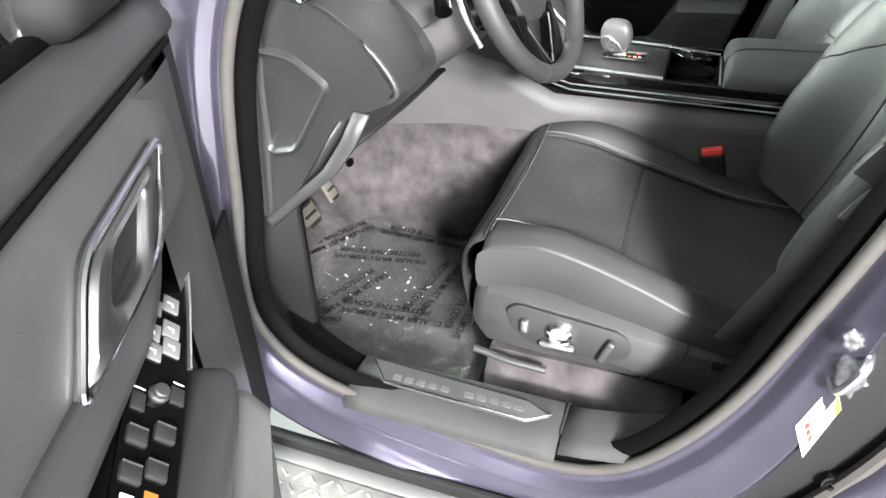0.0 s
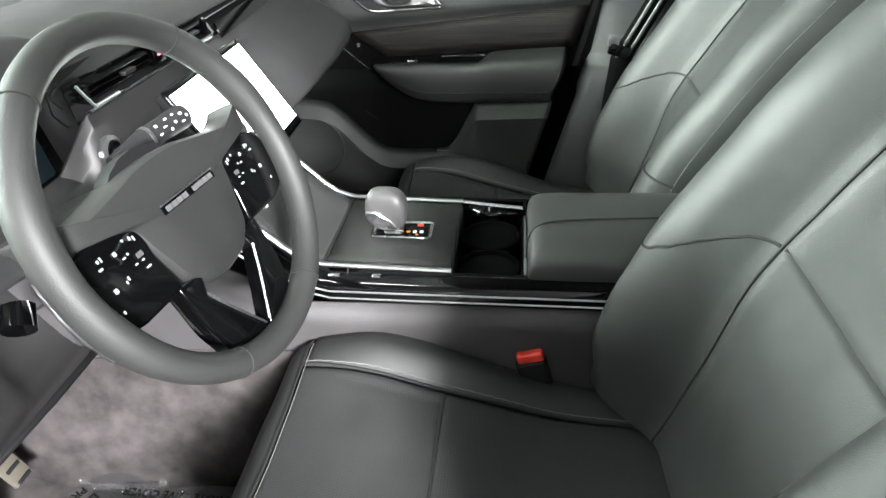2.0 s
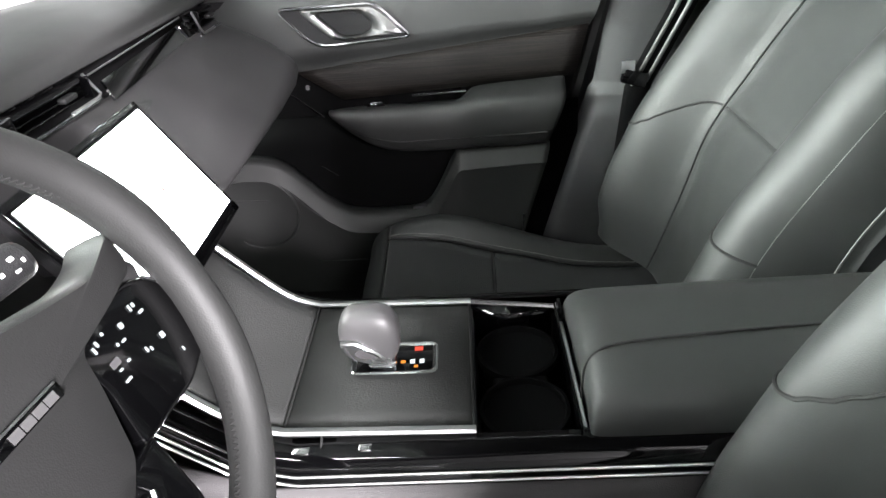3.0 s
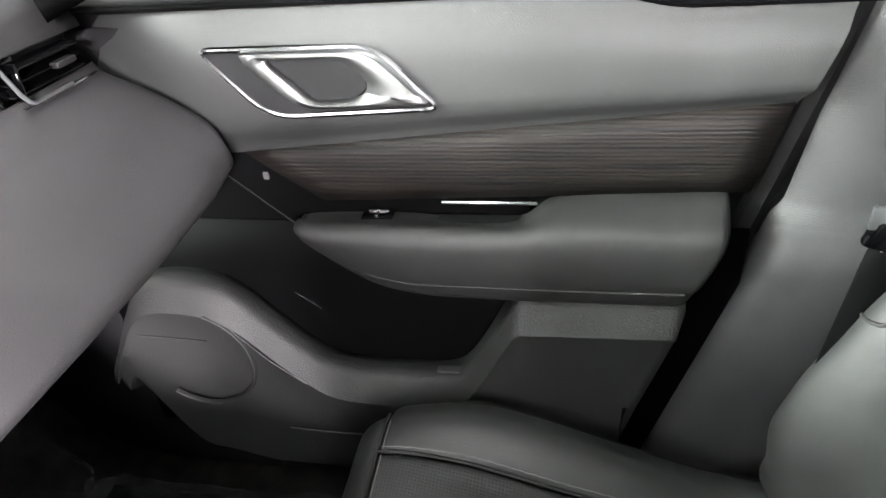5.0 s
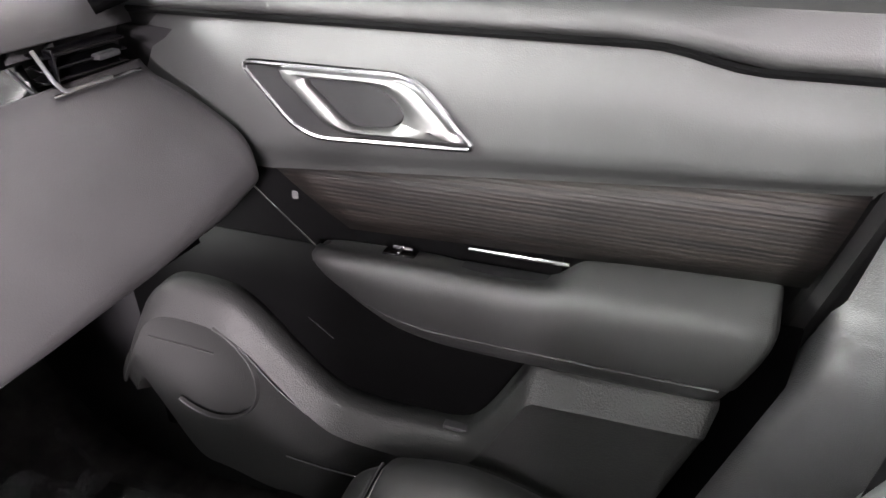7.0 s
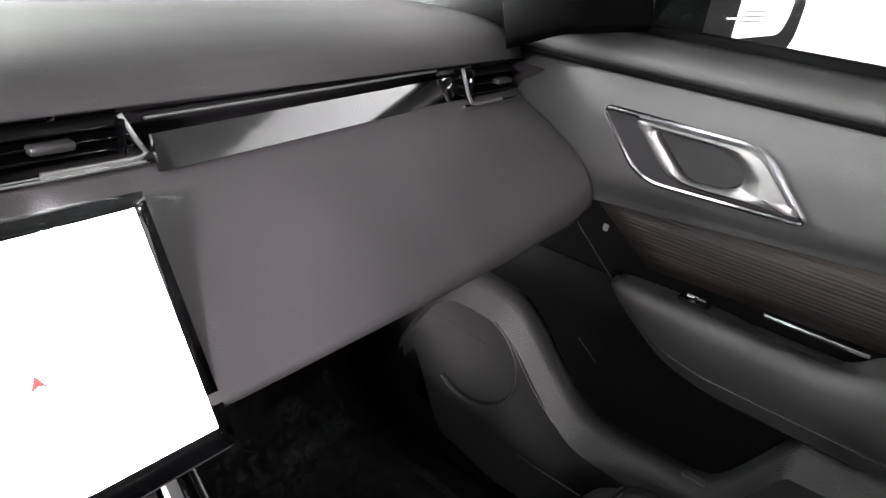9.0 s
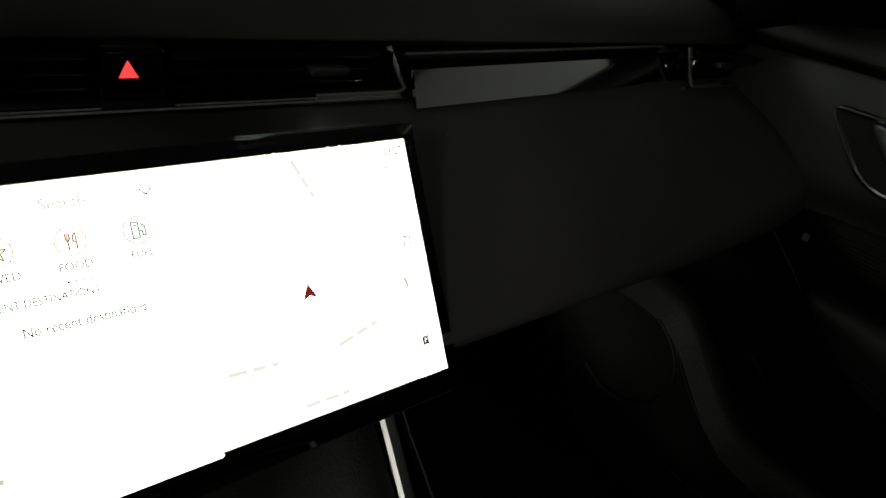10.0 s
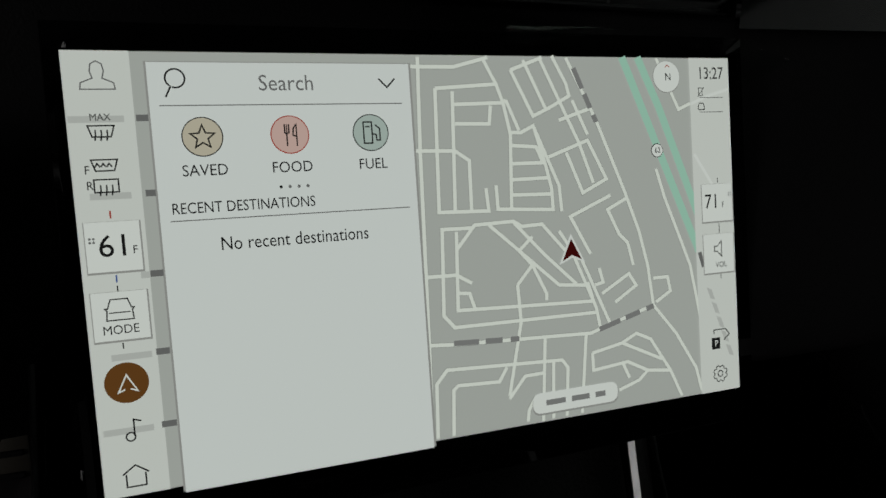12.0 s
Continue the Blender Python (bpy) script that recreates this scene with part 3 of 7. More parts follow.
def sheet(x0, x1, y0, y1, z, nx, ny, wave, seed, corner=0.06):
    bm = bmesh.new()
    rows = []
    for j in range(ny + 1):
        row = []
        for i in range(nx + 1):
            a, b = i / nx, j / ny
            x, y = x0 + (x1 - x0) * a, y0 + (y1 - y0) * b
            w = wave * (noise.noise((x * 9, y * 9, seed)) + 0.9 * (0.5 - abs(noise.noise((x * 17, y * 13, seed + 5)))) ** 2 * 4 * (0.3 + abs(noise.noise((x * 5, y * 5, seed + 2)))))
            row.append((x + 0.3 * w, y + 0.3 * w, z + abs(w) + 0.5 * max(0, y - 1.0)))
        rows.append(row)
    bm.free()
    return loft(rows)


part("mat", sheet(-0.655, -0.22, 0.56, 1.06, 0.450, 20, 24, 0.003, 1.0), M_MAT, mat, "grey tufted mat", solid=0.006)
wrap1 = thing("protective_film", (-0.43, 0.80, 0.445), "crinkled clear printed protective film over the driver mat", "protective film", "protective films")
film = part("film", sheet(-0.665, -0.20, 0.555, 1.07, 0.464, 120, 130, 0.0042, 4.0), M_FILM, wrap1, "crinkled clear protective film", smooth=True, angle=180)
film.visible_shadow = False
for words, x, y, turn in (("DEALER MUST REMOVE", -0.43, 0.70, 172), ("PROTECTIVE COVER", -0.415, 0.73, 172), ("DEALER MUST REMOVE", -0.50, 0.86, 158), ("PROTECTIVE COVER", -0.485, 0.89, 158), ("DEALER MUST REMOVE", -0.33, 0.98, 150),
                          ("PROTECTIVE COVER", -0.31, 1.0, 150), ("DEALER MUST REMOVE", -0.53, 0.76, 95), ("PROTECTIVE COVER", -0.505, 0.78, 95), ("DEALER MUST REMOVE", -0.36, 0.86, 100), ("PROTECTIVE COVER", -0.335, 0.87, 100), ("DEALER MUST REMOVE", -0.45, 0.62, 178), ("PROTECTIVE COVER", -0.44, 0.645, 178), ("DEALER MUST REMOVE", -0.26, 0.80, 88), ("PROTECTIVE COVER", -0.235, 0.80, 88), ("DEALER MUST REMOVE", -0.60, 0.94, 110), ("PROTECTIVE COVER", -0.575, 0.96, 110)):
    lettering(words, 0.0205, pose(x, y, 0.4785 + max(0, 0.5 * (y - 1.0)), 0, 0, turn), M_PRINT, wrap1, "print", squeeze=0.95, bold=0.03)
# loose folds of the film beside the seat


def pleats(center, long_, tall, turn, seed, n=26, m=10):
    """A gathered edge of clear film, standing in sharp uneven pleats."""
    c, sn, rows = math.cos(turn), math.sin(turn), []
    for j in range(m + 1):
        v, row = j / m, []
        for i in range(n + 1):
            a = (i / n - 0.5) * long_
            w = (0.5 - abs(noise.noise((a * 34, v * 2.6, seed)))) * 2 - 0.5
            off = 0.34 * tall * w + 0.12 * tall * noise.noise((a * 90, v * 7, seed + 3))
            rise = tall * v * (0.55 + 0.6 * noise.noise((a * 18, 0.5, seed + 7)))
            row.append((center[0] + a * c - (off + 0.5 * tall * v) * sn, center[1] + a * sn + (off + 0.5 * tall * v) * c, center[2] + max(rise, 0) + 0.15 * tall * abs(w)))
        rows.append(row)
    return loft(rows)


for k, (cx, cy, cz, long_, tall, turn) in enumerate(((-0.59, 0.575, 0.466, 0.10, 0.030, 0.2), (-0.40, 0.575, 0.466, 0.14, 0.040, 0.1), (-0.30, 0.60, 0.466, 0.10, 0.045, 0.5), (-0.235, 0.72, 0.466, 0.16, 0.040, 1.45), (-0.215, 0.90, 0.466, 0.14, 0.035, 1.5))):
    part("film_fold", pleats((cx, cy, cz), long_, tall, turn, 11.3 + k), M_FILM, wrap1, "gathered pleats of clear film", angle=180).visible_shadow = False
# second mat on the passenger's side
mat2 = thing("floor_mat", (0.34, 0.85, 0.435), "dark passenger floor mat under clear film", "floor mat")
part("mat", sheet(0.14, 0.60, 0.62, 1.06, 0.455, 14, 14, 0.003, 2.0), M_MAT, mat2, solid=0.006)
wrap2 = thing("protective_film", (0.36, 0.83, 0.445), "loosely crinkled clear protective film over the passenger mat", "protective film", "protective films")
film2 = part("film", sheet(0.13, 0.61, 0.60, 1.07, 0.466, 110, 110, 0.034, 9.0), M_FILM, wrap2, "crinkled clear protective film", angle=180)
film2.visible_shadow = False
for k, (cx, cy, cz, long_, tall, turn) in enumerate(((0.36, 1.03, 0.49, 0.14, 0.06, 0.3), (0.44, 1.05, 0.50, 0.16, 0.07, -0.4), (0.54, 1.06, 0.50, 0.12, 0.05, 0.9), (0.41, 0.94, 0.47, 0.16, 0.05, 1.2), (0.52, 0.97, 0.47, 0.14, 0.04, 0.1))):
    part("film_fold", pleats((cx, cy, cz), long_, tall, turn, 31.7 + k), M_FILM, wrap2, "gathered pleats of clear film", angle=180).visible_shadow = False

# ---------------------------------------------------------------- sill trim
sill = thing("sill_trim", (-0.73, 0.55, 0.52), "grey sill trim with a bright worded tread plate", "sill trim")
SR = [(-0.786, 0.505), (-0.776, 0.520), (-0.755, 0.530), (-0.72, 0.534), (-0.69, 0.530), (-0.668, 0.50), (-0.66, 0.44)]
part("cover", loft([[(x, y, z) for x, z in SR] for y in np.linspace(0.395, 0.725, 12)]), M_PANEL, sill, "grey grained plastic cover", solid=0.004)
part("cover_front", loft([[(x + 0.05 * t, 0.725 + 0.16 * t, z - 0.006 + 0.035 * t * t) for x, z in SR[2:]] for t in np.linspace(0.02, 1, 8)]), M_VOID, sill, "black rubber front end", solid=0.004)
part("cover_rear", loft([[(x + 0.02 * t, 0.392 - 0.25 * t, z - 0.004 + 0.06 * t * t) for x, z in SR[1:]] for t in np.linspace(0, 1, 8)]), M_PANEL, sill, "dark grey rear sill cover", solid=0.004)
TP = plate(rounded([(0.0, 0.0), (0.035, 0.045), (0.262, 0.045), (0.295, 0.022), (0.255, 0.004)], 0.004), (-0.7, 0.706, 0.5345), (-0.03, -1, 0), (-1, 0.02, 0.02), -0.002, 0.0008)
part("tread_plate", TP, M_PLATE, sill, "brushed metal tread plate")
part("plate_edge", tube([(-0.702, 0.706, 0.5375), (-0.742, 0.672, 0.5375), (-0.749, 0.445, 0.5375), (-0.727, 0.412, 0.5375)], 0.0014, 6), M_CHROME, sill)
for k in range(11):
    if k != 5:
        part("plate_mark", rbox((0.012, 0.0145, 0.0010), (-0.7285, 0.655 - 0.0195 * k, 0.5372), 0.0005, 1), M_BUTTON, sill)
part("cover_joint", tube([(-0.672, 0.392, 0.512), (-0.69, 0.393, 0.5305), (-0.72, 0.393, 0.5345), (-0.752, 0.394, 0.531)], 0.002, 6), M_SEAM, sill)

# ---------------------------------------------------------------- dashboard
dash = thing("dashboard", (0, 0.9, 0.85), "dark grey soft-touch dashboard with gloss black strip and air vents", "dashboard")
DASH = [
    (-0.684, [(0.757, 1.082), (0.728, 1.070), (0.675, 1.030), (0.646, 0.988), (0.658, 0.967), (0.700, 0.957), (0.75, 0.94), (0.82, 0.91)]),
    (-0.640, [(0.757, 1.085), (0.730, 1.072), (0.678, 1.032), (0.648, 0.986), (0.657, 0.962), (0.700, 0.940), (0.755, 0.905), (0.82, 0.88)]),
    (-0.560, [(0.757, 1.087), (0.735, 1.072), (0.688, 1.032), (0.658, 0.982), (0.665, 0.953), (0.700, 0.925), (0.755, 0.872), (0.83, 0.86)]),
    (-0.520, [(0.762, 1.082), (0.742, 1.066), (0.700, 1.028), (0.670, 0.976), (0.674, 0.947), (0.700, 0.920), (0.755, 0.868), (0.83, 0.855)]),
    (-0.495, [(0.795, 1.035), (0.765, 1.030), (0.720, 1.010), (0.685, 0.968), (0.685, 0.942), (0.706, 0.915), (0.757, 0.865), (0.83, 0.85)]),
    (-0.350, [(0.800, 1.030), (0.770, 1.022), (0.740, 1.000), (0.712, 0.955), (0.712, 0.922), (0.730, 0.892), (0.765, 0.855), (0.83, 0.84)]),
    (-0.225, [(0.800, 1.035), (0.775, 1.028), (0.752, 1.010), (0.738, 0.968), (0.735, 0.930), (0.745, 0.892), (0.770, 0.855), (0.83, 0.84)]),
    (-0.200, [(0.757, 1.101), (0.752, 1.075), (0.745, 1.030), (0.737, 0.975), (0.734, 0.930), (0.744, 0.895), (0.770, 0.86), (0.83, 0.84)]),
    (-0.050, [(0.757, 1.101), (0.752, 1.075), (0.745, 1.030), (0.737, 0.975), (0.732, 0.930), (0.742, 0.900), (0.772, 0.87), (0.83, 0.85)]),
    (0.085, [(0.756, 1.101), (0.750, 1.075), (0.742, 1.030), (0.735, 0.975), (0.732, 0.940), (0.742, 0.915), (0.772, 0.90), (0.83, 0.89)]),
    (0.112, [(0.752, 1.101), (0.722, 1.084), (0.678, 1.043), (0.641, 1.002), (0.634, 0.987), (0.652, 0.974), (0.70, 0.957), (0.80, 0.93)]),
    (0.200, [(0.754, 1.101), (0.729, 1.085), (0.684, 1.046), (0.643, 1.004), (0.634, 0.987), (0.652, 0.974), (0.70, 0.957), (0.80, 0.93)]),
    (0.350, [(0.760, 1.101), (0.745, 1.086), (0.700, 1.052), (0.650, 1.010), (0.635, 0.988), (0.652, 0.972), (0.71, 0.945), (0.82, 0.92)]),
    (0.450, [(0.763, 1.101), (0.748, 1.087), (0.700, 1.058), (0.647, 1.018), (0.632, 0.994), (0.648, 0.975), (0.71, 0.940), (0.82, 0.91)]),
    (0.550, [(0.766, 1.101), (0.750, 1.089), (0.702, 1.066), (0.647, 1.032), (0.630, 1.006), (0.642, 0.985), (0.71, 0.935), (0.82, 0.88)]),
    (0.600, [(0.768, 1.101), (0.752, 1.090), (0.708, 1.071), (0.653, 1.039), (0.636, 1.013), (0.647, 0.990), (0.72, 0.928), (0.82, 0.86)]),
    (0.620, [(0.770, 1.101), (0.755, 1.090), (0.716, 1.073), (0.668, 1.043), (0.652, 1.015), (0.661, 0.990), (0.73, 0.925), (0.82, 0.855)]),
    (0.630, [(0.775, 1.099), (0.765, 1.088), (0.738, 1.070), (0.702, 1.040), (0.690, 1.014), (0.697, 0.987), (0.75, 0.918), (0.83, 0.85)]),
    (0.633, [(0.785, 1.095), (0.780, 1.085), (0.765, 1.068), (0.745, 1.038), (0.735, 1.014), (0.740, 0.985), (0.78, 0.915), (0.84, 0.85)]),
]


def dash_rows():
    rows, xs = [], []
    for (x0, a), (x1, b) in zip(DASH, DASH[1:]):
        steps = 2 if x1 - x0 < 0.04 else 4
        for k in range(steps):
            t = k / steps
            prof = [(1 - t) * Vector((0, *p)) + t * Vector((0, *q)) for p, q in zip(a, b)]
            rows.append([(x0 + (x1 - x0) * t, p.y, p.z) for p in catmull(prof, 5)])
    x, a = DASH[-1]
    rows.append([(x, p.y, p.z) for p in catmull([(0, *q) for q in a], 5)])
    return rows


part("fascia", loft(dash_rows()), M_SOFT, dash, "dark soft-touch fascia", solid=0.006, angle=60)
# top pad with the hood over the instruments
PAD = [(0.774, 1.134), (0.777, 1.143), (0.79, 1.156), (0.82, 1.166), (0.87, 1.171), (0.98, 1.168), (1.2, 1.135)]


def hood(x):
    """How far the hood over the instruments stands out at x."""
    t = max(0.0, 1 - (abs(x + 0.36) / 0.235) ** 4)
    return t


def pad_lip(x):
    """The front lip of the top pad at x: y and z."""
    if x < -0.5:
        d = max(0, -x - 0.535)
        return 0.80 + 0.75 * d, 1.128 - 0.016 * min((-x - 0.5) / 0.035, 1) + 0.28 * d
    t = hood(x)
    return 0.774 + 0.026 * t, 1.134 - 0.006 * t


rows = []
for x in [-0.712, -0.69, -0.65, -0.62, -0.60, -0.585, -0.56, -0.545, -0.535, -0.52, -0.50, -0.43, -0.36, -0.29, -0.22, -0.16, -0.135, -0.12, -0.10, 0.0, 0.15, 0.3, 0.45, 0.55, 0.60, 0.63]:
    t, (y0, z0), row = hood(x), pad_lip(x), []
    for p in catmull([(0, *q) for q in PAD], 4):
        near = max(0, 1 - (p.y - 0.774) / 0.25)
        lift = 0.034 * min(max((p.y - 0.774) / 0.05, 0), 1) * max(0, 1 - ((p.y - 0.85) / 0.2) ** 2)
        row.append((x, p.y + (y0 - 0.774) * near, p.z + t * lift + (z0 - 1.134) * near))
    rows.append(row)
part("top_pad", loft(rows), M_SOFT, dash, "dark grained top pad with an instrument hood", solid=0.008, angle=60)
part("strip_back", loft([[(x, 0.785, 1.085), (x, 0.80, 1.10), (x, 0.80, 1.125), (x, 0.785, 1.15)] for x in (-0.20, 0.0, 0.3, 0.63)]), M_BLACK, dash, "black recess behind the vents", solid=0.004)
# gloss strip on the passenger's side
part("gloss_panel", plate(box_line(0.339, 0.0247, 0.1695, 0.01235), (0.164, 0.7424, 1.0985), (1, 0.080, 0), (0, 0.364, 0.931), 0.003, 0), M_STRIP, dash, "gloss black trim strip", smooth=False)
part("gloss_line", tube([(0.170, 0.767, 1.1275), (0.32, 0.768, 1.130), (0.47, 0.769, 1.133)], 0.0017, 8, 0.7), M_SATIN, dash, "fine satin metal line")


def vent(x0, x1, zlow, ztop, y, ends):
    """An air vent: frame, slats, guide and chrome line."""
    v = part("air_vent", loft([[(x, y + 0.03, zlow), (x, y + 0.045, (zlow + ztop) / 2), (x, y + 0.03, ztop)] for x in np.linspace(x0, x1, 4)]), M_BLACK, dash, "black air vent with a chrome lower line", solid=0.003)
    part("chrome_line", tube([(x0, y - 0.002, zlow - 0.002), (x1, y - 0.002, zlow - 0.002)], 0.0028, 8, 0.7), M_CHROME, v)
    for k in range(3):
        z = zlow + 0.004 + (ztop - zlow - 0.006) * (k + 0.5) / 3
        part("slat", rbox((x1 - x0 - 0.006, 0.016, 0.0018), ((x0 + x1) / 2, y + 0.012, z), 0.0006, 1, Matrix.Rotation(0.2, 3, "X")), M_GLOSS, v)
    for k in range(1, int((x1 - x0) / 0.035)):
        part("vane", rbox((0.0014, 0.014, ztop - zlow - 0.004), (x0 + k * 0.035, y + 0.028, (zlow + ztop) / 2), 0), M_BLACK, v)
    for e in ends:
        way = 1 if e < (x0 + x1) / 2 else -1
        part("end_bar", tube([(e - 0.007, y + 0.004, ztop), (e + 0.001, y - 0.001, zlow + 0.010), (e + 0.005, y - 0.003, zlow + 0.003), (e + 0.005 + 0.005 * way, y - 0.003, zlow), (e + 0.060 * way, y - 0.003, zlow)], 0.0019, 8), M_SATIN, v, "bent satin metal end bar")
        part("end_fin", rbox((0.0022, 0.010, ztop - zlow - 0.004), (e + 0.007 * way, y + 0.004, (zlow + ztop) / 2), 0.0006), M_GLOSS, v)
    xm = (x0 + x1) / 2 + 0.02
    part("guide", rbox((0.026, 0.01, 0.006), (xm, y + 0.003, (zlow + ztop) / 2), 0.002), M_SIDE, v)
    return v


vent(-0.196, -0.022, 1.106, 1.134, 0.757, [-0.19])
vent(0.014, 0.162, 1.106, 1.134, 0.757, [0.158])
vent(0.505, 0.606, 1.098, 1.134, 0.757, [0.51])
# sloping face between the end vent and the pad
part("end_face", loft([[(x, lo_y, lo_z), (x, 0.5 * (lo_y + pad_lip(x)[0]) - 0.004, 0.5 * (lo_z + pad_lip(x)[1]) + 0.004), (x, pad_lip(x)[0] + 0.006, pad_lip(x)[1] + 0.004)] for x, lo_y, lo_z in ((-0.515, 0.80, 1.10), (-0.538, 0.793, 1.107), (-0.60, 0.800, 1.103), (-0.663, 0.810, 1.098), (-0.705, 0.815, 1.090))]), M_SOFT, dash, solid=0.004)
# flat-lying vent at the driver's end
VU, VV = Vector((0.122, -0.010, 0.004)), Vector((0.036, 0.047, 0.016))
VO = Vector((-0.697, 0.758, 1.087))
end_vent = part("air_vent", loft([[VO + VU * a + VV * b - Vector((0, 0, 0.02 * math.sin(math.pi * b))) for b in (0, 0.25, 0.5, 0.75, 1.0)] for a in (0, 0.5, 1.0)]), M_BLACK, dash, "black end vent with a chrome line", solid=0.003)
part("chrome_line", tube([VO + VU * a + Vector((0, -0.002, 0.003)) for a in (0, 0.5, 1.0)], 0.0026, 8), M_CHROME, end_vent)
part("end_bar", tube([VO + VV * b + Vector((-0.002, 0, 0.003)) for b in (0, 0.5, 1.0)], 0.003, 8), M_SATIN, end_vent)
for k in range(3):
    b = 0.24 + 0.26 * k
    part("slat", loft([[VO + VU * a + VV * (b - 0.045) - Vector((0, 0, 0.004)), VO + VU * a + VV * (b + 0.045) - Vector((0, 0, 0.001))] for a in (0.04, 0.96)]), M_GLOSS, end_vent, solid=0.0016)
for k in range(4):
    part("vane", loft([[VO + VU * (0.2 + 0.2 * k) + VV * b - Vector((0, 0, 0.010)), VO + VU * (0.2 + 0.2 * k) + VV * b - Vector((0, 0, 0.005))] for b in (0.1, 0.9)]), M_BLACK, end_vent, solid=0.001)
part("vent_frame", tube([VO + VU * a + VV * b + Vector((0, 0, 0.001)) for a, b in ((0, 0), (1, 0), (1, 1), (0, 1))], 0.0035, 6, closed=True), M_GLOSS, end_vent)
part("guide", rbox((0.024, 0.010, 0.007), VO + VU * 0.5 + VV * 0.48 + Vector((0, 0, 0.003)), 0.002), M_SATIN, end_vent)
part("vent_line", tube([(-0.197, 0.752, 1.1035), (0.163, 0.752, 1.1035)], 0.0024, 8, 0.7), M_CHROME, dash, "long chrome line under the centre vents")
haz = part("hazard_button", rbox((0.032, 0.02, 0.028), (-0.004, 0.768, 1.120), 0.003), M_GLOSS, dash, "black hazard button with a red triangle")
part("triangle", plate([(-0.0047, -0.0038), (0.0047, -0.0038), (0, 0.0048)], (-0.0072, 0.7575, 1.1228), (1, 0, 0), (0, 0.1, 1), 0.0006, 0), M_HAZARD, haz, "lit red triangle", smooth=False)

# instrument display
inst = thing("instrument_display", (-0.36, 0.83, 1.03), "dark instrument display with two round dials, switched on", "instrument display")
IO, IU, IV = Vector((-0.520, 0.815, 1.028)), Vector((1, 0, 0)), Vector((0, 0.20, 0.98)).normalized()
IN = IU.cross(IV)
M_DIAL = glowing("instrument_glass_glow", (0.02, 0.042, 0.055), 0.22)
M_TEAL = glowing("dial_ring_glow", (0.25, 0.45, 0.48), 0.5)
part("panel", plate(rounded(box_line(0.31, 0.118, 0.155, 0.059), 0.008), IO, IU, IV, 0.006, 0.001), M_GLOSS, inst, "gloss black display panel")
part("picture", plate(rounded(box_line(0.30, 0.108, 0.155, 0.059), 0.006), IO + IN * 0.007, IU, IV, 0.0004, 0), M_DIAL, inst, "dark blue lit picture")


def arc(cx, cy, r, a0, a1, w, o, u, v, n=40):
    """A flat band along an arc."""
    bm = bmesh.new()
    ring = [[bm.verts.new(o + u * (cx + rr * math.cos(a)) + v * (cy + rr * math.sin(a))) for rr in (r - w / 2, r + w / 2)] for a in np.linspace(a0, a1, n)]
    for p, q in zip(ring, ring[1:]):
        bm.faces.new((p[0], p[1], q[1], q[0]))
    return bm


for cx in (0.075, 0.235):
    part("dial_ring", arc(cx, 0.06, 0.040, 0, 6.2832, 0.002, IO + IN * 0.0078, IU, IV), M_TEAL, inst, smooth=False)
    part("dial_face", plate(disc(0.024, 28, cx, 0.06), IO + IN * 0.0076, IU, IV, 0.0003, 0), M_GLOSS, inst, smooth=False)
    for k in range(9):
        a = -0.7 + k * 0.56
        part("dial_mark", plate(box_line(0.0045, 0.003, cx + 0.046 * math.cos(a), 0.06 + 0.046 * math.sin(a)), IO + IN * 0.0078, IU, IV, 0.0003, 0), M_REDLIT if (k in (0, 1) and cx > 0.2) else M_ICON, inst, smooth=False)
    part("dial_figure", plate(box_line(0.008, 0.008, cx, 0.065), IO + IN * 0.0082, IU, IV, 0.0003, 0), M_ICON, inst, smooth=False)
    part("dial_note", plate(box_line(0.013, 0.0025, cx, 0.051), IO + IN * 0.0082, IU, IV, 0.0003, 0), M_ICON, inst, smooth=False)
part("car_symbol", plate(rounded(box_line(0.018, 0.046, 0.155, 0.06), 0.006), IO + IN * 0.0078, IU, IV, 0.0003, 0), M_SMOOTH, inst, "small grey car picture")
part("red_note", plate(box_line(0.008, 0.012, 0.139, 0.072), IO + IN * 0.0082, IU, IV, 0.0003, 0), M_REDLIT, inst, smooth=False)
for x, w in ((0.06, 0.022), (0.105, 0.014), (0.165, 0.03), (0.22, 0.024), (0.25, 0.01)):
    part("status_bar", plate(box_line(w, 0.0035, x, 0.013), IO + IN * 0.0078, IU, IV, 0.0003, 0), M_ICON, inst, smooth=False)
part("surround", loft([[(-0.19, 0.77, 1.03), (-0.19, 0.79, 1.15)], [(-0.205, 0.80, 1.03), (-0.205, 0.83, 1.15)]]), M_BLACK, inst, solid=0.004)
part("back_board", rbox((0.36, 0.01, 0.14), (-0.36, 0.85, 1.09), 0.002), M_BLACK, inst)

# side cover of the dashboard in the door opening, its shade put into the colour
side = part("end_cover", plate([(0.765, 1.083), (0.815, 1.090), (0.838, 1.02), (0.846, 0.90), (0.852, 0.80), (0.862, 0.765), (0.856, 0.760), (0.815, 0.812), (0.735, 0.935), (0.665, 0.965), (0.650, 0.985), (0.69, 1.045), (0.735, 1.075), (0.757, 1.084)],
                                 (-0.690, 0, 0), (0, 1, 0), (0, 0, 1), 0.010, 0), M_SIDE, dash, "grey side cover darkened as shade, with a raised five-sided panel", smooth=False)
FIVE = rounded([(0.840, 1.026), (0.789, 1.020), (0.738, 0.984), (0.800, 0.886), (0.845, 0.876)], 0.014, 5)
rise = []
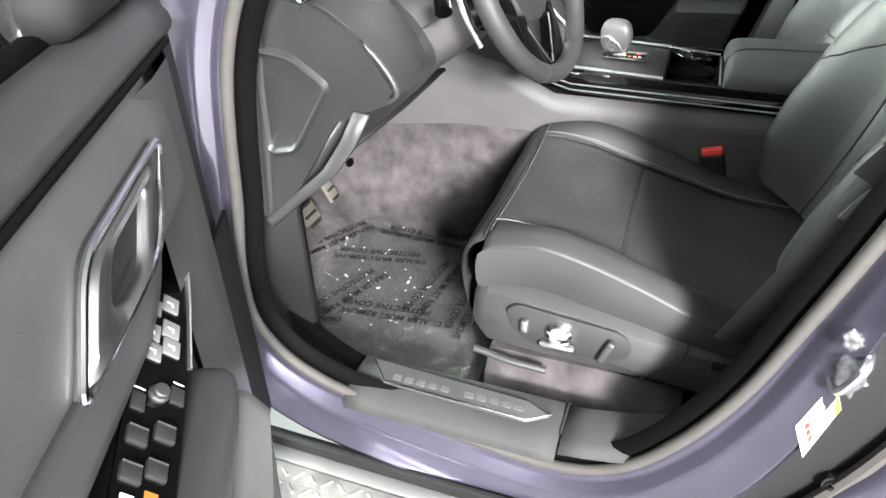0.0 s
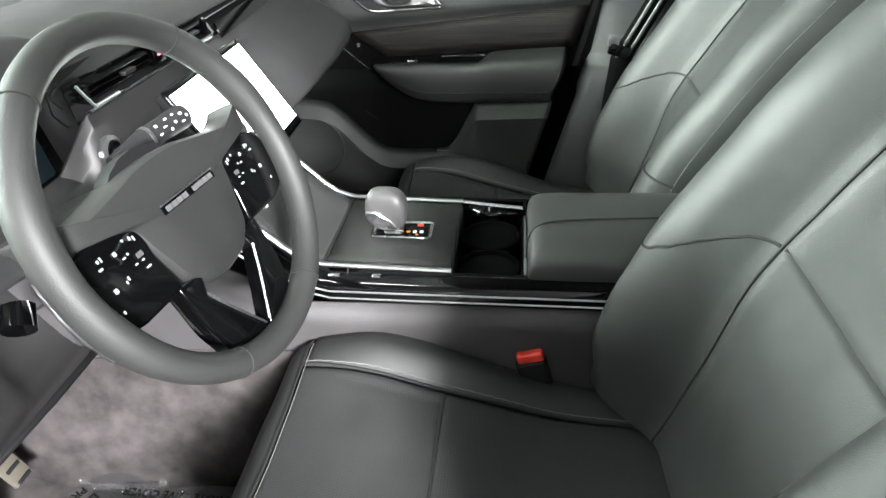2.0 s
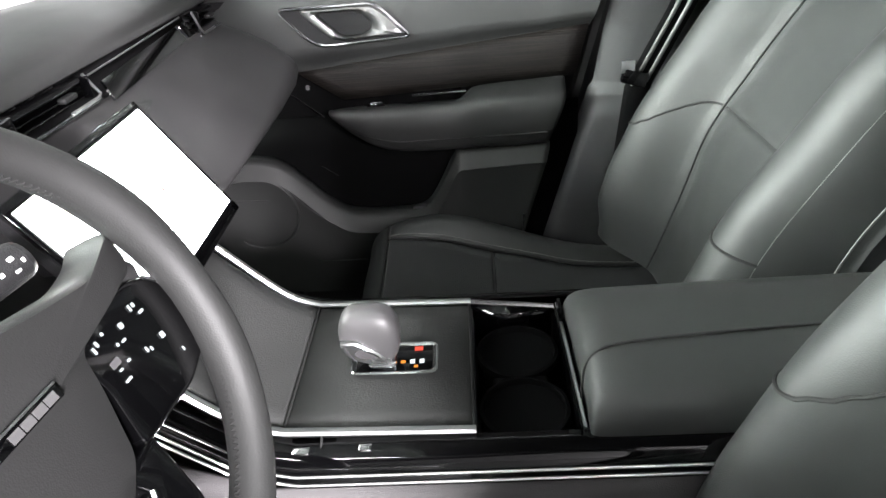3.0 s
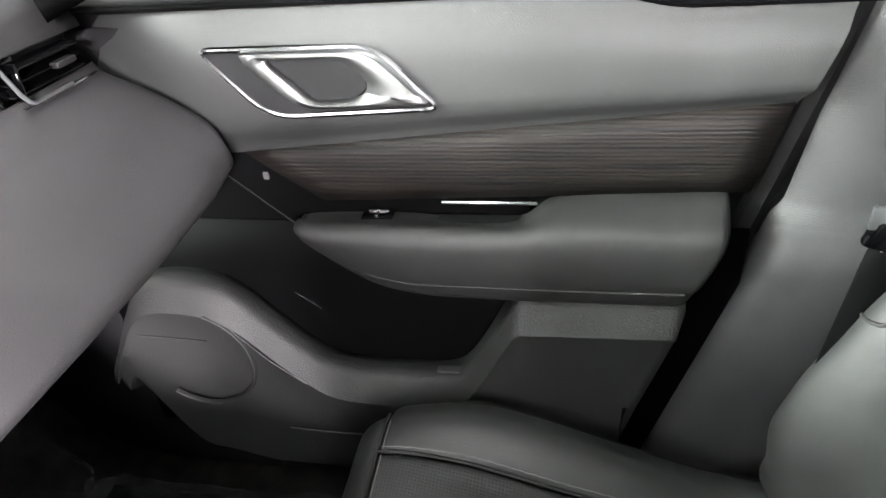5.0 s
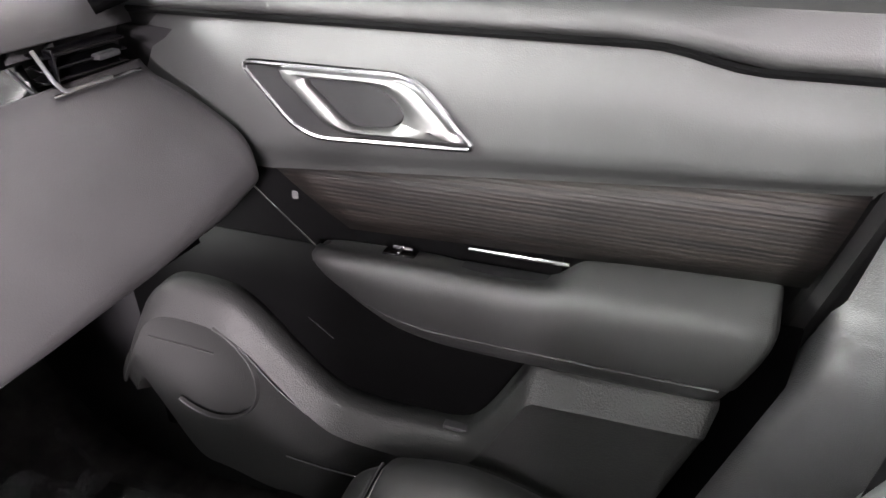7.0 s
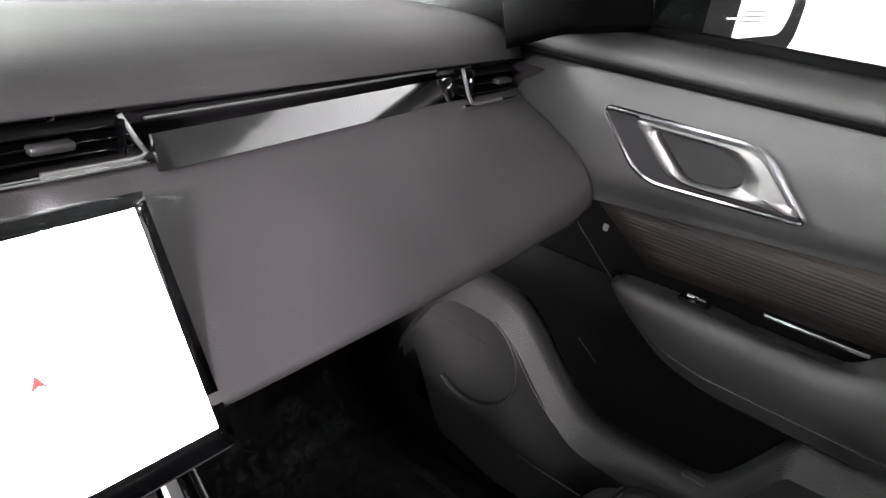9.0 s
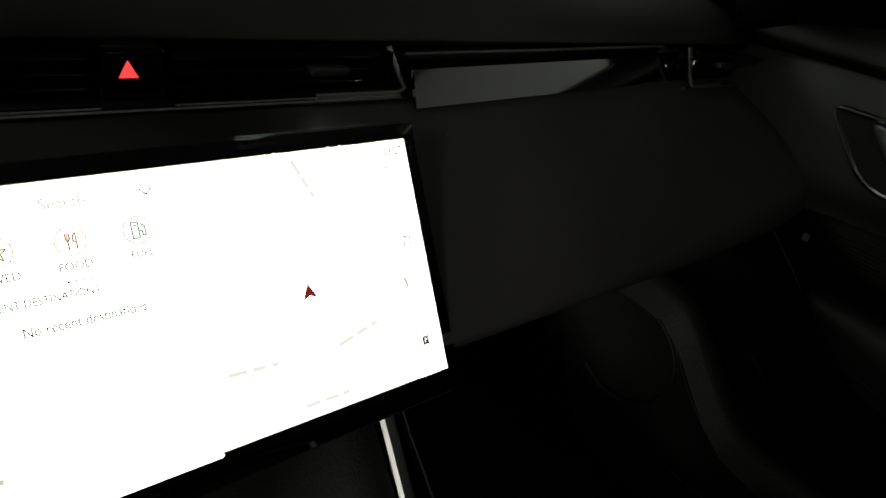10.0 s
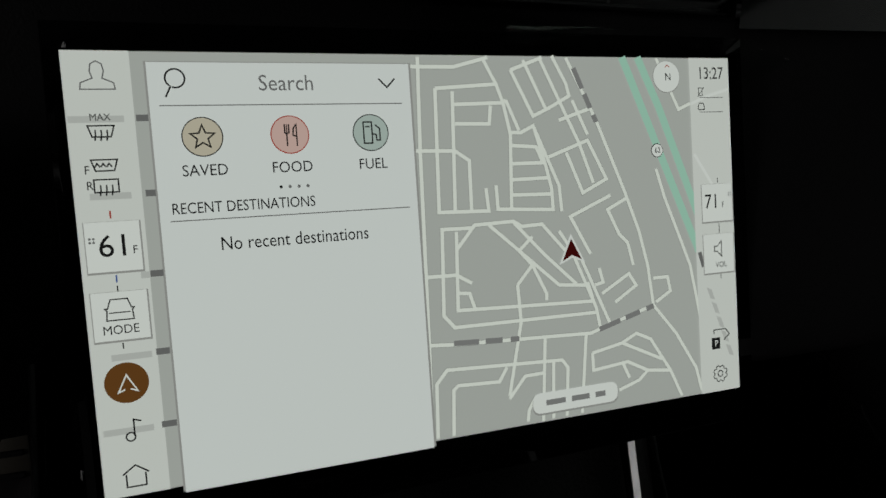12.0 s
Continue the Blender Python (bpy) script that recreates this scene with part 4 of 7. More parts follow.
for k, h in ((1.10, -0.002), (1.05, 0.002), (1.0, 0.0065), (0.955, 0.007), (0.90, 0.0035), (0.85, 0.0012), (0.45, 0.001), (0.05, 0.001)):
    rise.append([(-0.690 - h, 0.802 + (a - 0.802) * k, 0.956 + (b - 0.956) * k) for a, b in FIVE])
part("five_sided_panel", loft(rise, True, True), M_SIDE, dash, "moulded five-sided panel with a raised rim")
part("long_rib", tube(catmull([(-0.684, 0.822, 1.10), (-0.684, 0.836, 1.03), (-0.685, 0.851, 0.90), (-0.684, 0.860, 0.83), (-0.682, 0.868, 0.77)], 5), 0.011, 10), M_SIDE, dash)
part("lower_strip", loft([[(-0.697, 0.703, 0.957), (-0.700, 0.681, 0.955)], [(-0.699, 0.725, 0.915), (-0.703, 0.703, 0.912)], [(-0.699, 0.757, 0.868), (-0.703, 0.735, 0.868)], [(-0.697, 0.868, 0.768), (-0.700, 0.858, 0.758)]]), M_HARD, dash, "paler grey lower strip", solid=0.006)
part("release_panel", loft([[(-0.676, 0.727, 0.95), (-0.676, 0.80, 0.85), (-0.672, 0.855, 0.785)], [(-0.64, 0.735, 0.925), (-0.64, 0.805, 0.83), (-0.645, 0.860, 0.77)], [(-0.60, 0.77, 0.89), (-0.60, 0.83, 0.82), (-0.61, 0.870, 0.77)]]), M_SIDE, dash, "grey lower side panel darkened as shade", solid=0.006)
for dz in (0, -0.03):
    part("button", rbox((0.014, 0.008, 0.01), (-0.613, 0.757 + 0.2 * -dz, 0.868 + dz), 0.002), M_GLOSS, dash)
part("under_cover", loft([[(-0.62, y, z), (-0.4, y, z - 0.01), (-0.2, y, z - 0.01)] for y, z in ((0.76, 0.862), (0.85, 0.845), (1.05, 0.86), (1.2, 0.9))]), M_BLACK, dash, "black under-dash cover", solid=0.006)
part("under_cover", loft([[(0.13, y, z), (0.35, y, z), (0.62, y, z - 0.01)] for y, z in ((0.74, 0.920), (0.85, 0.88), (1.05, 0.88), (1.2, 0.90))]), M_BLACK, dash, "black under-dash cover", solid=0.006)
start = part("start_button", lathe([(0.0205, 0), (0.0205, 0.006), (0.0155, 0.009), (0.015, 0.006)], (-0.193, 0.748, 1.052), (0, -0.98, 0.1)), M_SATIN, dash, "chrome-ringed start button")
part("cap", lathe([(0.0148, 0), (0.0148, 0.007), (0.013, 0.009), (0.0, 0.0092)], (-0.193, 0.747, 1.052), (0, -0.98, 0.1)), M_GLOSS, start)
for k in (-1, 0, 1):
    part("mark", rbox((0.002, 0.001, 0.008), (-0.193 + 0.004 * k, 0.737, 1.053), 0), M_ICON, start)

# pedals
for x, y, z, w, h in ((-0.283, 1.01, 0.585, 0.036, 0.06), (-0.345, 1.03, 0.55, 0.060, 0.042)):
    ped = thing("pedal", (x, y, z - 0.05), "bright metal pedal with dark rubber studs", "pedal")
    part("pad", rbox((w, 0.008, h), (x, y, z), 0.003, 2, Matrix.Rotation(-0.5, 3, "X")), M_PEDAL, ped)
    part("arm", tube([(x, y + 0.01, z), (x, y + 0.10, z + 0.10), (x, y + 0.13, z + 0.3)], 0.008), M_BLACK, ped)
    for k in (-1, 0, 1):
        part("stud", rbox((w * 0.7, 0.004, 0.006), (x, y - 0.006 + 0.011 * k, z + 0.02 * k), 0.001, 1, Matrix.Rotation(-0.5, 3, "X")), M_RUBBER, ped)

# ---------------------------------------------------------------- touchscreen
SO, SU, SV = Vector((-0.1183, 0.6976, 1.0947)), Vector((0.9999, 0.0072, 0.0116)), Vector((0.0137, -0.5273, -0.8496))
SN = SV.cross(SU)
SW, SH = 0.2424, 0.1374
screen = thing("touchscreen", (0, 0.68, 0.95), "wide tilted touchscreen showing a pale road map, switched on", "touchscreen")


def on_glass(a, b, level=0.0):
    """A place on the bowed screen, from layout millimetres of a picture 252 wide and 142.9 high."""
    u = (a - 2.0 * math.sin(math.pi * min(max(a / 252, 0), 1))) * SW / 252
    v = b * (1 - 0.022 * (1 - a / 252)) * SH / 142.9
    return SO + SU * u + SV * v + SN * (0.0016 + 0.00012 * level)


LIT = 44.0
M_UI = {k: glowing("screen_" + k, c, LIT * s) for k, c, s in (
    ("map", (0.80, 0.83, 0.79), 0.62), ("road", (0.96, 1.0, 0.93), 0.86), ("panel", (0.93, 0.97, 0.96), 0.84), ("side", (0.94, 0.97, 0.93), 0.78), ("card", (0.95, 0.98, 0.95), 0.86),
    ("edge", (0.70, 0.73, 0.69), 0.55), ("ink", (0.05, 0.05, 0.05), 0.25), ("veil", (0.80, 0.82, 0.79), 0.70), ("name", (0.5, 0.5, 0.5), 0.5), ("grey", (0.5, 0.5, 0.5), 0.35), ("pale", (0.62, 0.62, 0.6), 0.75), ("shade", (0.6, 0.6, 0.58), 0.6), ("green", (0.55, 0.93, 0.75), 0.72), ("beige", (0.86, 0.78, 0.62), 0.7), ("pink", (0.95, 0.66, 0.60), 0.72), ("teal", (0.68, 0.80, 0.75), 0.7),
    ("brown", (0.30, 0.12, 0.03), 0.5), ("arrow", (0.14, 0.01, 0.01), 0.4), ("blue", (0.1, 0.2, 0.7), 0.5), ("redline", (0.7, 0.08, 0.05), 0.6))}
part("housing", plate(rounded(box_line(SW + 0.016, SH + 0.026, SW / 2 + 0.002, SH / 2 + 0.003), 0.006), SO - SN * 0.004, SU, SV, 0.012, 0.003), M_BLACK, screen, "black screen housing")


def glass_rows():
    rows = []
    for a in np.linspace(-0.005, SW + 0.009, 22):
        bow = 0.0003 * (2 * (a - SW / 2) / SW) ** 2
        rows.append([SO + SU * a + SV * b + SN * (bow - 0.0025) for b in (-0.009, 0.0, SH, SH + 0.014)])
    return rows


part("glass", loft(glass_rows()), M_GLOSS, screen, "gloss black glass front with a bowed edge", solid=0.002)
# clear film left on the glass, its corner standing off
film_edge = [(150, -10.5), (195, -10.8), (226, -10.4), (255, -6.5), (284, 1.5), (270, 7.0), (258, 12.0)]
part("screen_film", loft([[on_glass(a, b, 24 + (10 if a > 262 else 0)) for a, b in film_edge], [on_glass(0.5 * (a + min(a, 254)), 0.5 * (b + max(b, -4.0)), 20) for a, b in film_edge], [on_glass(min(a, 254), max(b, -4.0), 18) for a, b in film_edge]]), M_PANE, screen, "clear screen film with a lifted corner", solid=0.0003).visible_shadow = False
part("stem", rbox((0.12, 0.06, 0.06), (0, 0.735, 1.03), 0.006), M_BLACK, screen)


def flat(name, outline, level, key, label=""):
    """A flat piece of the screen's picture, in millimetres from its upper corner."""
    bm = bmesh.new()
    bm.faces.new([bm.verts.new(on_glass(a, b, level)) for a, b in outline])
    return part(name, bm, M_UI[key], screen, label, smooth=False)


def stroke(name, pts, width, level, key, closed=False):
    """A drawn line on the screen, in millimetres."""
    bm = bmesh.new()
    p = [Vector(q) for q in pts] + ([Vector(pts[0])] if closed else [])
    left, right = [], []
    for i, q in enumerate(p):
        a = (q - p[i - 1]).normalized() if i else ((p[-1] - p[-2]).normalized() if closed else None)
        b = (p[i + 1] - q).normalized() if i < len(p) - 1 else ((p[1] - p[0]).normalized() if closed else None)
        a, b = a or b, b or a
        d = (a + b).normalized() if (a + b).length > 0.2 else a
        k = width / 2 / max(d.dot(a), 0.4)
        nrm = Vector((-d.y, d.x)) * k
        left.append(q + nrm), right.append(q - nrm)
    row = [[bm.verts.new(on_glass(c.x, c.y, level)) for c in side_] for side_ in (left, right)]
    for i in range(len(p) - 1):
        bm.faces.new((row[0][i], row[0][i + 1], row[1][i + 1], row[1][i]))
    return part(name, bm, M_UI[key], screen, smooth=False)


def words(text, x, y, size, key="ink", align="CENTER", turn=0.0, level=14, squeeze=0.92):
    m = Matrix((SU * SW / 0.252, -SV * SH / 0.1429, SN)).transposed().to_4x4()
    return lettering(text, size / 1000, Matrix.Translation(on_glass(x, y, level)) @ m @ Matrix.Rotation(radians(turn), 4, "Z"), M_UI[key], screen, "wording", align, squeeze)


R = lambda x0, y0, x1, y1: [(x0, y0), (x1, y0), (x1, y1), (x0, y1)]
flat("map", R(0, 0, 252, 142.9), 0, "map", "pale grey road map")


def road(*pts):
    stroke("road_edge", pts, 1.9, 1, "edge")
    stroke("map_road", pts, 1.4, 2, "road")


road((121.1, 12.1), (119.6, 57.5), (139.3, 58.1), (138.7, 49.5))
road((121.1, 12.1), (145.3, 10.6))
road((127.7, 13.2), (125.9, 57.3))
road((128.2, 18.0), (147.2, 17.6), (148.9, 16.6))
road((142.5, 18.6), (141.6, 25.4), (128.0, 25.1))
road((112.0, 34.6), (127.3, 35.1), (132.7, 38.9), (132.4, 57.7))
road((142.9, 48.6), (143.1, 57.7), (166.3, 59.2), (166.1, 50.9), (164.1, 42.0), (159.7, 26.5), (154.3, 29.0), (149.3, 28.8))
road((140.2, 0.7), (145.3, 10.6), (147.7, 17.6), (150.0, 29.5), (148.7, 58.1))
road((148.9, 16.6), (153.6, 28.1))
road((150.2, 33.8), (160.4, 34.6), (163.0, 40.8), (149.8, 40.7))
road((149.4, 46.8), (165.1, 46.7))
road((149.0, 52.6), (166.0, 53.1))
road((151.5, 5.3), (159.9, 22.8), (166.2, 20.1), (175.8, 15.2), (174.6, 10.3), (169.1, -0.2))
road((151.5, 5.3), (164.9, 0.5))
road((156.9, 1.6), (165.4, 20.1))
road((163.7, 0.5), (171.3, 16.9), (179.1, 33.7), (184.6, 49.6))
road((159.7, 26.5), (169.4, 50.0), (170.0, 60.1))
road((165.6, 38.7), (182.9, 32.7), (190.6, 48.3), (179.7, 53.4), (173.3, 37.2))
road((175.2, 0.5), (187.2, 24.9), (198.7, 53.8), (204.6, 70.4), (208.0, 84.8), (209.9, 101.7), (220.5, 114.9), (229.8, 130.9), (232.3, 141.2))
road((199.4, 56.6), (190.5, 60.7), (195.2, 70.9), (199.0, 74.7), (201.2, 84.2))
road((181.7, 77.9), (173.6, 62.5), (192.1, 55.0))
road((108.5, 4.1), (114.1, 4.3), (128.7, 4.3), (142.5, 0.7))
road((177.0, 16.9), (183.1, 30.4))
road((170.8, 24.6), (184.1, 20.4))
road((216.3, 0.2), (226.3, 21.1), (232.1, 18.8))
road((214.1, 45.3), (217.6, 57.2), (225.1, 76.7), (228.9, 86.7), (232.9, 109.0))
road((132.0, 64.1), (120.3, 63.9), (118.8, 96.2), (122.8, 101.0), (183.0, 101.8))
road((125.8, 65.1), (124.5, 94.7), (182.0, 97.1), (179.8, 89.2))
road((125.3, 72.1), (133.2, 63.1), (149.1, 62.7), (152.6, 64.9), (161.1, 64.6), (172.8, 78.3))
road((139.0, 63.5), (150.8, 74.2), (167.1, 89.1), (179.7, 90.4))
road((149.1, 63.1), (161.6, 76.7), (174.7, 89.4))
road((149.3, 87.4), (156.0, 80.2), (161.5, 92.0), (161.3, 94.6))
road((156.0, 80.2), (150.8, 74.2), (156.7, 69.2))
road((149.3, 87.4), (149.9, 101.9), (143.3, 130.2))
road((111.9, 106.5), (121.9, 107.4), (180.0, 110.0), (209.9, 101.7))
road((113.6, 81.1), (124.7, 81.3), (130.7, 84.9))
road((125.0, 88.2), (129.5, 88.7), (131.4, 95.0))
road((113.3, 142.1), (114.2, 121.5), (118.6, 116.7), (166.6, 119.2), (169.0, 122.5), (167.4, 142.0))
road((119.6, 142.1), (120.7, 124.7), (122.7, 123.2), (139.4, 124.1), (142.8, 118.9))
road((143.2, 131.4), (150.3, 123.4), (158.1, 123.3))
road((177.9, 109.8), (174.3, 141.9))
road((159.7, 109.2), (157.0, 142.6))
road((162.8, 119.4), (161.5, 142.2))
road((180.3, 118.2), (194.2, 115.8), (201.1, 112.6), (207.8, 115.8), (216.9, 130.3), (222.1, 142.1))
road((180.3, 118.2), (180.4, 125.3), (196.4, 123.9), (205.8, 128.8), (216.9, 130.3))
road((194.2, 115.8), (212.9, 124.9))
road((186.0, 94.5), (198.9, 87.5), (202.1, 92.6), (191.9, 98.6))
road((168.3, 67.8), (172.9, 74.9), (183.1, 100.0), (184.5, 108.3))
road((177.1, 78.7), (189.3, 107.6))
road((185.3, 84.0), (186.8, 89.9), (183.1, 90.7))
road((210.4, 90.5), (217.4, 90.5), (218.5, 96.6), (211.3, 100.6))
road((115.2, 0.8), (113.9, 34.7), (112.9, 81.1), (112.3, 106.6), (111.3, 141.7))
road((193.8, 123.5), (196.9, 130.7))
road((191.8, 135.2), (201.5, 132.3), (205.8, 128.8))
road((150.4, 141.6), (151.1, 137.1), (154.6, 132.0))
# motorway, route sign, place marker
stroke("motorway", [(200.2, 0.0), (233.5, 81.0)], 3.4, 3, "green")
stroke("motorway", [(207.4, 0.0), (216.5, 20.0), (234.7, 67.8)], 3.4, 3, "green")
flat("route_sign", disc(2.9, 20, 214.7, 37.8), 5, "ink")
flat("route_sign", disc(2.6, 20, 214.7, 37.8), 6, "card")
words("62", 214.7, 37.8, 3.2, level=8)
flat("arrow", [(173.0, 69.2), (178.8, 80.9), (173.2, 78.8), (167.4, 81.2)], 6, "card")
flat("arrow", [(173.0, 71.2), (177.3, 79.7), (173.1, 77.7), (168.8, 79.9)], 7, "arrow", "dark red place marker")
# street names, as plain bars, a bar a word
for x, y, n, turn in ((182.4, 15.2, 24, 67), (135.2, 107.6, 28, 3), (196.8, 105.4, 28, -15)):
    c, s = math.cos(radians(turn)), math.sin(radians(turn))
    for a, w in ((-0.30 * n, 0.36 * n), (0.10 * n, 0.25 * n), (0.41 * n, 0.13 * n)):
        q = [(x + (a + dx) * c - dy * s, y + (a + dx) * s + dy * c) for dx, dy in ((-w / 2, -1.1), (w / 2, -1.1), (w / 2, 1.0), (-w / 2, 1.0))]
        flat("street_name", q, 6, "name")
flat("name_pill", rounded(R(152.4, 131.6, 191.0, 140.0), 4.2), 5, "shade")
flat("name_pill", rounded(R(152.6, 131.0, 190.7, 139.2), 4.1), 6, "card")
for a, w in ((162.5, 8.5), (173.5, 8.0), (182.5, 4.6)):
    flat("street_name", R(a - w / 2, 134.0, a + w / 2, 136.2), 8, "name")
# faint map names under the side bars
for x, y, w, key in ((8.5, 21.4, 16.0, "veil"), (22.0, 21.2, 4.0, "grey"), (10.5, 45.6, 12.0, "veil"), (22.3, 45.2, 3.2, "grey"), (18.5, 71.4, 3.0, "veil"), (21.8, 71.2, 4.0, "grey"), (12.0, 97.3, 12.0, "veil"), (21.4, 96.8, 4.2, "grey"), (9.0, 121.4, 15.0, "veil"), (21.2, 121.0, 4.6, "grey")):
    flat("faint_name", R(x - w / 2, y - 1.1, x + w / 2, y + 1.0), 5, key)
for k in range(5):
    flat("faint_name", [(236.5 + 2.2 * k, 97 + 6.4 * k), (239.0 + 2.2 * k, 98 + 6.4 * k), (240.6 + 2.2 * k, 102.6 + 6.4 * k), (238.2 + 2.2 * k, 101.8 + 6.4 * k)], 5, "veil")
stroke("faint_name", [(233.6, 81.5), (235.4, 88.0)], 1.8, 5, "grey")
stroke("faint_road", [(233.0, 40.0), (243.4, 56.0)], 1.2, 5, "card")
stroke("faint_road", [(232.4, 19.0), (240.0, 16.0), (251.5, 13.0)], 1.2, 5, "card")
# left bar, right bar and the search panel
flat("side_bar", R(0, 0, 19.6, 142.9), 4, "side", "pale bar with climate and menu symbols")
flat("side_bar", R(232.0, 0, 252, 142.9), 4, "side")
flat("panel_shadow", R(23.6, 3.2, 112.2, 144.6), 5, "shade")
flat("search_panel", R(24.3, 3.6, 111.3, 144.8), 9, "panel", "white search panel")
words("Search", 67.8, 10.6, 7.4, "grey")
stroke("magnifier", [(32.6 + 3.0 * math.cos(a), 8.8 + 3.0 * math.sin(a)) for a in np.linspace(2.2, 2.2 + 6.0, 20)], 0.55, 12, "ink")
stroke("magnifier", [(31.2, 11.2), (29.4, 14.8)], 0.55, 12, "ink")
stroke("chevron", [(99.9, 8.9), (102.8, 11.9), (105.7, 8.9)], 0.6, 12, "ink")
stroke("rule", [(27.3, 17.5), (107.8, 17.6)], 0.35, 12, "grey")
stroke("rule", [(27.4, 54.8), (108.2, 54.8)], 0.35, 12, "grey")
for x, key, text in ((39.5, "beige", "SAVED"), (67.7, "pink", "FOOD"), (95.8, "teal", "FUEL")):
    flat("round_button", disc(6.5, 36, x, 27.7), 10, "redline" if key == "pink" else "ink")
    flat("round_button", disc(6.15, 36, x, 27.7), 11, key)
    words(text, x, 38.8, 5.2)
stroke("star", [(39.5 + r * math.sin(a), 27.9 - r * math.cos(a)) for r, a in ((4.0 if k % 2 == 0 else 1.75, k * math.pi / 5) for k in range(10))], 0.5, 13, "ink", True)
stroke("fork", [(66.0, 24.2), (66.0, 27.0), (66.6, 27.6), (66.6, 31.6)], 0.5, 13, "ink")
stroke("fork", [(67.4, 24.2), (67.4, 27.0), (66.7, 27.6)], 0.5, 13, "ink")
stroke("fork", [(66.7, 24.2), (66.7, 27.2)], 0.35, 13, "ink")
stroke("knife", [(69.9, 31.6), (69.9, 24.4), (68.9, 25.6), (68.7, 28.0), (69.7, 28.3)], 0.5, 13, "ink")
stroke("pump", [(93.2, 24.0), (96.2, 24.0), (96.2, 31.4), (93.2, 31.4)], 0.5, 13, "ink", True)
stroke("pump", [(96.4, 28.2), (97.6, 28.4), (97.8, 30.4), (99.0, 30.4), (99.0, 26.4), (97.4, 25.0)], 0.5, 13, "ink")
stroke("pump", [(93.9, 25.6), (95.5, 25.6)], 0.5, 13, "ink")
for k in range(4):
    flat("page_dot", disc(0.55, 12, 63.3 + 3.03 * k, 45.3), 12, "ink" if k == 0 else "grey")
words("RECENT DESTINATIONS", 28.0, 51.0, 5.1, align="LEFT", squeeze=0.82)
words("No recent destinations", 67.3, 63.2, 6.3, squeeze=0.84)
# left bar symbols
stroke("account_symbol", [(4.9, 12.2), (14.9, 12.2), (14.6, 10.2), (11.4, 8.8), (12.0, 6.6), (11.6, 4.4), (10.0, 3.5), (8.4, 4.4), (8.0, 6.6), (8.6, 8.8), (5.2, 10.2)], 0.4, 12, "grey", True)
words("MAX", 9.7, 21.0, 3.0)
for y, o in ((25.4, 0), (36.0, 1), (42.6, 2)):
    box = [(5.9, y - 1.9), (13.5, y - 1.9), (12.4, y + 1.6), (7.0, y + 1.6)] if o < 2 else R(6.2, y - 2.3, 13.2, y + 1.7)
    stroke("heater_symbol", box, 0.45, 12, "ink", True)
    for k in (-1, 0, 1):
        stroke("heater_symbol", [(9.7 + 1.7 * k - 0.3, y + 2.8), (9.7 + 1.7 * k, y + 1.0), (9.7 + 1.7 * k, y - 0.6)] if o != 1 else [(8.6 + 1.7 * k, y + 0.4), (9.3 + 1.7 * k, y - 0.7), (10.1 + 1.7 * k, y + 0.4)], 0.45, 12, "ink")
words("F", 4.6, 37.4, 3.8)
words("R", 5.0, 42.3, 3.8)
stroke("heat_mark", [(9.9, 50.2), (9.9, 52.6)], 0.5, 12, "redline")
stroke("cool_mark", [(9.9, 70.6), (9.9, 73.0)], 0.5, 12, "blue")
stroke("tick", [(9.9, 74.0), (9.9, 75.8)], 0.4, 12, "ink")
stroke("tick", [(9.9, 92.4), (9.9, 94.4)], 0.4, 12, "ink")
for x0, y0, x1, y1 in ((1.9, 53.6, 17.9, 69.5), (1.8, 76.0, 18.2, 91.6), (235.7, 53.0, 251.3, 68.9), (235.6, 74.3, 251.1, 91.0)):
    flat("tile_shadow", R(x0 - 0.3, y0 - 0.1, x1 + 0.5, y1 + 0.7), 6, "shade")
    flat("tile", R(x0, y0, x1, y1), 7, "card")
words("61", 10.4, 61.6, 9.8, squeeze=1.0)
words("F", 16.2, 63.0, 3.6)
for dx, dy in ((0, 0), (1.1, 0), (0, 1.1), (1.1, 1.1)):
    flat("fan_symbol", disc(0.42, 8, 3.3 + dx, 58.8 + dy), 12, "grey")
    flat("fan_symbol", disc(0.32, 8, 249.0 + dx * 0.9, 57.0 + dy * 0.9), 12, "grey")
stroke("vehicle_symbol", [(5.6, 81.2), (6.4, 81.2), (7.4, 78.3), (12.4, 78.3), (13.4, 81.2), (14.2, 81.2), (13.6, 82.0), (13.9, 85.0), (5.9, 85.0), (6.2, 82.0)], 0.4, 12, "ink", True)
stroke("vehicle_symbol", [(6.8, 82.6), (13.0, 82.6)], 0.35, 12, "ink")
words("MODE", 9.8, 88.2, 4.0)
flat("round_button", disc(6.6, 36, 9.8, 105.5), 10, "brown", "brown round map button")
stroke("map_symbol", [(9.2, 107.6), (7.2, 108.4), (9.9, 102.9), (12.9, 108.4), (10.8, 107.5)], 0.5, 13, "card")
stroke("note_symbol", [(10.7, 123.0), (10.7, 117.6), (13.0, 118.4)], 0.5, 12, "ink")
stroke("note_symbol", [(9.5 + 1.4 * math.cos(a), 123.2 + 1.4 * math.sin(a)) for a in np.linspace(0, 6.28, 16)], 0.5, 12, "ink")
stroke("home_symbol", [(6.0, 135.4), (9.9, 132.6), (13.8, 135.4)], 0.5, 12, "ink")
stroke("home_symbol", [(7.0, 135.4), (7.0, 139.6), (12.8, 139.6), (12.8, 135.4)], 0.5, 12, "ink")
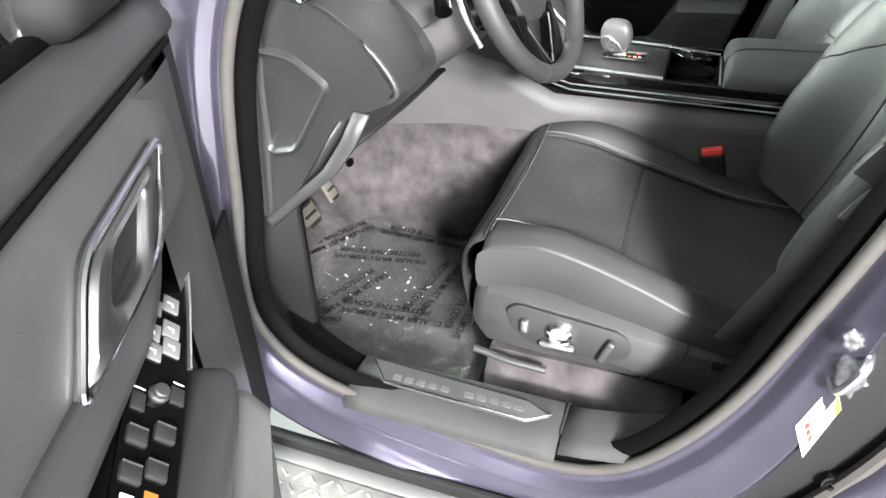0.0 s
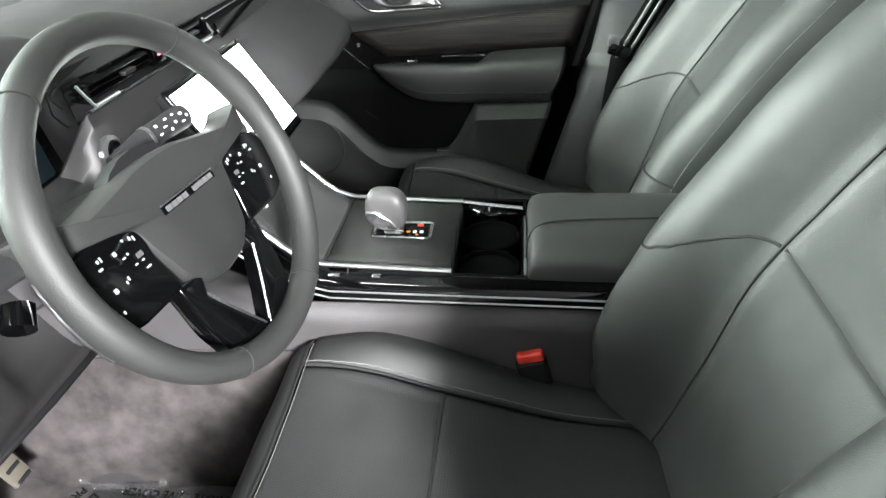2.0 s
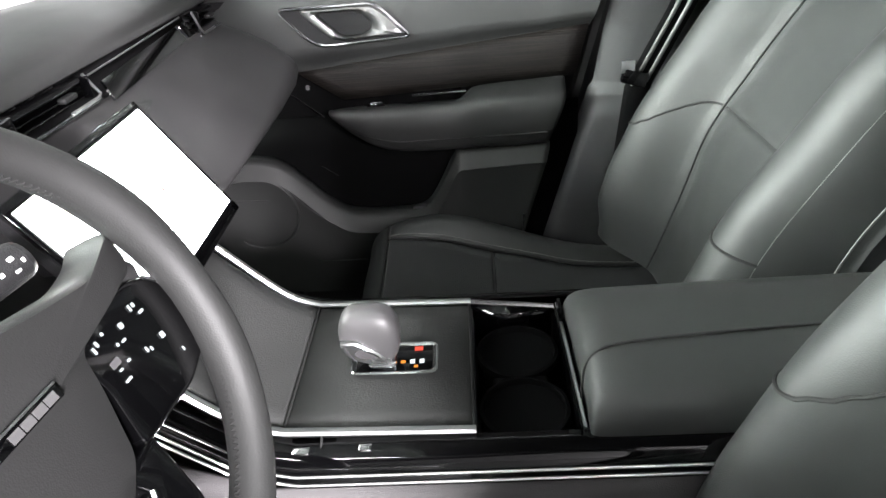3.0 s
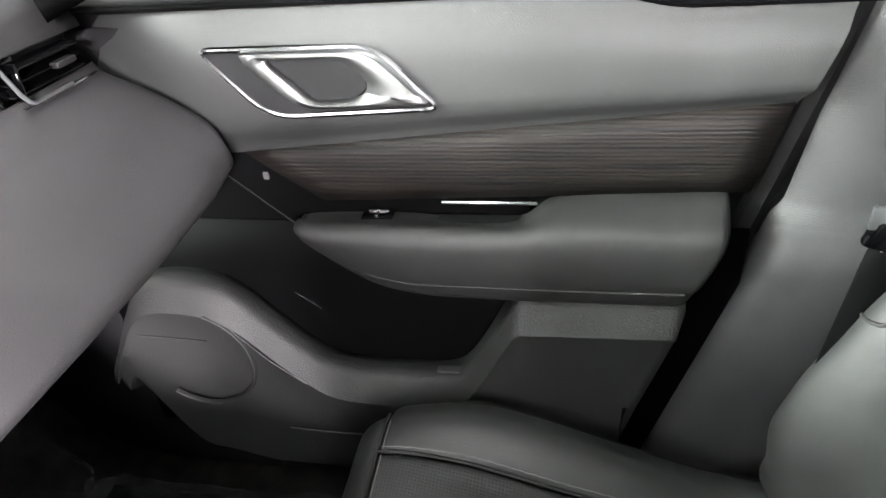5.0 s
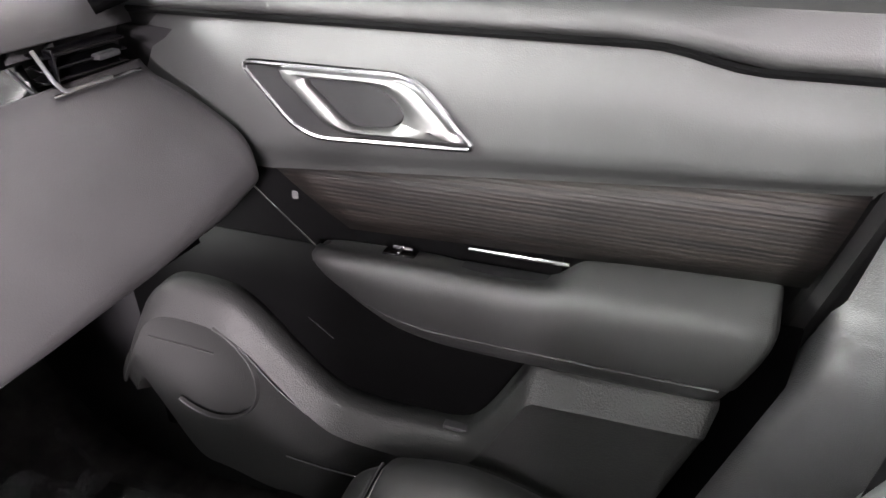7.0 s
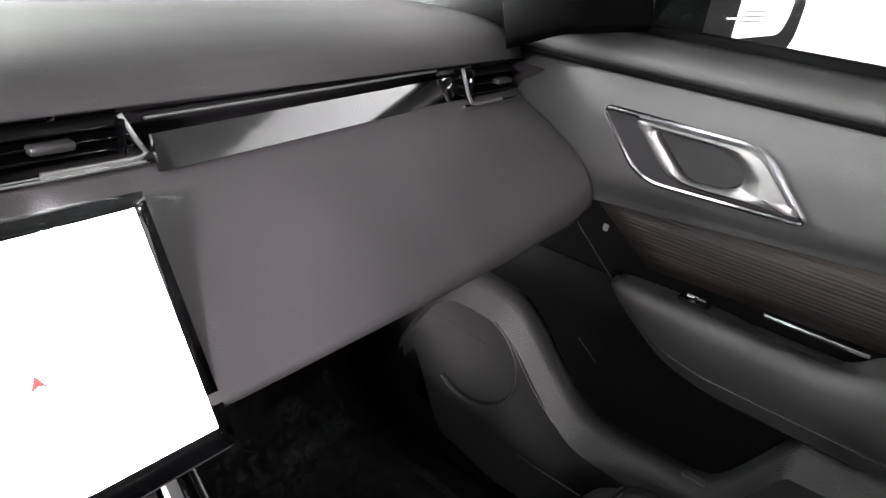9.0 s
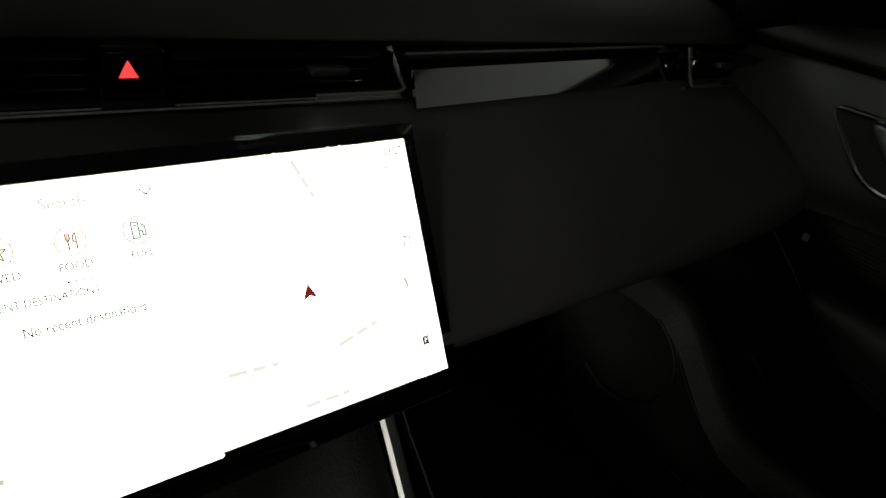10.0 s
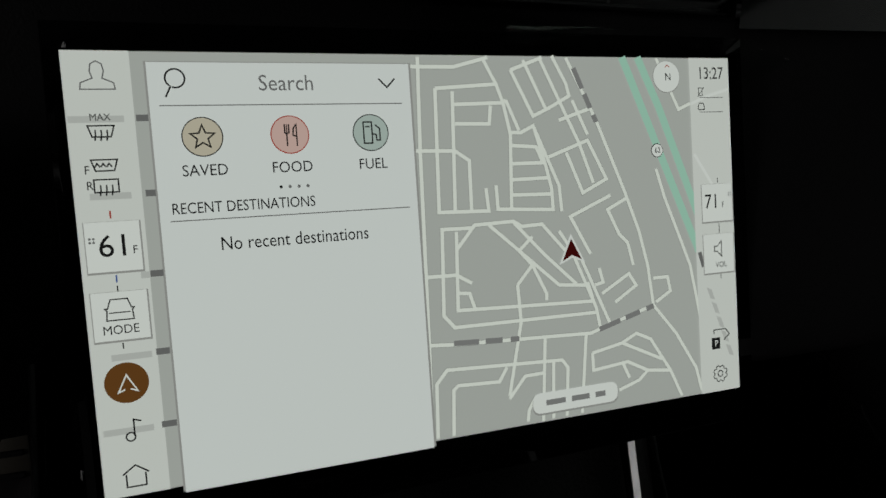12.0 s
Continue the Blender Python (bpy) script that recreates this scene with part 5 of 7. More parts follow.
# right bar
flat("compass_button", disc(6.6, 30, 220.6, 7.9), 6, "shade")
flat("compass_button", disc(6.3, 30, 220.6, 7.8), 7, "card")
words("N", 220.6, 8.2, 4.4)
stroke("compass_mark", [(219.6, 4.2), (220.6, 3.2), (221.6, 4.2)], 0.3, 12, "redline")
words("13:27", 241.6, 6.8, 7.0, squeeze=0.86)
stroke("phone_symbol", R(235.6, 12.6, 237.4, 15.8), 0.3, 12, "ink", True)
stroke("phone_symbol", [(235.2, 16.2), (238.2, 12.4)], 0.3, 12, "ink")
stroke("rule", [(236.0, 16.6), (247.6, 16.6)], 0.3, 12, "grey")
stroke("vehicle_symbol", [(235.2, 21.6), (235.2, 20.2), (235.8, 18.9), (237.6, 18.9), (238.2, 20.2), (238.2, 21.6)], 0.35, 12, "ink", True)
stroke("rule", [(236.0, 22.6), (247.6, 22.6)], 0.3, 12, "grey")
words("71", 239.9, 60.6, 8.6, squeeze=0.9)
words("F", 245.6, 62.0, 3.4)
for y in (50.4, 69.8, 71.9, 91.6):
    stroke("tick", [(243.4, y), (243.4, y + 2.0)], 0.35, 12, "ink")
stroke("speaker_symbol", [(240.6, 79.6), (242.0, 79.6), (244.2, 77.4), (244.2, 84.0), (242.0, 81.8), (240.6, 81.8)], 0.4, 12, "ink", True)
words("VOL", 243.6, 87.6, 3.4)
flat("park_symbol", R(237.3, 119.0, 241.6, 124.0), 12, "ink")
words("P", 239.5, 121.6, 4.0, "card")
stroke("park_symbol", [(238.6, 117.4), (238.6, 115.6), (244.6, 115.6), (246.6, 118.0), (243.6, 120.4)], 0.45, 12, "ink")
stroke("settings_symbol", [(241.2 + r * math.cos(a), 134.9 + r * math.sin(a)) for a, r in ((k * math.pi / 12, 3.6 if k % 3 else 2.8) for k in range(24))], 0.4, 12, "ink", True)
stroke("settings_symbol", [(241.2 + 1.3 * math.cos(a), 134.9 + 1.3 * math.sin(a)) for a in np.linspace(0, 6.2, 14)], 0.4, 12, "ink", True)

# ---------------------------------------------------------------- centre console
console = thing("center_console", (-0.02, 0.3, 0.43), "grey centre console with silver rails, shifter panel and cup holders", "center console")
TOP = [(0.354, 0.838), (0.45, 0.842), (0.534, 0.846)]
RISE = [(0.536, 0.846), (0.573, 0.862), (0.61, 0.892), (0.646, 0.928), (0.70, 0.985)]
part("shifter_panel", loft([[(x, y, z) for x in np.linspace(-0.112, 0.090, 8)] for y, z in TOP]), M_PANEL, console, "charcoal trimmed panel round the shifter", solid=0.008)
part("front_slope", loft([[(x, p.y, p.z) for x in np.linspace(-0.112, 0.096, 8)] for p in catmull([(0, *q) for q in RISE], 4)]), M_PANEL, console, "charcoal panel sloping up to the dashboard", solid=0.008)
for x0, x1 in ((-0.1165, -0.1165), (0.0945, 0.104)):
    path = [(x0, 0.352, 0.841), (x0, 0.45, 0.845)] + catmull([(x0, 0.534, 0.849), (x0 + (x1 - x0) * 0.3, 0.575, 0.866), (x1, 0.646, 0.932), (x1, 0.70, 0.99)], 5)
    part("silver_rail", tube(path, 0.0055, 8, 0.75), M_SATIN, console, "satin silver rail")
part("far_rail", tube([(0.094, 0.352, 0.840), (0.090, 0.30, 0.836), (0.084, 0.252, 0.834)], 0.004, 8), M_CHROME, console)
for s, x0 in ((-1, -0.122), (1, 0.100)):
    prof = [(0, 0.842), (0.012, 0.840), (0.024, 0.832), (0.029, 0.820), (0.027, 0.806), (0.018, 0.800)]
    yz = [(-0.25, 0.0), (0.1, 0.0), (0.35, 0.0), (0.52, 0.003), (0.575, 0.018), (0.65, 0.08), (0.71, 0.14)]
    part("gloss_rail", loft([[(x0 + s * d, y, z + lift - (0.004 if y < 0.3 else 0)) for d, z in prof] for y, lift in yz]), M_GLOSS, console, "gloss black side rail", solid=0.003)
    for zz, d in ((0.8235, 0.0292), (0.8120, 0.0288)):
        part("rail_line", tube([(x0 + s * d, y, zz + lift - (0.004 if y < 0.3 else 0)) for y, lift in yz if 0.02 < y], 0.0016, 6), M_SATIN, console, "fine satin line")
    low = [(0.020, 0.800), (0.026, 0.76), (0.030, 0.68), (0.034, 0.58), (0.040, 0.43)]
    part("side_panel", loft([[(x0 + s * (d + flare * (1 - (z - 0.43) / 0.37)), y, z + (lift if z > 0.7 else 0.3 * lift)) for d, z in low] for y, lift, flare in ((-0.35, 0, 0), (0.0, 0, 0), (0.3, 0, 0), (0.55, 0.0, 0.0), (0.66, 0.05, 0.01), (0.80, 0.09, 0.03), (0.92, 0.12, 0.05), (1.05, 0.13, 0.06))]), M_TRIM, console, "plain grey plastic side panel", solid=0.006)
part("lid_joint", tube([(-0.119, 0.497, 0.848), (-0.136, 0.497, 0.840), (-0.148, 0.497, 0.826), (-0.150, 0.497, 0.812)], 0.0012, 6), M_SEAM, console)
part("panel_joint", tube([(-0.112, 0.535, 0.848), (0.094, 0.535, 0.848)], 0.0013, 6), M_SEAM, console)
part("ash_clip", rbox((0.008, 0.016, 0.003), (-0.135, 0.515, 0.8425), 0.001), M_CHROME, console)
part("ash_clip", rbox((0.008, 0.012, 0.003), (-0.133, 0.455, 0.8415), 0.001), M_CHROME, console)
# cup holders
cups = part("cup_tray", loft([[(-0.118, 0.352, 0.838), (-0.118, 0.252, 0.836)], [(-0.112, 0.349, 0.822), (-0.112, 0.256, 0.822)], [(-0.108, 0.348, 0.755), (-0.108, 0.258, 0.755)], [(0.070, 0.348, 0.755), (0.070, 0.258, 0.755)], [(0.078, 0.349, 0.822), (0.078, 0.256, 0.822)], [(0.086, 0.352, 0.838), (0.084, 0.252, 0.836)]]), M_GLOSS, console, "gloss black cup holder tray", solid=0.003)
part("tray_end", rbox((0.2, 0.004, 0.05), (-0.016, 0.3525, 0.813), 0.001), M_BLACK, cups)
part("tray_end", rbox((0.2, 0.004, 0.055), (-0.016, 0.2515, 0.811), 0.001), M_GLOSS, cups)
for cx in (0.026, -0.066):
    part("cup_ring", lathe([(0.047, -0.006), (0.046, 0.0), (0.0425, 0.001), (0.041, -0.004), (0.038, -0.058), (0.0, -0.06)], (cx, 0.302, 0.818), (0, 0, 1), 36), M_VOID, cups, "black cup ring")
    part("cup_base", rbox((0.02, 0.014, 0.012), (cx, 0.300, 0.765), 0.003), M_SIDE, cups)
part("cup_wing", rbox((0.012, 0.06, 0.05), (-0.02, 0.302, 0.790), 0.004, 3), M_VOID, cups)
part("tray_frame", tube([(-0.116, 0.3535, 0.841), (0.088, 0.3535, 0.841)], 0.0016, 6), M_BLACK, cups)
part("tray_frame", tube([(-0.120, 0.2495, 0.839), (0.084, 0.2495, 0.839)], 0.002, 6), M_SATIN, cups)
# armrest
arm = thing("console_armrest", (-0.03, 0.06, 0.83), "black leather lidded armrest on the console", "armrest")


def arm_rows():
    rows = []
    for y, k in ((0.2455, 0.0), (0.2475, 0.35), (0.244, 0.75), (0.235, 0.94), (0.215, 1.0), (0.12, 1.0), (0.0, 1.0), (-0.10, 0.99), (-0.13, 0.9), (-0.14, 0.7)):
        ring = [(-0.128, 0.805), (-0.133, 0.845), (-0.128, 0.868), (-0.108, 0.886), (-0.07, 0.894), (-0.02, 0.896), (0.03, 0.892), (0.062, 0.876), (0.074, 0.845), (0.072, 0.805)]
        rows.append([(-0.03 + (x + 0.03) * (0.94 + 0.06 * k), y, 0.805 + (z - 0.805) * (0.45 + 0.55 * k)) for x, z in ring])
    return rows


part("lid", loft(arm_rows()), M_LEATHER, arm, "padded black leather lid", subd=2, solid=0.006)
part("lower_box", rbox((0.19, 0.36, 0.08), (-0.03, 0.055, 0.795), 0.012, 3), M_LEATHER, arm)
part("lid_seam", tube(catmull([(-0.085, 0.2485, 0.845), (-0.078, 0.246, 0.872), (-0.07, 0.232, 0.889), (-0.066, 0.2, 0.8955), (-0.06, 0.1, 0.897), (-0.056, 0.0, 0.8965), (-0.055, -0.1, 0.894)], 5), 0.0014, 6), M_SEAM, arm)
part("hinge_gap", tube([(-0.13, 0.2485, 0.836), (-0.05, 0.2495, 0.836), (0.07, 0.2485, 0.836)], 0.0025, 6), M_GLOSS, arm)
part("latch", rbox((0.03, 0.005, 0.014), (0.052, 0.2505, 0.852), 0.002), M_GLOSS, arm)

# gear shifter
shift = thing("gear_shifter", (-0.016, 0.44, 0.844), "grey gear shifter with a silver face in a chrome frame", "gear shifter")
part("frame", tube(rounded([(-0.038, 0.392, 0.8475), (0.008, 0.392, 0.8475), (0.008, 0.478, 0.8485), (-0.038, 0.478, 0.8485)], 0.006), 0.0032, 8, 0.7, closed=True), M_CHROME, shift, "chrome frame")
part("base", rbox((0.042, 0.082, 0.004), (-0.015, 0.435, 0.8465), 0.001), M_GLOSS, shift)
for cx, cy, w, h, mt in ((-0.001, 0.410, 0.006, 0.009, M_REDLIT), (-0.022, 0.406, 0.006, 0.005, M_ICON), (-0.022, 0.416, 0.006, 0.005, M_ICON), (-0.022, 0.426, 0.004, 0.005, M_ORANGE), (-0.030, 0.412, 0.003, 0.004, M_ORANGE)):
    part("gear_letter", rbox((w, h, 0.0008), (cx, cy, 0.8492), 0), mt, shift)
HEAD = [(0.852, 0.452, 0.012, 0.009), (0.860, 0.455, 0.024, 0.0155), (0.872, 0.457, 0.031, 0.0195), (0.890, 0.457, 0.0325, 0.0205), (0.904, 0.4575, 0.030, 0.0195), (0.914, 0.458, 0.0245, 0.0160), (0.919, 0.459, 0.016, 0.0105), (0.921, 0.459, 0.003, 0.002)]
boxy = lambda v: math.copysign(abs(v) ** 0.55, v)
bm = loft([[(-0.018 + hx * boxy(math.sin(t)), yc + hy * boxy(math.cos(t)), z) for t in np.linspace(0, 2 * math.pi, 32, endpoint=False)] for z, yc, hy, hx in HEAD], True, True)
part("knob", bm, M_SMOOTH, shift, "grey leather-grained knob", subd=1)
part("face", plate(rounded([(0.482, -0.001), (0.469, -0.001), (0.451, -0.016), (0.441, -0.030), (0.462, -0.031), (0.474, -0.022)], 0.003), (-0.0392, 0, 0.890), (0, 1, 0), (-0.17, 0, 1), 0.004, 0.001), M_SATIN, shift, "satin silver angled face")
part("face_edge", tube([(-0.0385, 0.484, 0.889), (-0.0395, 0.470, 0.890), (-0.0375, 0.451, 0.8765), (-0.0335, 0.440, 0.860)], 0.0034, 8), M_SATIN, shift, "bright chrome edge")
part("collar", rbox((0.03, 0.03, 0.012), (-0.018, 0.447, 0.853), 0.004), M_CHROME, shift)

# seat buckle
buckle = thing("seat_buckle", (-0.150, 0.225, 0.62), "black belt buckle with a red release button", "seat belt buckle")
TB = Matrix.Rotation(-0.25, 3, "X")
part("body", rbox((0.024, 0.045, 0.10), (-0.152, 0.228, 0.67), 0.006, 3, TB), M_BLACK, buckle)
part("release_button", rbox((0.018, 0.038, 0.018), (-0.152, 0.240, 0.722), 0.004, 3, TB), M_RED, buckle, "red release button")
part("stalk", rbox((0.012, 0.03, 0.12), (-0.152, 0.20, 0.575), 0.004, 2, TB), M_BLACK, buckle)

# ---------------------------------------------------------------- steering wheel and column
WT, WY = 0.423, -0.136
WU = Vector((math.cos(WY), math.sin(WY), 0))
WV = Vector((-math.sin(WY) * math.sin(WT), math.cos(WY) * math.sin(WT), math.cos(WT)))
WN = WU.cross(WV)
WC = Vector((-0.347, 0.571, 1.073))
wheel = thing("steering_wheel", tuple(WC), "black leather steering wheel with lit gloss black switch panels", "steering wheel")


def on_wheel(a, b, c):
    return WC + WU * a + WV * b + WN * c


rows = []
for k in range(72):
    t = 2 * math.pi * k / 72
    fat = 1 + 0.10 * math.exp(-((abs(math.sin(t)) - 0.35) / 0.2) ** 2) * (1 if math.sin(t) > 0 else 0.6)
    ring = []
    for j in range(14):
        p = 2 * math.pi * j / 14
        r = 0.1655 + 0.0143 * fat * math.cos(p)
        ring.append(on_wheel(r * math.cos(t), r * math.sin(t), 0.0165 * fat * math.sin(p)))
    rows.append(ring)
rows.append(rows[0])
bm = loft(rows, True)
bmesh.ops.remove_doubles(bm, verts=bm.verts, dist=1e-6)
part("rim", bm, M_RIM, wheel, "black leather rim")
for t0, t1 in ((0.45, 0.9), (2.25, 2.7), (3.6, 4.2), (5.2, 5.8)):
    part("rim_stitch", tube([on_wheel(0.1511 * math.cos(t), 0.1511 * math.sin(t), 0.0022 * math.sin(230 * t)) for t in np.linspace(t0, t1, 260)], 0.0005, 4), M_SEAM, wheel)
for t in (0.95, 2.2, 4.25, 5.17):
    part("rim_joint", tube([on_wheel((0.1655 + 0.0148 * math.cos(p)) * math.cos(t), (0.1655 + 0.0148 * math.cos(p)) * math.sin(t), 0.0170 * math.sin(p)) for p in np.linspace(0, 2 * math.pi, 20, endpoint=False)], 0.0008, 5, closed=True), M_SEAM, wheel)
PADL = rounded([(-0.078, 0.011), (-0.105, 0.019), (-0.152, 0.027), (-0.153, 0.056), (-0.138, 0.0445), (-0.115, 0.0395), (-0.072, 0.046), (-0.036, 0.053), (0.0, 0.055), (0.036, 0.053), (0.072, 0.046), (0.115, 0.0395), (0.138, 0.0445), (0.153, 0.056), (0.152, 0.027), (0.105, 0.019), (0.078, 0.011), (0.072, -0.013), (0.056, -0.058), (0.034, -0.076), (0.0, -0.081), (-0.034, -0.076), (-0.056, -0.058), (-0.072, -0.013)], 0.008, 4)
rows = [[on_wheel(a * s, -0.003 + b * s, c) for a, b in PADL] for s, c in ((1.0, -0.050), (1.005, -0.034), (1.0, -0.022), (0.98, -0.0125), (0.93, -0.0068), (0.75, -0.003), (0.45, -0.0005), (0.12, 0.0005))]
pad = part("airbag_cover", loft(rows, True, True), M_REST, wheel, "black grained airbag cover")
WM = Matrix.Translation(on_wheel(-0.002, 0.006, -0.0075)) @ Matrix((WU, WV, WN)).transposed().to_4x4()
bm = rbox((0.084, 0.0095, 0.002), (0, 0, 0.0105), 0.0008, 2)
bmesh.ops.transform(bm, matrix=WM, verts=bm.verts)
part("badge", bm, M_GLOSS, pad, "small satin metal badge")
for k in range(9):
    if k not in (4,):
        bm = rbox((0.0074, 0.0052, 0.0008), (-0.0345 + 0.0086 * k, -0.0008, 0.0118), 0)
        bmesh.ops.transform(bm, matrix=WM, verts=bm.verts)
        part("badge_mark", bm, M_BUTTON, pad)
bm = rbox((0.084, 0.0012, 0.0012), (0, 0.0044, 0.0117), 0)
bmesh.ops.transform(bm, matrix=WM, verts=bm.verts)
part("badge_edge", bm, M_SATIN, pad)
for s in (-1, 1):
    wing = [(s * a, b) for a, b in ((0.07, 0.034), (0.11, 0.032), (0.150, 0.036), (0.158, 0.020), (0.150, -0.005), (0.122, 0.000), (0.085, 0.020))]
    part("spoke_cover", plate(wing, on_wheel(0, 0, -0.040), WU, WV, 0.026, 0.008, 3), M_SOFT, wheel, "black spoke cover")
    pan = rounded([(s * a, b) for a, b in ((0.060, 0.025), (0.136, 0.018), (0.154, 0.008), (0.160, -0.022), (0.157, -0.050), (0.123, -0.062), (0.062, -0.062), (0.070, -0.02))], 0.008)
    sw = part("switch_panel", plate(pan, on_wheel(0, 0, -0.030), WU, WV, 0.022, 0.004, 3), M_GLOSS, wheel, "gloss black switch panel with lit white symbols")
    for a, b, w, h in ((0.0795, 0.018, 0.0022, 0.006), (0.0835, 0.020, 0.0026, 0.005), (0.091, 0.022, 0.003, 0.003), (0.1055, 0.017, 0.0045, 0.005), (0.1195, 0.0206, 0.0022, 0.006), (0.1232, 0.0206, 0.003, 0.004), (0.125, 0.014, 0.006, 0.0025), (0.0945, 0.0105, 0.0025, 0.003), (0.100, 0.0095, 0.005, 0.002), (0.0845, 0.004, 0.010, 0.006), (0.093, -0.001, 0.004, 0.002), (0.0845, -0.0015, 0.004, 0.0018), (0.1085, -0.0055, 0.0022, 0.005), (0.112, -0.0075, 0.0022, 0.004), (0.1258, -0.007, 0.005, 0.0055), (0.132, -0.0246, 0.002, 0.004), (0.0838, -0.009, 0.0075, 0.0022)):
        bm = plate(rounded(box_line(0.8 * w, 0.8 * h, s * a, b - 0.016), 0.001, 2), on_wheel(0, 0, -0.0074), WU, WV, 0.0005, 0)
        part("symbol", bm, M_ICON if (a, b) != (0.0845, 0.004) else M_SMOOTH, sw, smooth=False)
    part("panel_trim", tube([on_wheel(s * 0.146, 0.012, -0.010), on_wheel(s * 0.1550, 0.003, -0.010), on_wheel(s * 0.1585, -0.012, -0.010), on_wheel(s * 0.1595, -0.028, -0.010)], 0.0024, 8), M_CHROME, sw, "chrome edge")
    armo = [(s * a, b) for a, b in ((0.036, -0.062), (0.072, -0.058), (0.070, -0.110), (0.062, -0.140), (0.048, -0.160), (0.0, -0.166), (0.0, -0.154), (0.022, -0.122), (0.046, -0.084))]
    part("lower_spoke", plate(armo, on_wheel(0, 0, -0.028), WU, WV, 0.020, 0.005, 3), M_GLOSS, wheel, "gloss black lower spoke")
    part("spoke_edge", tube([on_wheel(s * 0.046, -0.080, -0.010), on_wheel(s * 0.034, -0.103, -0.010), on_wheel(s * 0.021, -0.1235, -0.010), on_wheel(s * 0.004, -0.150, -0.010)], 0.0016, 6), M_SATIN, wheel, "satin metal edge")
    part("paddle", tube(catmull([on_wheel(s * 0.135, 0.034, -0.042), on_wheel(s * 0.150, 0.022, -0.042), on_wheel(s * 0.152, -0.03, -0.044), on_wheel(s * 0.140, -0.075, -0.044)], 5), 0.0042, 8, 0.8), M_SATIN, wheel, "satin metal shift paddle")
part("hub", loft([[on_wheel(0.075 * k * math.cos(t), -0.005 + 0.068 * k * math.sin(t), c) for t in np.linspace(0, 2 * math.pi, 24, endpoint=False)] for k, c in ((1.0, -0.03), (1.0, -0.05), (0.8, -0.075))], True, True), M_BLACK, wheel)

column = thing("steering_column", tuple(on_wheel(0, -0.02, -0.15)), "grey plastic steering column cover with stalks", "steering column")
rows = []
for c, hw, hh, drop in ((-0.062, 0.062, 0.040, 0.0), (-0.070, 0.078, 0.050, 0.002), (-0.10, 0.088, 0.056, 0.004), (-0.15, 0.094, 0.062, 0.01), (-0.20, 0.10, 0.068, 0.015)):
    rows.append([on_wheel(a * hw, -0.012 - drop + b * hh, c) for a, b in rounded(box_line(2, 2), 0.7, 5)])
part("cover", loft(rows, True, True), M_TRIM, column, "grey two-piece column cover")
part("cover_joint", tube([on_wheel(-0.089, -0.016, -0.10), on_wheel(-0.095, -0.022, -0.15), on_wheel(-0.1005, -0.027, -0.198)], 0.0014, 6), M_SEAM, column)
ls = part("stalk", tube([(-0.42, 0.665, 1.065), (-0.48, 0.655, 1.078), (-0.528, 0.648, 1.091)], lambda t: 0.010 + 0.003 * t, 12), M_HARD, column, "grey stalk with a chrome end ring")
part("end_ring", lathe([(0.0130, 0), (0.0145, 0.005), (0.0145, 0.009), (0.011, 0.011), (0.0, 0.0115)], (-0.527, 0.648, 1.091), (-0.95, -0.12, 0.25), 24), M_SATIN, ls, "satin metal ring")
part("stalk_collar", tube([(-0.50, 0.652, 1.052), (-0.515, 0.645, 1.04)], 0.013, 12), M_GLOSS, ls)
STALK = [Vector((-0.300, 0.672, 1.083)), Vector((-0.262, 0.660, 1.093)), Vector((-0.203, 0.641, 1.100))]
rs = part("stalk", tube(STALK, lambda t: 0.0105 + 0.0035 * t, 14), M_SIDE, column, "black wiper stalk with white symbols")
part("end_cap", lathe([(0.0140, 0), (0.0125, 0.004), (0.008, 0.006), (0.0, 0.0065)], tuple(STALK[2]), tuple((STALK[2] - STALK[1]).normalized()), 20), M_SIDE, rs)
part("stalk_ring", tube([STALK[1] + (STALK[2] - STALK[1]) * k for k in (0.10, 0.16)], 0.0136, 16), M_SATIN, rs, "thin satin ring")
aim = Vector((-0.72, -0.55, 0.42)).normalized()
line = (STALK[2] - STALK[1]).normalized()
face = (aim - line * aim.dot(line)).normalized()
across = line.cross(face)
for k, (u, v, w, h) in enumerate(((0.30, 0.5, 0.004, 0.002), (0.30, -0.4, 0.003, 0.003), (0.44, 0.1, 0.005, 0.0016), (0.55, 0.6, 0.003, 0.003), (0.55, -0.5, 0.004, 0.002), (0.68, 0.2, 0.003, 0.003), (0.72, -0.5, 0.003, 0.002), (0.84, 0.5, 0.004, 0.002), (0.86, -0.2, 0.004, 0.003), (0.95, 0.2, 0.002, 0.003))):
    lean = (face * math.cos(0.9 * v) + across * math.sin(0.9 * v)).normalized()
    at = STALK[1].lerp(STALK[2], u) + lean * (0.0124 + 0.0016 * u)
    part("stalk_mark", rbox((w, h, 0.0012), tuple(at), 0.0003, 1, Matrix((line, lean.cross(line), lean)).transposed()), M_WHITE, rs)

# ---------------------------------------------------------------- front seats


def smoothstep(a, b, x):
    t = min(max((x - a) / (b - a), 0), 1)
    return t * t * (3 - 2 * t)


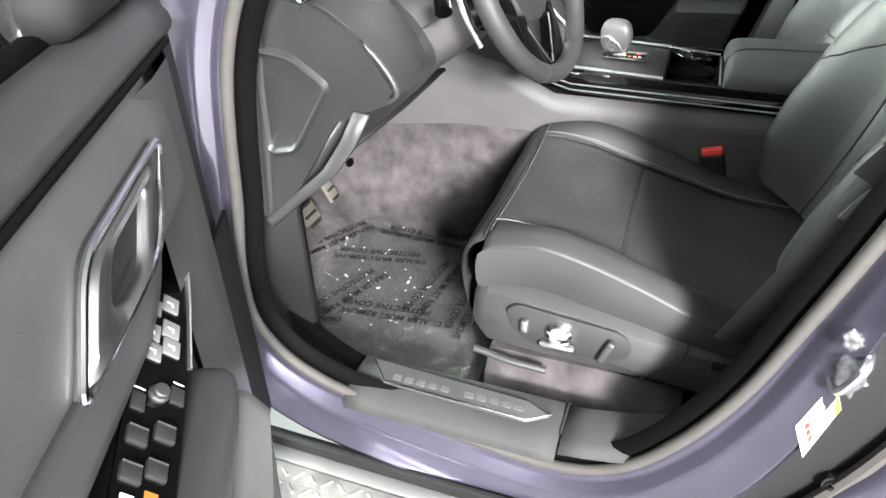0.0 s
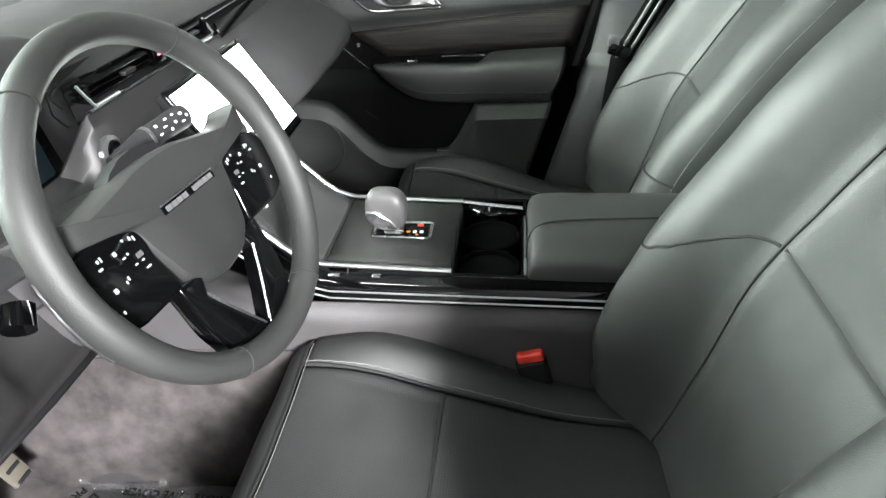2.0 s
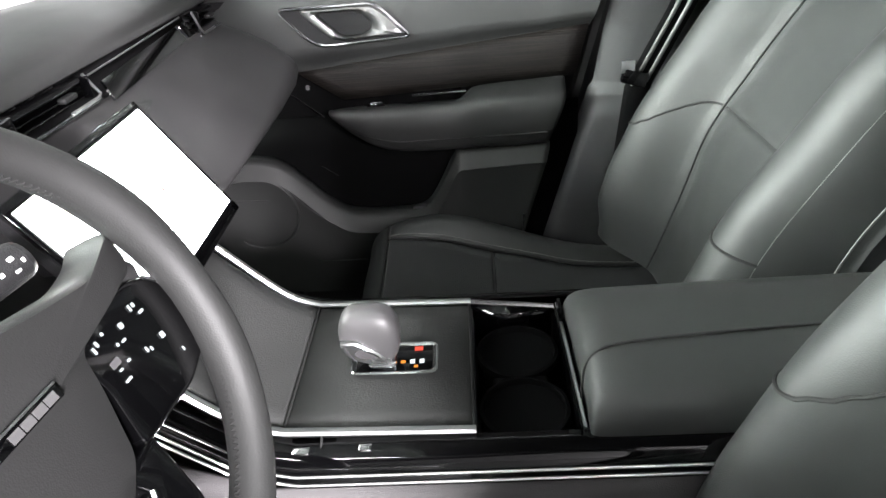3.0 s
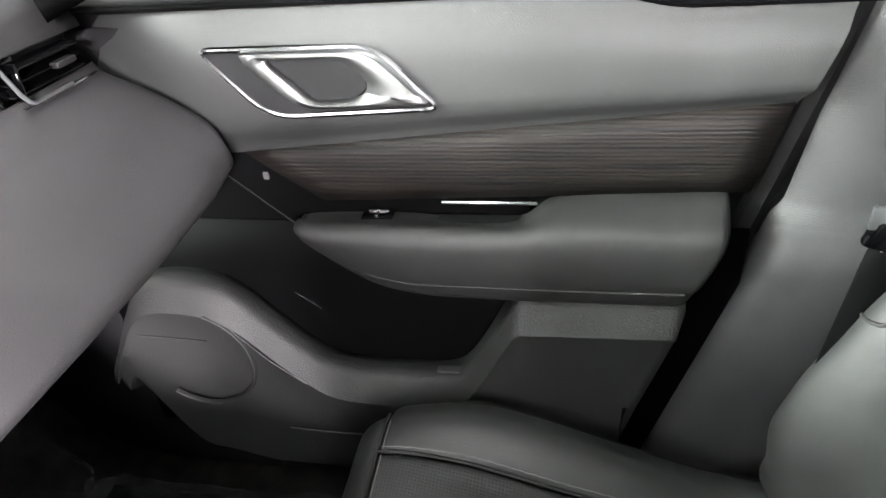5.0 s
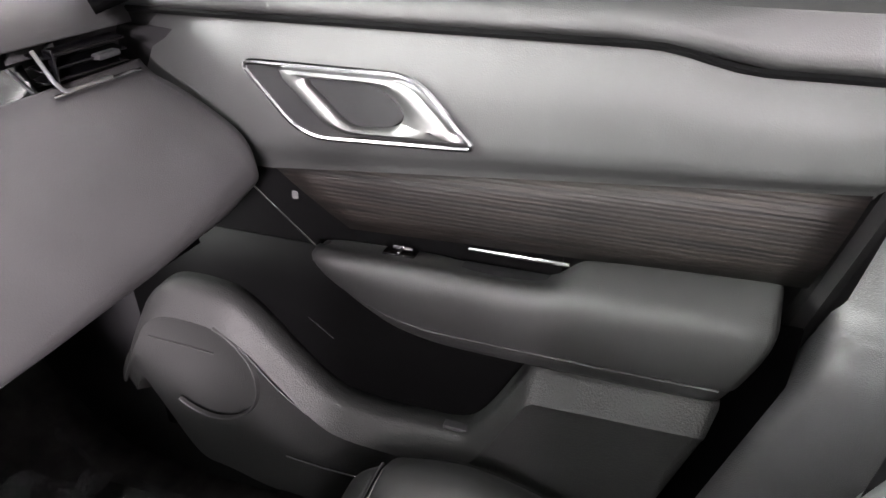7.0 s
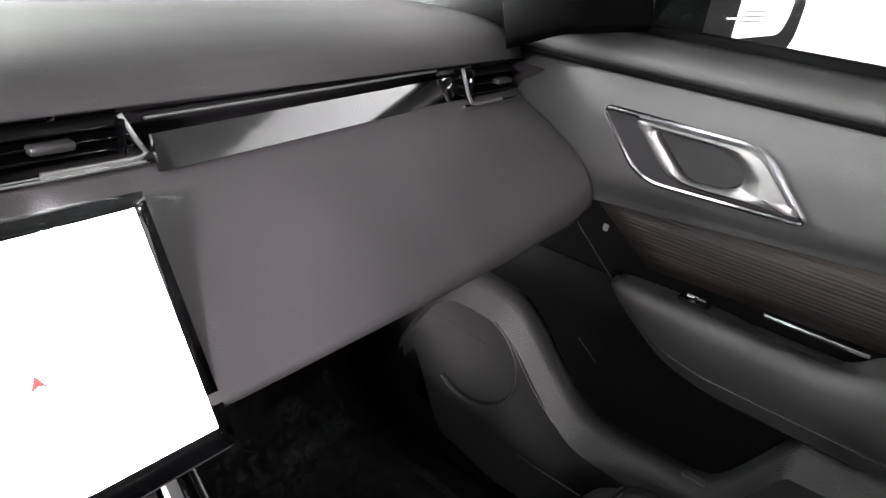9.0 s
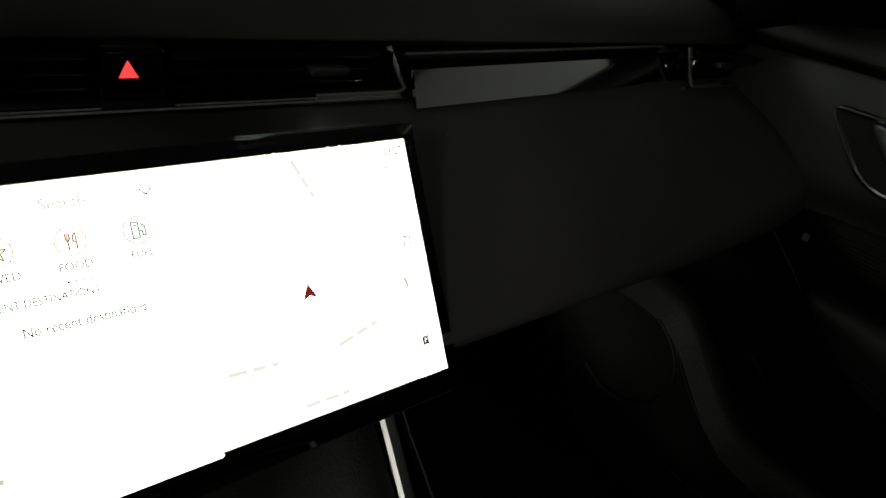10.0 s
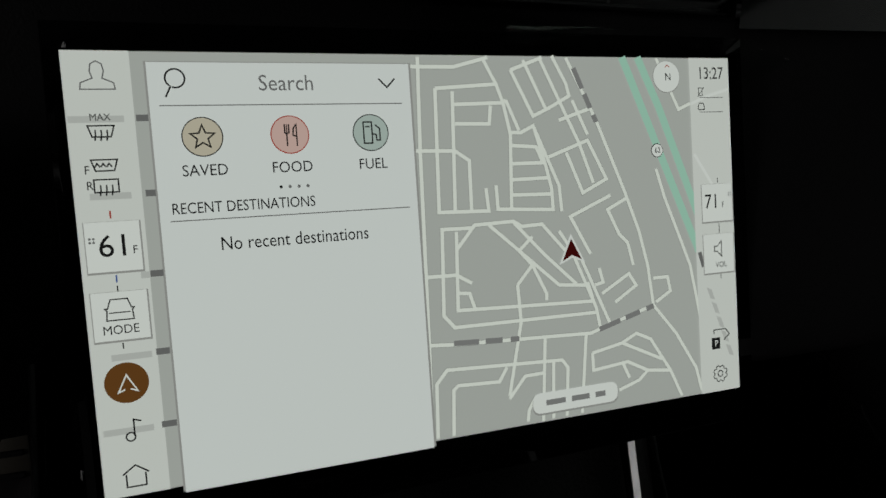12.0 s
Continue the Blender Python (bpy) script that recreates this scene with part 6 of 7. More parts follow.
CUSH = [Vector((0, *p)) for p in ((-0.03, 0.650), (0.10, 0.650), (0.22, 0.662), (0.365, 0.698), (0.47, 0.728), (0.535, 0.742), (0.572, 0.734), (0.592, 0.705), (0.596, 0.665), (0.588, 0.62), (0.575, 0.58))]
BACK = [Vector((0, *p)) for p in ((0.075, 0.665), (0.045, 0.74), (0.018, 0.83), (-0.008, 0.92), (-0.048, 1.00), (-0.125, 1.12), (-0.207, 1.24), (-0.293, 1.35), (-0.345, 1.40))]
CL, BL = resample(catmull(CUSH, 8), 61), resample(catmull(BACK, 8), 61)


def along(line, t):
    k = min(max(t, 0), 1) * (len(line) - 1)
    i = min(int(k), len(line) - 2)
    p = line[i].lerp(line[i + 1], k - i)
    d = (line[i + 1] - line[i]).normalized()
    return p, Vector((0, -d.z, d.y))


def cushion_point(x, t, lift=0.0):
    """The cushion's skin: x from its middle line, t from the back to below the front edge."""
    p, n = along(CL, t)
    if n.z < 0 and t < 0.5:
        n = -n
    if n.y < 0 and t > 0.8:
        n = -n
    if n.z < 0 and t <= 0.8:
        n = -n
    a = abs(x)
    fade = 1 - smoothstep(0.72, 0.86, t)
    up = (0.014 + 0.026 * math.exp(-((t - 0.56) / 0.20) ** 2)) * smoothstep(0.150, 0.205, a) * (1 - smoothstep(0.64, 0.80, t)) - 0.20 * max(0, a - 0.215) ** 1.15 * (3.4 if a > 0.215 else 0)
    dish = -0.010 * (1 - smoothstep(0.0, 0.16, a)) * fade
    wrinkle = 0.0022 * noise.noise((x * 14, t * 9, 2.0)) - 0.0016 * math.exp(-((t - 0.63 - 0.04 * math.sin(x * 16)) / 0.016) ** 2) * (1 - smoothstep(0.10, 0.17, a))
    return p + n * (up + dish + lift + wrinkle) + Vector((x, 0, 0))


def cross_line():
    """Half of the backrest's cross-section: from the middle over the bolster to its outer side."""
    pts = [(0, 0), (0.06, 0.001), (0.112, 0.004), (0.136, 0.018), (0.156, 0.048), (0.177, 0.078), (0.205, 0.094), (0.233, 0.087), (0.252, 0.060), (0.260, 0.020), (0.262, -0.035)]
    return resample(catmull([(a, b, 0) for a, b in pts], 8), 81)


CROSS = cross_line()
CROSS_LONG = sum((b - a).length for a, b in zip(CROSS, CROSS[1:]))


def back_point(e, t, lift=0.0):
    """The backrest's skin: e runs over its cross-section from the middle line, t from its foot to its top."""
    t -= 0.095 * smoothstep(0.13, 0.26, abs(e)) * smoothstep(0, 0.15, t) * (1 - smoothstep(0.85, 1, t))
    p, n = along(BL, t)
    n = n if n.y > 0 else -n
    k = min(abs(e) / CROSS_LONG, 1) * 80
    i = min(int(k), 79)
    c = CROSS[i].lerp(CROSS[i + 1], k - i)
    d = (CROSS[i + 1] - CROSS[i]).normalized()
    wide = 1 - 0.14 * smoothstep(0.66, 1.0, t)
    deep = (0.95 + 0.33 * smoothstep(0.0, 0.10, t)) * (1 - 0.22 * smoothstep(0.16, 0.42, t)) * (1 - 0.50 * smoothstep(0.45, 1.0, t))
    waist = 0.010 * math.exp(-((t - 0.25) / 0.14) ** 2) * (1 - smoothstep(0.05, 0.13, abs(e)))
    wrinkle = 0.0024 * noise.noise((e * 12, t * 8, 7.0)) + 0.0012 * noise.noise((e * 30, t * 16, 3.0))
    sx = 1 if e >= 0 else -1
    fwd = (c.y * deep if c.y > 0 else c.y) + waist + wrinkle + lift * d.x
    return p + n * fwd + Vector((sx * (c.x * wide - lift * -d.y), 0, 0))


def patch(fn, x0, x1, t0, t1, nx, nt, puff=0.006, edge=0.010):
    """A padded panel of a seat's skin, its rim drawn in at the seams. x0 and x1 may change with t."""
    rows = []
    f0 = x0 if callable(x0) else (lambda t: x0)
    f1 = x1 if callable(x1) else (lambda t: x1)
    ts = [t0 + (t1 - t0) * k / nt for k in range(nt + 1)]
    ts = sorted(set(ts + [t0 + (t1 - t0) * q for q in (0.012, 0.03, 0.97, 0.988)]))
    for t in ts:
        row = []
        us = sorted(set([k / nx for k in range(nx + 1)] + [0.02, 0.06, 0.94, 0.98]))
        for u in us:
            x = f0(t) + (f1(t) - f0(t)) * u
            w = abs(f1(t) - f0(t))
            d = min(u * w, (1 - u) * w, (t - t0) * 0.75, (t1 - t) * 0.75)
            q = min(d / edge, 1)
            row.append(fn(x, t, puff * (math.sqrt(max(0, 1 - (1 - q) ** 2)) - 1)))
        rows.append(row)
    return loft(rows)


def seat(cx, outer):
    """A front seat about its middle line at cx; outer is -1 or 1, the door's side."""
    side = "driver" if outer < 0 else "passenger"
    s = thing("front_seat", (0, 0.25, 0.43), f"black leather {side} seat with a perforated cushion and deep side bolsters", "car seat", "front seats")
    part("cushion_front_panel", patch(cushion_point, -0.168, 0.168, 0.506, 0.765, 22, 22), M_PERF, s, "perforated leather front panel", subd=1)
    part("cushion_rear_panel", patch(cushion_point, -0.168, 0.168, 0.0, 0.504, 22, 26), M_PERF, s, "perforated leather seat panel", subd=1)
    part("cushion_nose", patch(cushion_point, -0.225, 0.225, 0.767, 1.0, 26, 16, 0.004), M_LEATHER, s, "smooth leather front edge", subd=1)
    for k in (-1, 1):
        part("cushion_bolster", patch(cushion_point, 0.170 * k, 0.246 * k, 0.0, 0.765, 14, 36), M_LEATHER, s, "smooth leather side bolster", subd=1)
    half = lambda t: 0.128 + 0.012 * smoothstep(0.50, 1.0, t)
    seam_t = 0.368
    part("back_lower_panel", patch(back_point, lambda t: -half(t) - 0.001, lambda t: half(t) + 0.001, 0.0, seam_t - 0.0005, 20, 26, 0.003, 0.006), M_LEATHER, s, "smooth leather lower back panel", subd=1)
    part("back_upper_panel", patch(back_point, lambda t: -half(t) - 0.001, lambda t: half(t) + 0.001, seam_t + 0.0005, 1.0, 20, 30, 0.003, 0.006), M_LEATHER, s, "smooth leather upper back panel", subd=1)
    for k in (-1, 1):
        part("back_bolster", patch(back_point, lambda t: (half(t) - 0.001) * k, CROSS_LONG * k, 0.0, 1.0, 30, 54, 0.003, 0.006), M_LEATHER, s, "smooth leather back bolster", subd=1)
        part("bolster_piping", tube([back_point(0.385 * k, t, 0.002) for t in np.linspace(0.05, 0.97, 40)], 0.0030, 6), M_THREAD, s, "grey piping")
        part("bolster_stitch", tube([back_point(0.310 * k, t, 0.0006) for t in np.linspace(0.03, 0.97, 90)], 0.0007, 4), M_THREAD, s)
        part("back_side", loft([[back_point(CROSS_LONG * k, t, d) - Vector((0, 0.22 * (1 - 0.3 * t) * q, 0)) for q, d in ((0, 0), (0.35, 0.006), (0.7, 0.004), (1.0, -0.02))] for t in np.linspace(0, 1, 24)]), M_LEATHER, s, "smooth leather seat side", subd=1)
        part("cushion_stitch", tube([cushion_point(0.1735 * k, t, 0.0002 + 0.0004 * math.sin(300 * t)) for t in np.linspace(0.02, 0.76, 220)], 0.0007, 4), M_THREAD, s)
    part("front_stitch", tube([cushion_point(x, 0.758, 0.0004 * math.sin(700 * x)) for x in np.linspace(-0.21, 0.21, 160)], 0.0007, 4), M_THREAD, s)
    part("back_shell", loft([[back_point(x, t) - Vector((0, 0.20 * (1 - 0.3 * t), 0)) for x in (-CROSS_LONG, -0.15, 0, 0.15, CROSS_LONG)] for t in np.linspace(0, 1, 12)]), M_HARD, s, "grey plastic seat back shell", solid=0.01)
    # side valance, trim and base
    for k in (-1, 1):
        part("side_skirt", loft([[cushion_point(0.246 * k, t), cushion_point(0.246 * k, t) + Vector((0.004 * k, 0, -0.03)), cushion_point(0.24 * k, t) + Vector((0, 0, -0.075))] for t in np.linspace(0.02, 0.78, 26)]), M_LEATHER, s, "smooth leather side skirt", subd=1)
    o = outer
    prof = [(0.20, 0.668), (0.236, 0.662), (0.258, 0.648), (0.266, 0.620), (0.264, 0.590), (0.255, 0.563), (0.235, 0.555)]
    rows = []
    for y, lift, tuck in ((0.575, -0.05, 0.045), (0.565, -0.005, 0.02), (0.54, 0.014, 0.006), (0.48, 0.014, 0), (0.38, 0.0, 0), (0.27, -0.018, 0), (0.20, -0.03, 0), (0.10, -0.04, 0.0), (0.02, -0.045, 0.01), (-0.03, -0.05, 0.03)):
        rows.append([(o * (d - tuck), y, z + lift * (1 if z > 0.58 else 0.25) + (0.02 if y > 0.55 and z < 0.6 else 0)) for d, z in prof])
    trim = part("side_trim", loft(rows), M_HARD, s, "grey plastic side trim with seat switches", solid=0.004)
    part("trim_joint", tube(catmull([(o * 0.262, 0.245, 0.645), (o * 0.2675, 0.25, 0.62), (o * 0.2675, 0.275, 0.595), (o * 0.259, 0.30, 0.562)], 5), 0.0016, 6), M_SEAM, trim)
    part("rear_trim_slot", rbox((0.004, 0.10, 0.016), (o * 0.262, 0.16, 0.618), 0.003), M_BLACK, trim)
    po = [(0.315, 0.612), (0.33, 0.645), (0.49, 0.662), (0.507, 0.648), (0.49, 0.604), (0.45, 0.588), (0.345, 0.586)]
    part("switch_recess", plate(rounded([(a * o, b) for a, b in po], 0.020, 6), (o * 0.2662, 0, 0), (0, o, 0), (0, 0, 1), 0.003, 0.001), M_SOFT, trim, "dark switch recess")
    lever = part("seat_knob", lathe([(0.019, 0), (0.019, 0.008), (0.014, 0.011), (0.013, 0.007), (0.0, 0.0075)], (o * 0.270, 0.423, 0.627), (o, 0, 0.05), 24), M_CHROME, trim, "chrome-edged round seat knob")
    part("seat_switch", rbox((0.012, 0.052, 0.010), (o * 0.276, 0.425, 0.604), 0.004, 3), M_SATIN, trim, "satin seat slider switch")
    part("seat_switch", rbox((0.012, 0.012, 0.022), (o * 0.276, 0.475, 0.630), 0.004, 3), M_SATIN, trim, "satin seat switch")
    part("seat_switch", rbox((0.012, 0.012, 0.042), (o * 0.276, 0.353, 0.613), 0.004, 3, Matrix.Rotation(0.35, 3, "X")), M_HARD, trim, "grey recline switch")
    part("lever_bar", tube([(o * 0.255, 0.56, 0.545), (o * 0.262, 0.50, 0.54), (o * 0.262, 0.44, 0.537)], 0.006, 8), M_HARD, trim)
    part("under_base", rbox((0.40, 0.50, 0.10), (0, 0.27, 0.535), 0.01), M_BLACK, s, "black seat frame")
    part("base_carpet", loft([[(o * d, y, z) for d, z in ((0.12, 0.535), (0.232, 0.535), (0.262, 0.505), (0.268, 0.44))] for y in np.linspace(0.235, 0.54, 10)]), M_CARPET, s, "grey carpet over the seat rail", solid=0.008)
    for k in (-0.17, 0.17):
        part("rail", rbox((0.04, 0.62, 0.035), (k, 0.25, 0.45), 0.004), M_BLACK, s)
    # cross seams
    part("cushion_seam", tube([cushion_point(x, 0.505, -0.005) for x in np.linspace(-0.167, 0.167, 24)], 0.0024, 6), M_SEAM, s)
    part("nose_seam", tube([cushion_point(x, 0.766, -0.0012) for x in np.linspace(-0.225, 0.225, 40)], 0.0019, 6), M_SEAM, s)
    part("back_seam", tube([back_point(x, seam_t, -0.005) for x in np.linspace(-0.128, 0.128, 40)], 0.0024, 6), M_SEAM, s)
    for k in (-1, 1):
        part("panel_seam", tube([back_point(half(t) * k, t, -0.0004) for t in np.linspace(0.0, 0.99, 60)], 0.0017, 6), M_SEAM, s)
        part("panel_seam", tube([cushion_point(0.1690 * k, t, -0.0012) for t in np.linspace(0.01, 0.765, 50)], 0.0019, 6), M_SEAM, s)
        part("bolster_seam", tube([back_point(x * k, seam_t, 0.0002) for x in np.linspace(0.13, 0.31, 30)], 0.0020, 6), M_SEAM, s)
    s.location.x = cx
    return s


seat(-0.378, -1)
right_seat = seat(0.338, 1)
right_seat.location += Vector((0, -0.05, -0.034))

# rear bench in the dark
bench = thing("rear_bench", (0, -0.85, 0.43), "dark rear bench seat in shadow", "car seat")
part("cushion", rbox((1.25, 0.5, 0.2), (-0.03, -0.75, 0.62), 0.06, 5), M_LEATHER, bench, "dark leather rear cushion")
part("backrest", rbox((1.25, 0.16, 0.6), (-0.03, -1.05, 0.98), 0.05, 5, Matrix.Rotation(-0.25, 3, "X")), M_LEATHER, bench, "dark leather rear backrest")

# ---------------------------------------------------------------- belts and passenger-side pillar
belt = thing("seat_belt", (-0.66, 0.07, 0.7), "black seat belt hanging on the pillar with a bright tongue", "seat belt")
part("webbing", loft([[(x, y + 0.023, z), (x - 0.004, y, z), (x, y - 0.023, z)] for x, y, z in ((-0.662, 0.197, 0.685), (-0.660, 0.173, 0.742), (-0.658, 0.140, 0.82), (-0.658, 0.097, 0.945), (-0.660, 0.060, 1.038), (-0.664, 0.036, 1.10), (-0.670, 0.0, 1.25), (-0.675, -0.03, 1.40))]), M_BELT, belt, "black webbing", solid=0.0014)
part("tongue", rbox((0.014, 0.056, 0.042), (-0.657, 0.096, 0.947), 0.004, 2, Matrix.Rotation(0.5, 3, "X")), M_HARD, belt, "grey plastic tongue grip")
part("tongue_plate", rbox((0.005, 0.032, 0.048), (-0.659, 0.104, 0.900), 0.002, 2, Matrix.Rotation(0.45, 3, "X")), M_STEEL, belt, "bright steel tongue")
belt2 = thing("seat_belt", (0.58, 0.02, 1.0), "black passenger seat belt running up the pillar", "seat belt")
BELT2 = [(0.560, 0.07, 0.70), (0.556, 0.062, 0.80), (0.554, 0.048, 0.95), (0.574, -0.020, 1.07), (0.598, -0.080, 1.20), (0.62, -0.140, 1.35)]
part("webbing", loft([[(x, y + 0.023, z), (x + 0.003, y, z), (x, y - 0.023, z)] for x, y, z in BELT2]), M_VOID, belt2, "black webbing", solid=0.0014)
for d in (-0.0095, 0.0095):
    part("stripe", loft([[(x - 0.0016, y + d + 0.004, z), (x - 0.0016, y + d - 0.004, z)] for x, y, z in BELT2[2:]]), M_THREAD, belt2, "woven grey stripe", solid=0.0006)
part("tongue", rbox((0.012, 0.045, 0.026), (0.549, 0.055, 0.965), 0.004, 2, Matrix.Rotation(0.3, 3, "X")), M_GLOSS, belt2, "black tongue grip")
part("tongue_plate", rbox((0.004, 0.022, 0.02), (0.546, 0.068, 0.985), 0.001), M_STEEL, belt2)


def door_rear(z):
    return 0.2225 - (z - 0.618) * 0.268


rows = []
for z in (0.45, 0.60, 0.75, 0.86, 0.884, 0.892, 0.8955):
    f = 0.112 + (0.885 - z) * 0.295
    tuck = 0.010 * smoothstep(0.880, 0.8955, z)
    rows.append([(0.705, f + 0.012, z), (0.668 + tuck, f + 0.006, z), (0.650 + tuck, f - 0.004, z), (0.643 + tuck, f - 0.018, z), (0.636 + tuck, f - 0.07, z), (0.634 + tuck, f - 0.12, z), (0.66, f - 0.17, z)])
for z, tuck in ((0.900, 0.018), (0.906, 0.020), (0.914, 0.021), (0.922, 0.026), (0.93, 0.028), (1.0, 0.026), (1.1, 0.022), (1.25, 0.010), (1.5, -0.02)):
    r = 0.103 - (z - 0.92) * 0.20
    rows.append([(0.712, r + 0.024, z), (0.700, r + 0.021, z), (0.655 + tuck, r + 0.003, z), (0.645 + tuck, r - 0.010, z), (0.634 + tuck, r - 0.06, z), (0.630 + tuck, r - 0.11, z), (0.66, r - 0.16, z)])
pillar = part("center_pillar_trim", loft(rows), M_HARD, None, solid=0.004, angle=50)
tagged(pillar, "grey grained plastic trim of the centre pillar", "pillar trim", kind="structure")
seal2 = part("passenger_door_seal", tube([(0.686, door_rear(z) - 0.014, z) for z in np.linspace(0.45, 1.5, 14)], 0.016, 8), M_RUBBER)
tagged(seal2, "black rubber seal behind the passenger door", "door seal", kind="structure")

# ---------------------------------------------------------------- doors


def soft_line(points, radii, n=6):
    """A closed outline whose corners are rounded by a radius each."""
    out = []
    for k, (p, r) in enumerate(zip(points, radii)):
        p, a, b = Vector(p), Vector(points[k - 1]), Vector(points[(k + 1) % len(points)])
        q0, q1 = p + (a - p).normalized() * r, p + (b - p).normalized() * r
        out += [tuple(q0 * (1 - t) ** 2 + p * 2 * t * (1 - t) + q1 * t * t) for t in np.linspace(0, 1, n)]
    return out


def door(name, label, fix, base, passenger):
    """A front door lining, built shut on the passenger's side and put in place by fix."""
    d = thing(name, base, label, "car door", "front doors")

    def put(nm, bm, mat, parent=None, lab="", **kw):
        bmesh.ops.transform(bm, matrix=fix, verts=bm.verts)
        bmesh.ops.recalc_face_normals(bm, faces=bm.faces)
        return part(nm, bm, mat, parent or d, lab, **kw)

    ys = lambda z, n=14, y0=0.83: [y0 + (door_rear(z) - y0) * k / (n - 1) for k in range(n)]
    wood_top = lambda y: (1.005 + 0.0835 * (0.45 - y)) if passenger else (0.985 + 0.045 * (0.62 - y) / 0.53)
    # upper panel, from the inlay to the groove under the shoulder
    rows = []
    for u in (0.0, 0.05, 0.1, 0.16, 0.23, 0.32, 0.45, 0.6, 0.75, 0.88, 1.0):
        row = []
        for y in ys(1.08):
            z0 = (wood_top(y) if y < 0.7 else wood_top(0.7)) + (0.0 if passenger else 0.02)
            z1 = 1.140 - 0.015 * smoothstep(0.30, 0.21, y)
            z = z0 + (z1 - z0) * u
            curl = 0.020 * (1 - smoothstep(0.0, 0.26, u)) + 0.016 * smoothstep(0.60, 1.0, u) ** 1.5
            row.append((0.6405 + curl + 0.035 * smoothstep(0.69, 0.83, y), y - (z - 1.08) * 0.32 * smoothstep(0.3, 0.1, y), z))
        rows.append(row)
    put("upper_panel", loft(rows), M_LEATHER, None, "dark soft upper door panel")
    # shoulder roll under the window
    prof = [(0.656, 1.1425), (0.653, 1.150), (0.655, 1.160), (0.664, 1.171), (0.676, 1.177), (0.692, 1.180)]
    put("shoulder", loft([[(x, y - (z - 1.08) * 0.32 * smoothstep(0.3, 0.1, y), z - (0.015 if z < 1.165 else 0) * smoothstep(0.30, 0.21, y)) for y in ys(1.08)] for x, z in prof]), M_REST, None, "dark shoulder below the window", solid=0.005)
    # thick black line that paints the shadow groove under the shoulder roll
    put("shoulder_shade_line", tube([(0.6545, y, 1.1408 - 0.015 * smoothstep(0.30, 0.21, y)) for y in np.linspace(0.80, 0.06, 40)], 0.0036, 6), M_VOID)
    put("window_seal", rbox((0.018, 0.80, 0.016), (0.700, 0.41, 1.182), 0.004), M_VOID, None, "black window seal")
    # veneer inlay
    low, high = (0.931, 0.0) if passenger else (0.962, 0.02)
    put("inlay", loft([[(0.6625 - 0.004 * math.sin(math.pi * u), y0 + (door_rear(0.93 + 0.09 * u) - y0) * k / 15, (low + 0.016 * k / 15) + (wood_top(y0 + (door_rear(1.0) - y0) * k / 15) + high - low - 0.012 * k / 15) * u) for k in range(16)] for u, y0 in ((0, 0.573), (0.25, 0.594), (0.5, 0.614), (0.75, 0.635), (1.0, 0.655))]), M_WOOD if passenger else M_LEATHER, None, "dark open-pored veneer inlay" if passenger else "dark lower strip of the upper panel", solid=0.004)
    # gloss corner with the lock button
    put("core", loft([[(0.690, y, z) for z in (0.86, 0.95, 1.06, 1.172)] for y in (0.90, 0.6, 0.3, 0.05)]), M_BLACK, None, "black door core", solid=0.01)
    if passenger:
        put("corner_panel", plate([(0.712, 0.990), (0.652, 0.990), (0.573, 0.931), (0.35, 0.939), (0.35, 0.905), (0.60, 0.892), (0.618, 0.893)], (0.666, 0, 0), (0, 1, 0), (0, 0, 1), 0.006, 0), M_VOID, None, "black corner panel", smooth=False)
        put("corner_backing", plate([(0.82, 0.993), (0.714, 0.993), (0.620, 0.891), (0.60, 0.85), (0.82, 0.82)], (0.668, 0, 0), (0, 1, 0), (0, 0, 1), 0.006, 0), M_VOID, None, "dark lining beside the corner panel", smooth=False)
        put("corner_line", tube([(0.6640, 0.700, 0.972), (0.6640, 0.685, 0.957), (0.6635, 0.650, 0.926), (0.662, 0.617, 0.898)], 0.0014, 6), M_CHROME, None, "thin chrome line")
        put("lock_symbol", plate(rounded(box_line(0.007, 0.009, 0.640, 0.957), 0.002), (0.6655, 0, 0), (0, 1, 0), (0, 0, 1), -0.0006, 0), M_SMOOTH)
    # armrest
    rows = []
    if passenger:
        for y, ridge, back, out, foot in ((0.6020, 0.917, 0.910, 0.030, 0.914), (0.5985, 0.9225, 0.912, 0.012, 0.910), (0.590, 0.925, 0.914, 0.004, 0.900), (0.575, 0.926, 0.915, 0.001, 0.884), (0.555, 0.926, 0.916, 0.0, 0.867), (0.530, 0.926, 0.916, 0.0, 0.849), (0.510, 0.926, 0.917, 0.0, 0.838), (0.47, 0.926, 0.917, 0.0, 0.829), (0.44, 0.926, 0.912, 0.0, 0.827), (0.37, 0.926, 0.912, 0.0, 0.826),
                                          (0.352, 0.927, 0.916, 0.0, 0.826), (0.336, 0.930, 0.934, 0.0, 0.826), (0.324, 0.932, 0.941, 0.0, 0.826), (0.25, 0.933, 0.944, 0.0, 0.826), (0.172, 0.934, 0.947, 0.0, 0.827), (0.163, 0.933, 0.947, 0.002, 0.827), (0.158, 0.931, 0.946, 0.010, 0.829), (0.157, 0.925, 0.944, 0.040, 0.835)):
            h = ridge - foot
            lean = lambda z: y + 0.36 * max(0.0, 0.915 - z) * smoothstep(0.30, 0.16, y)
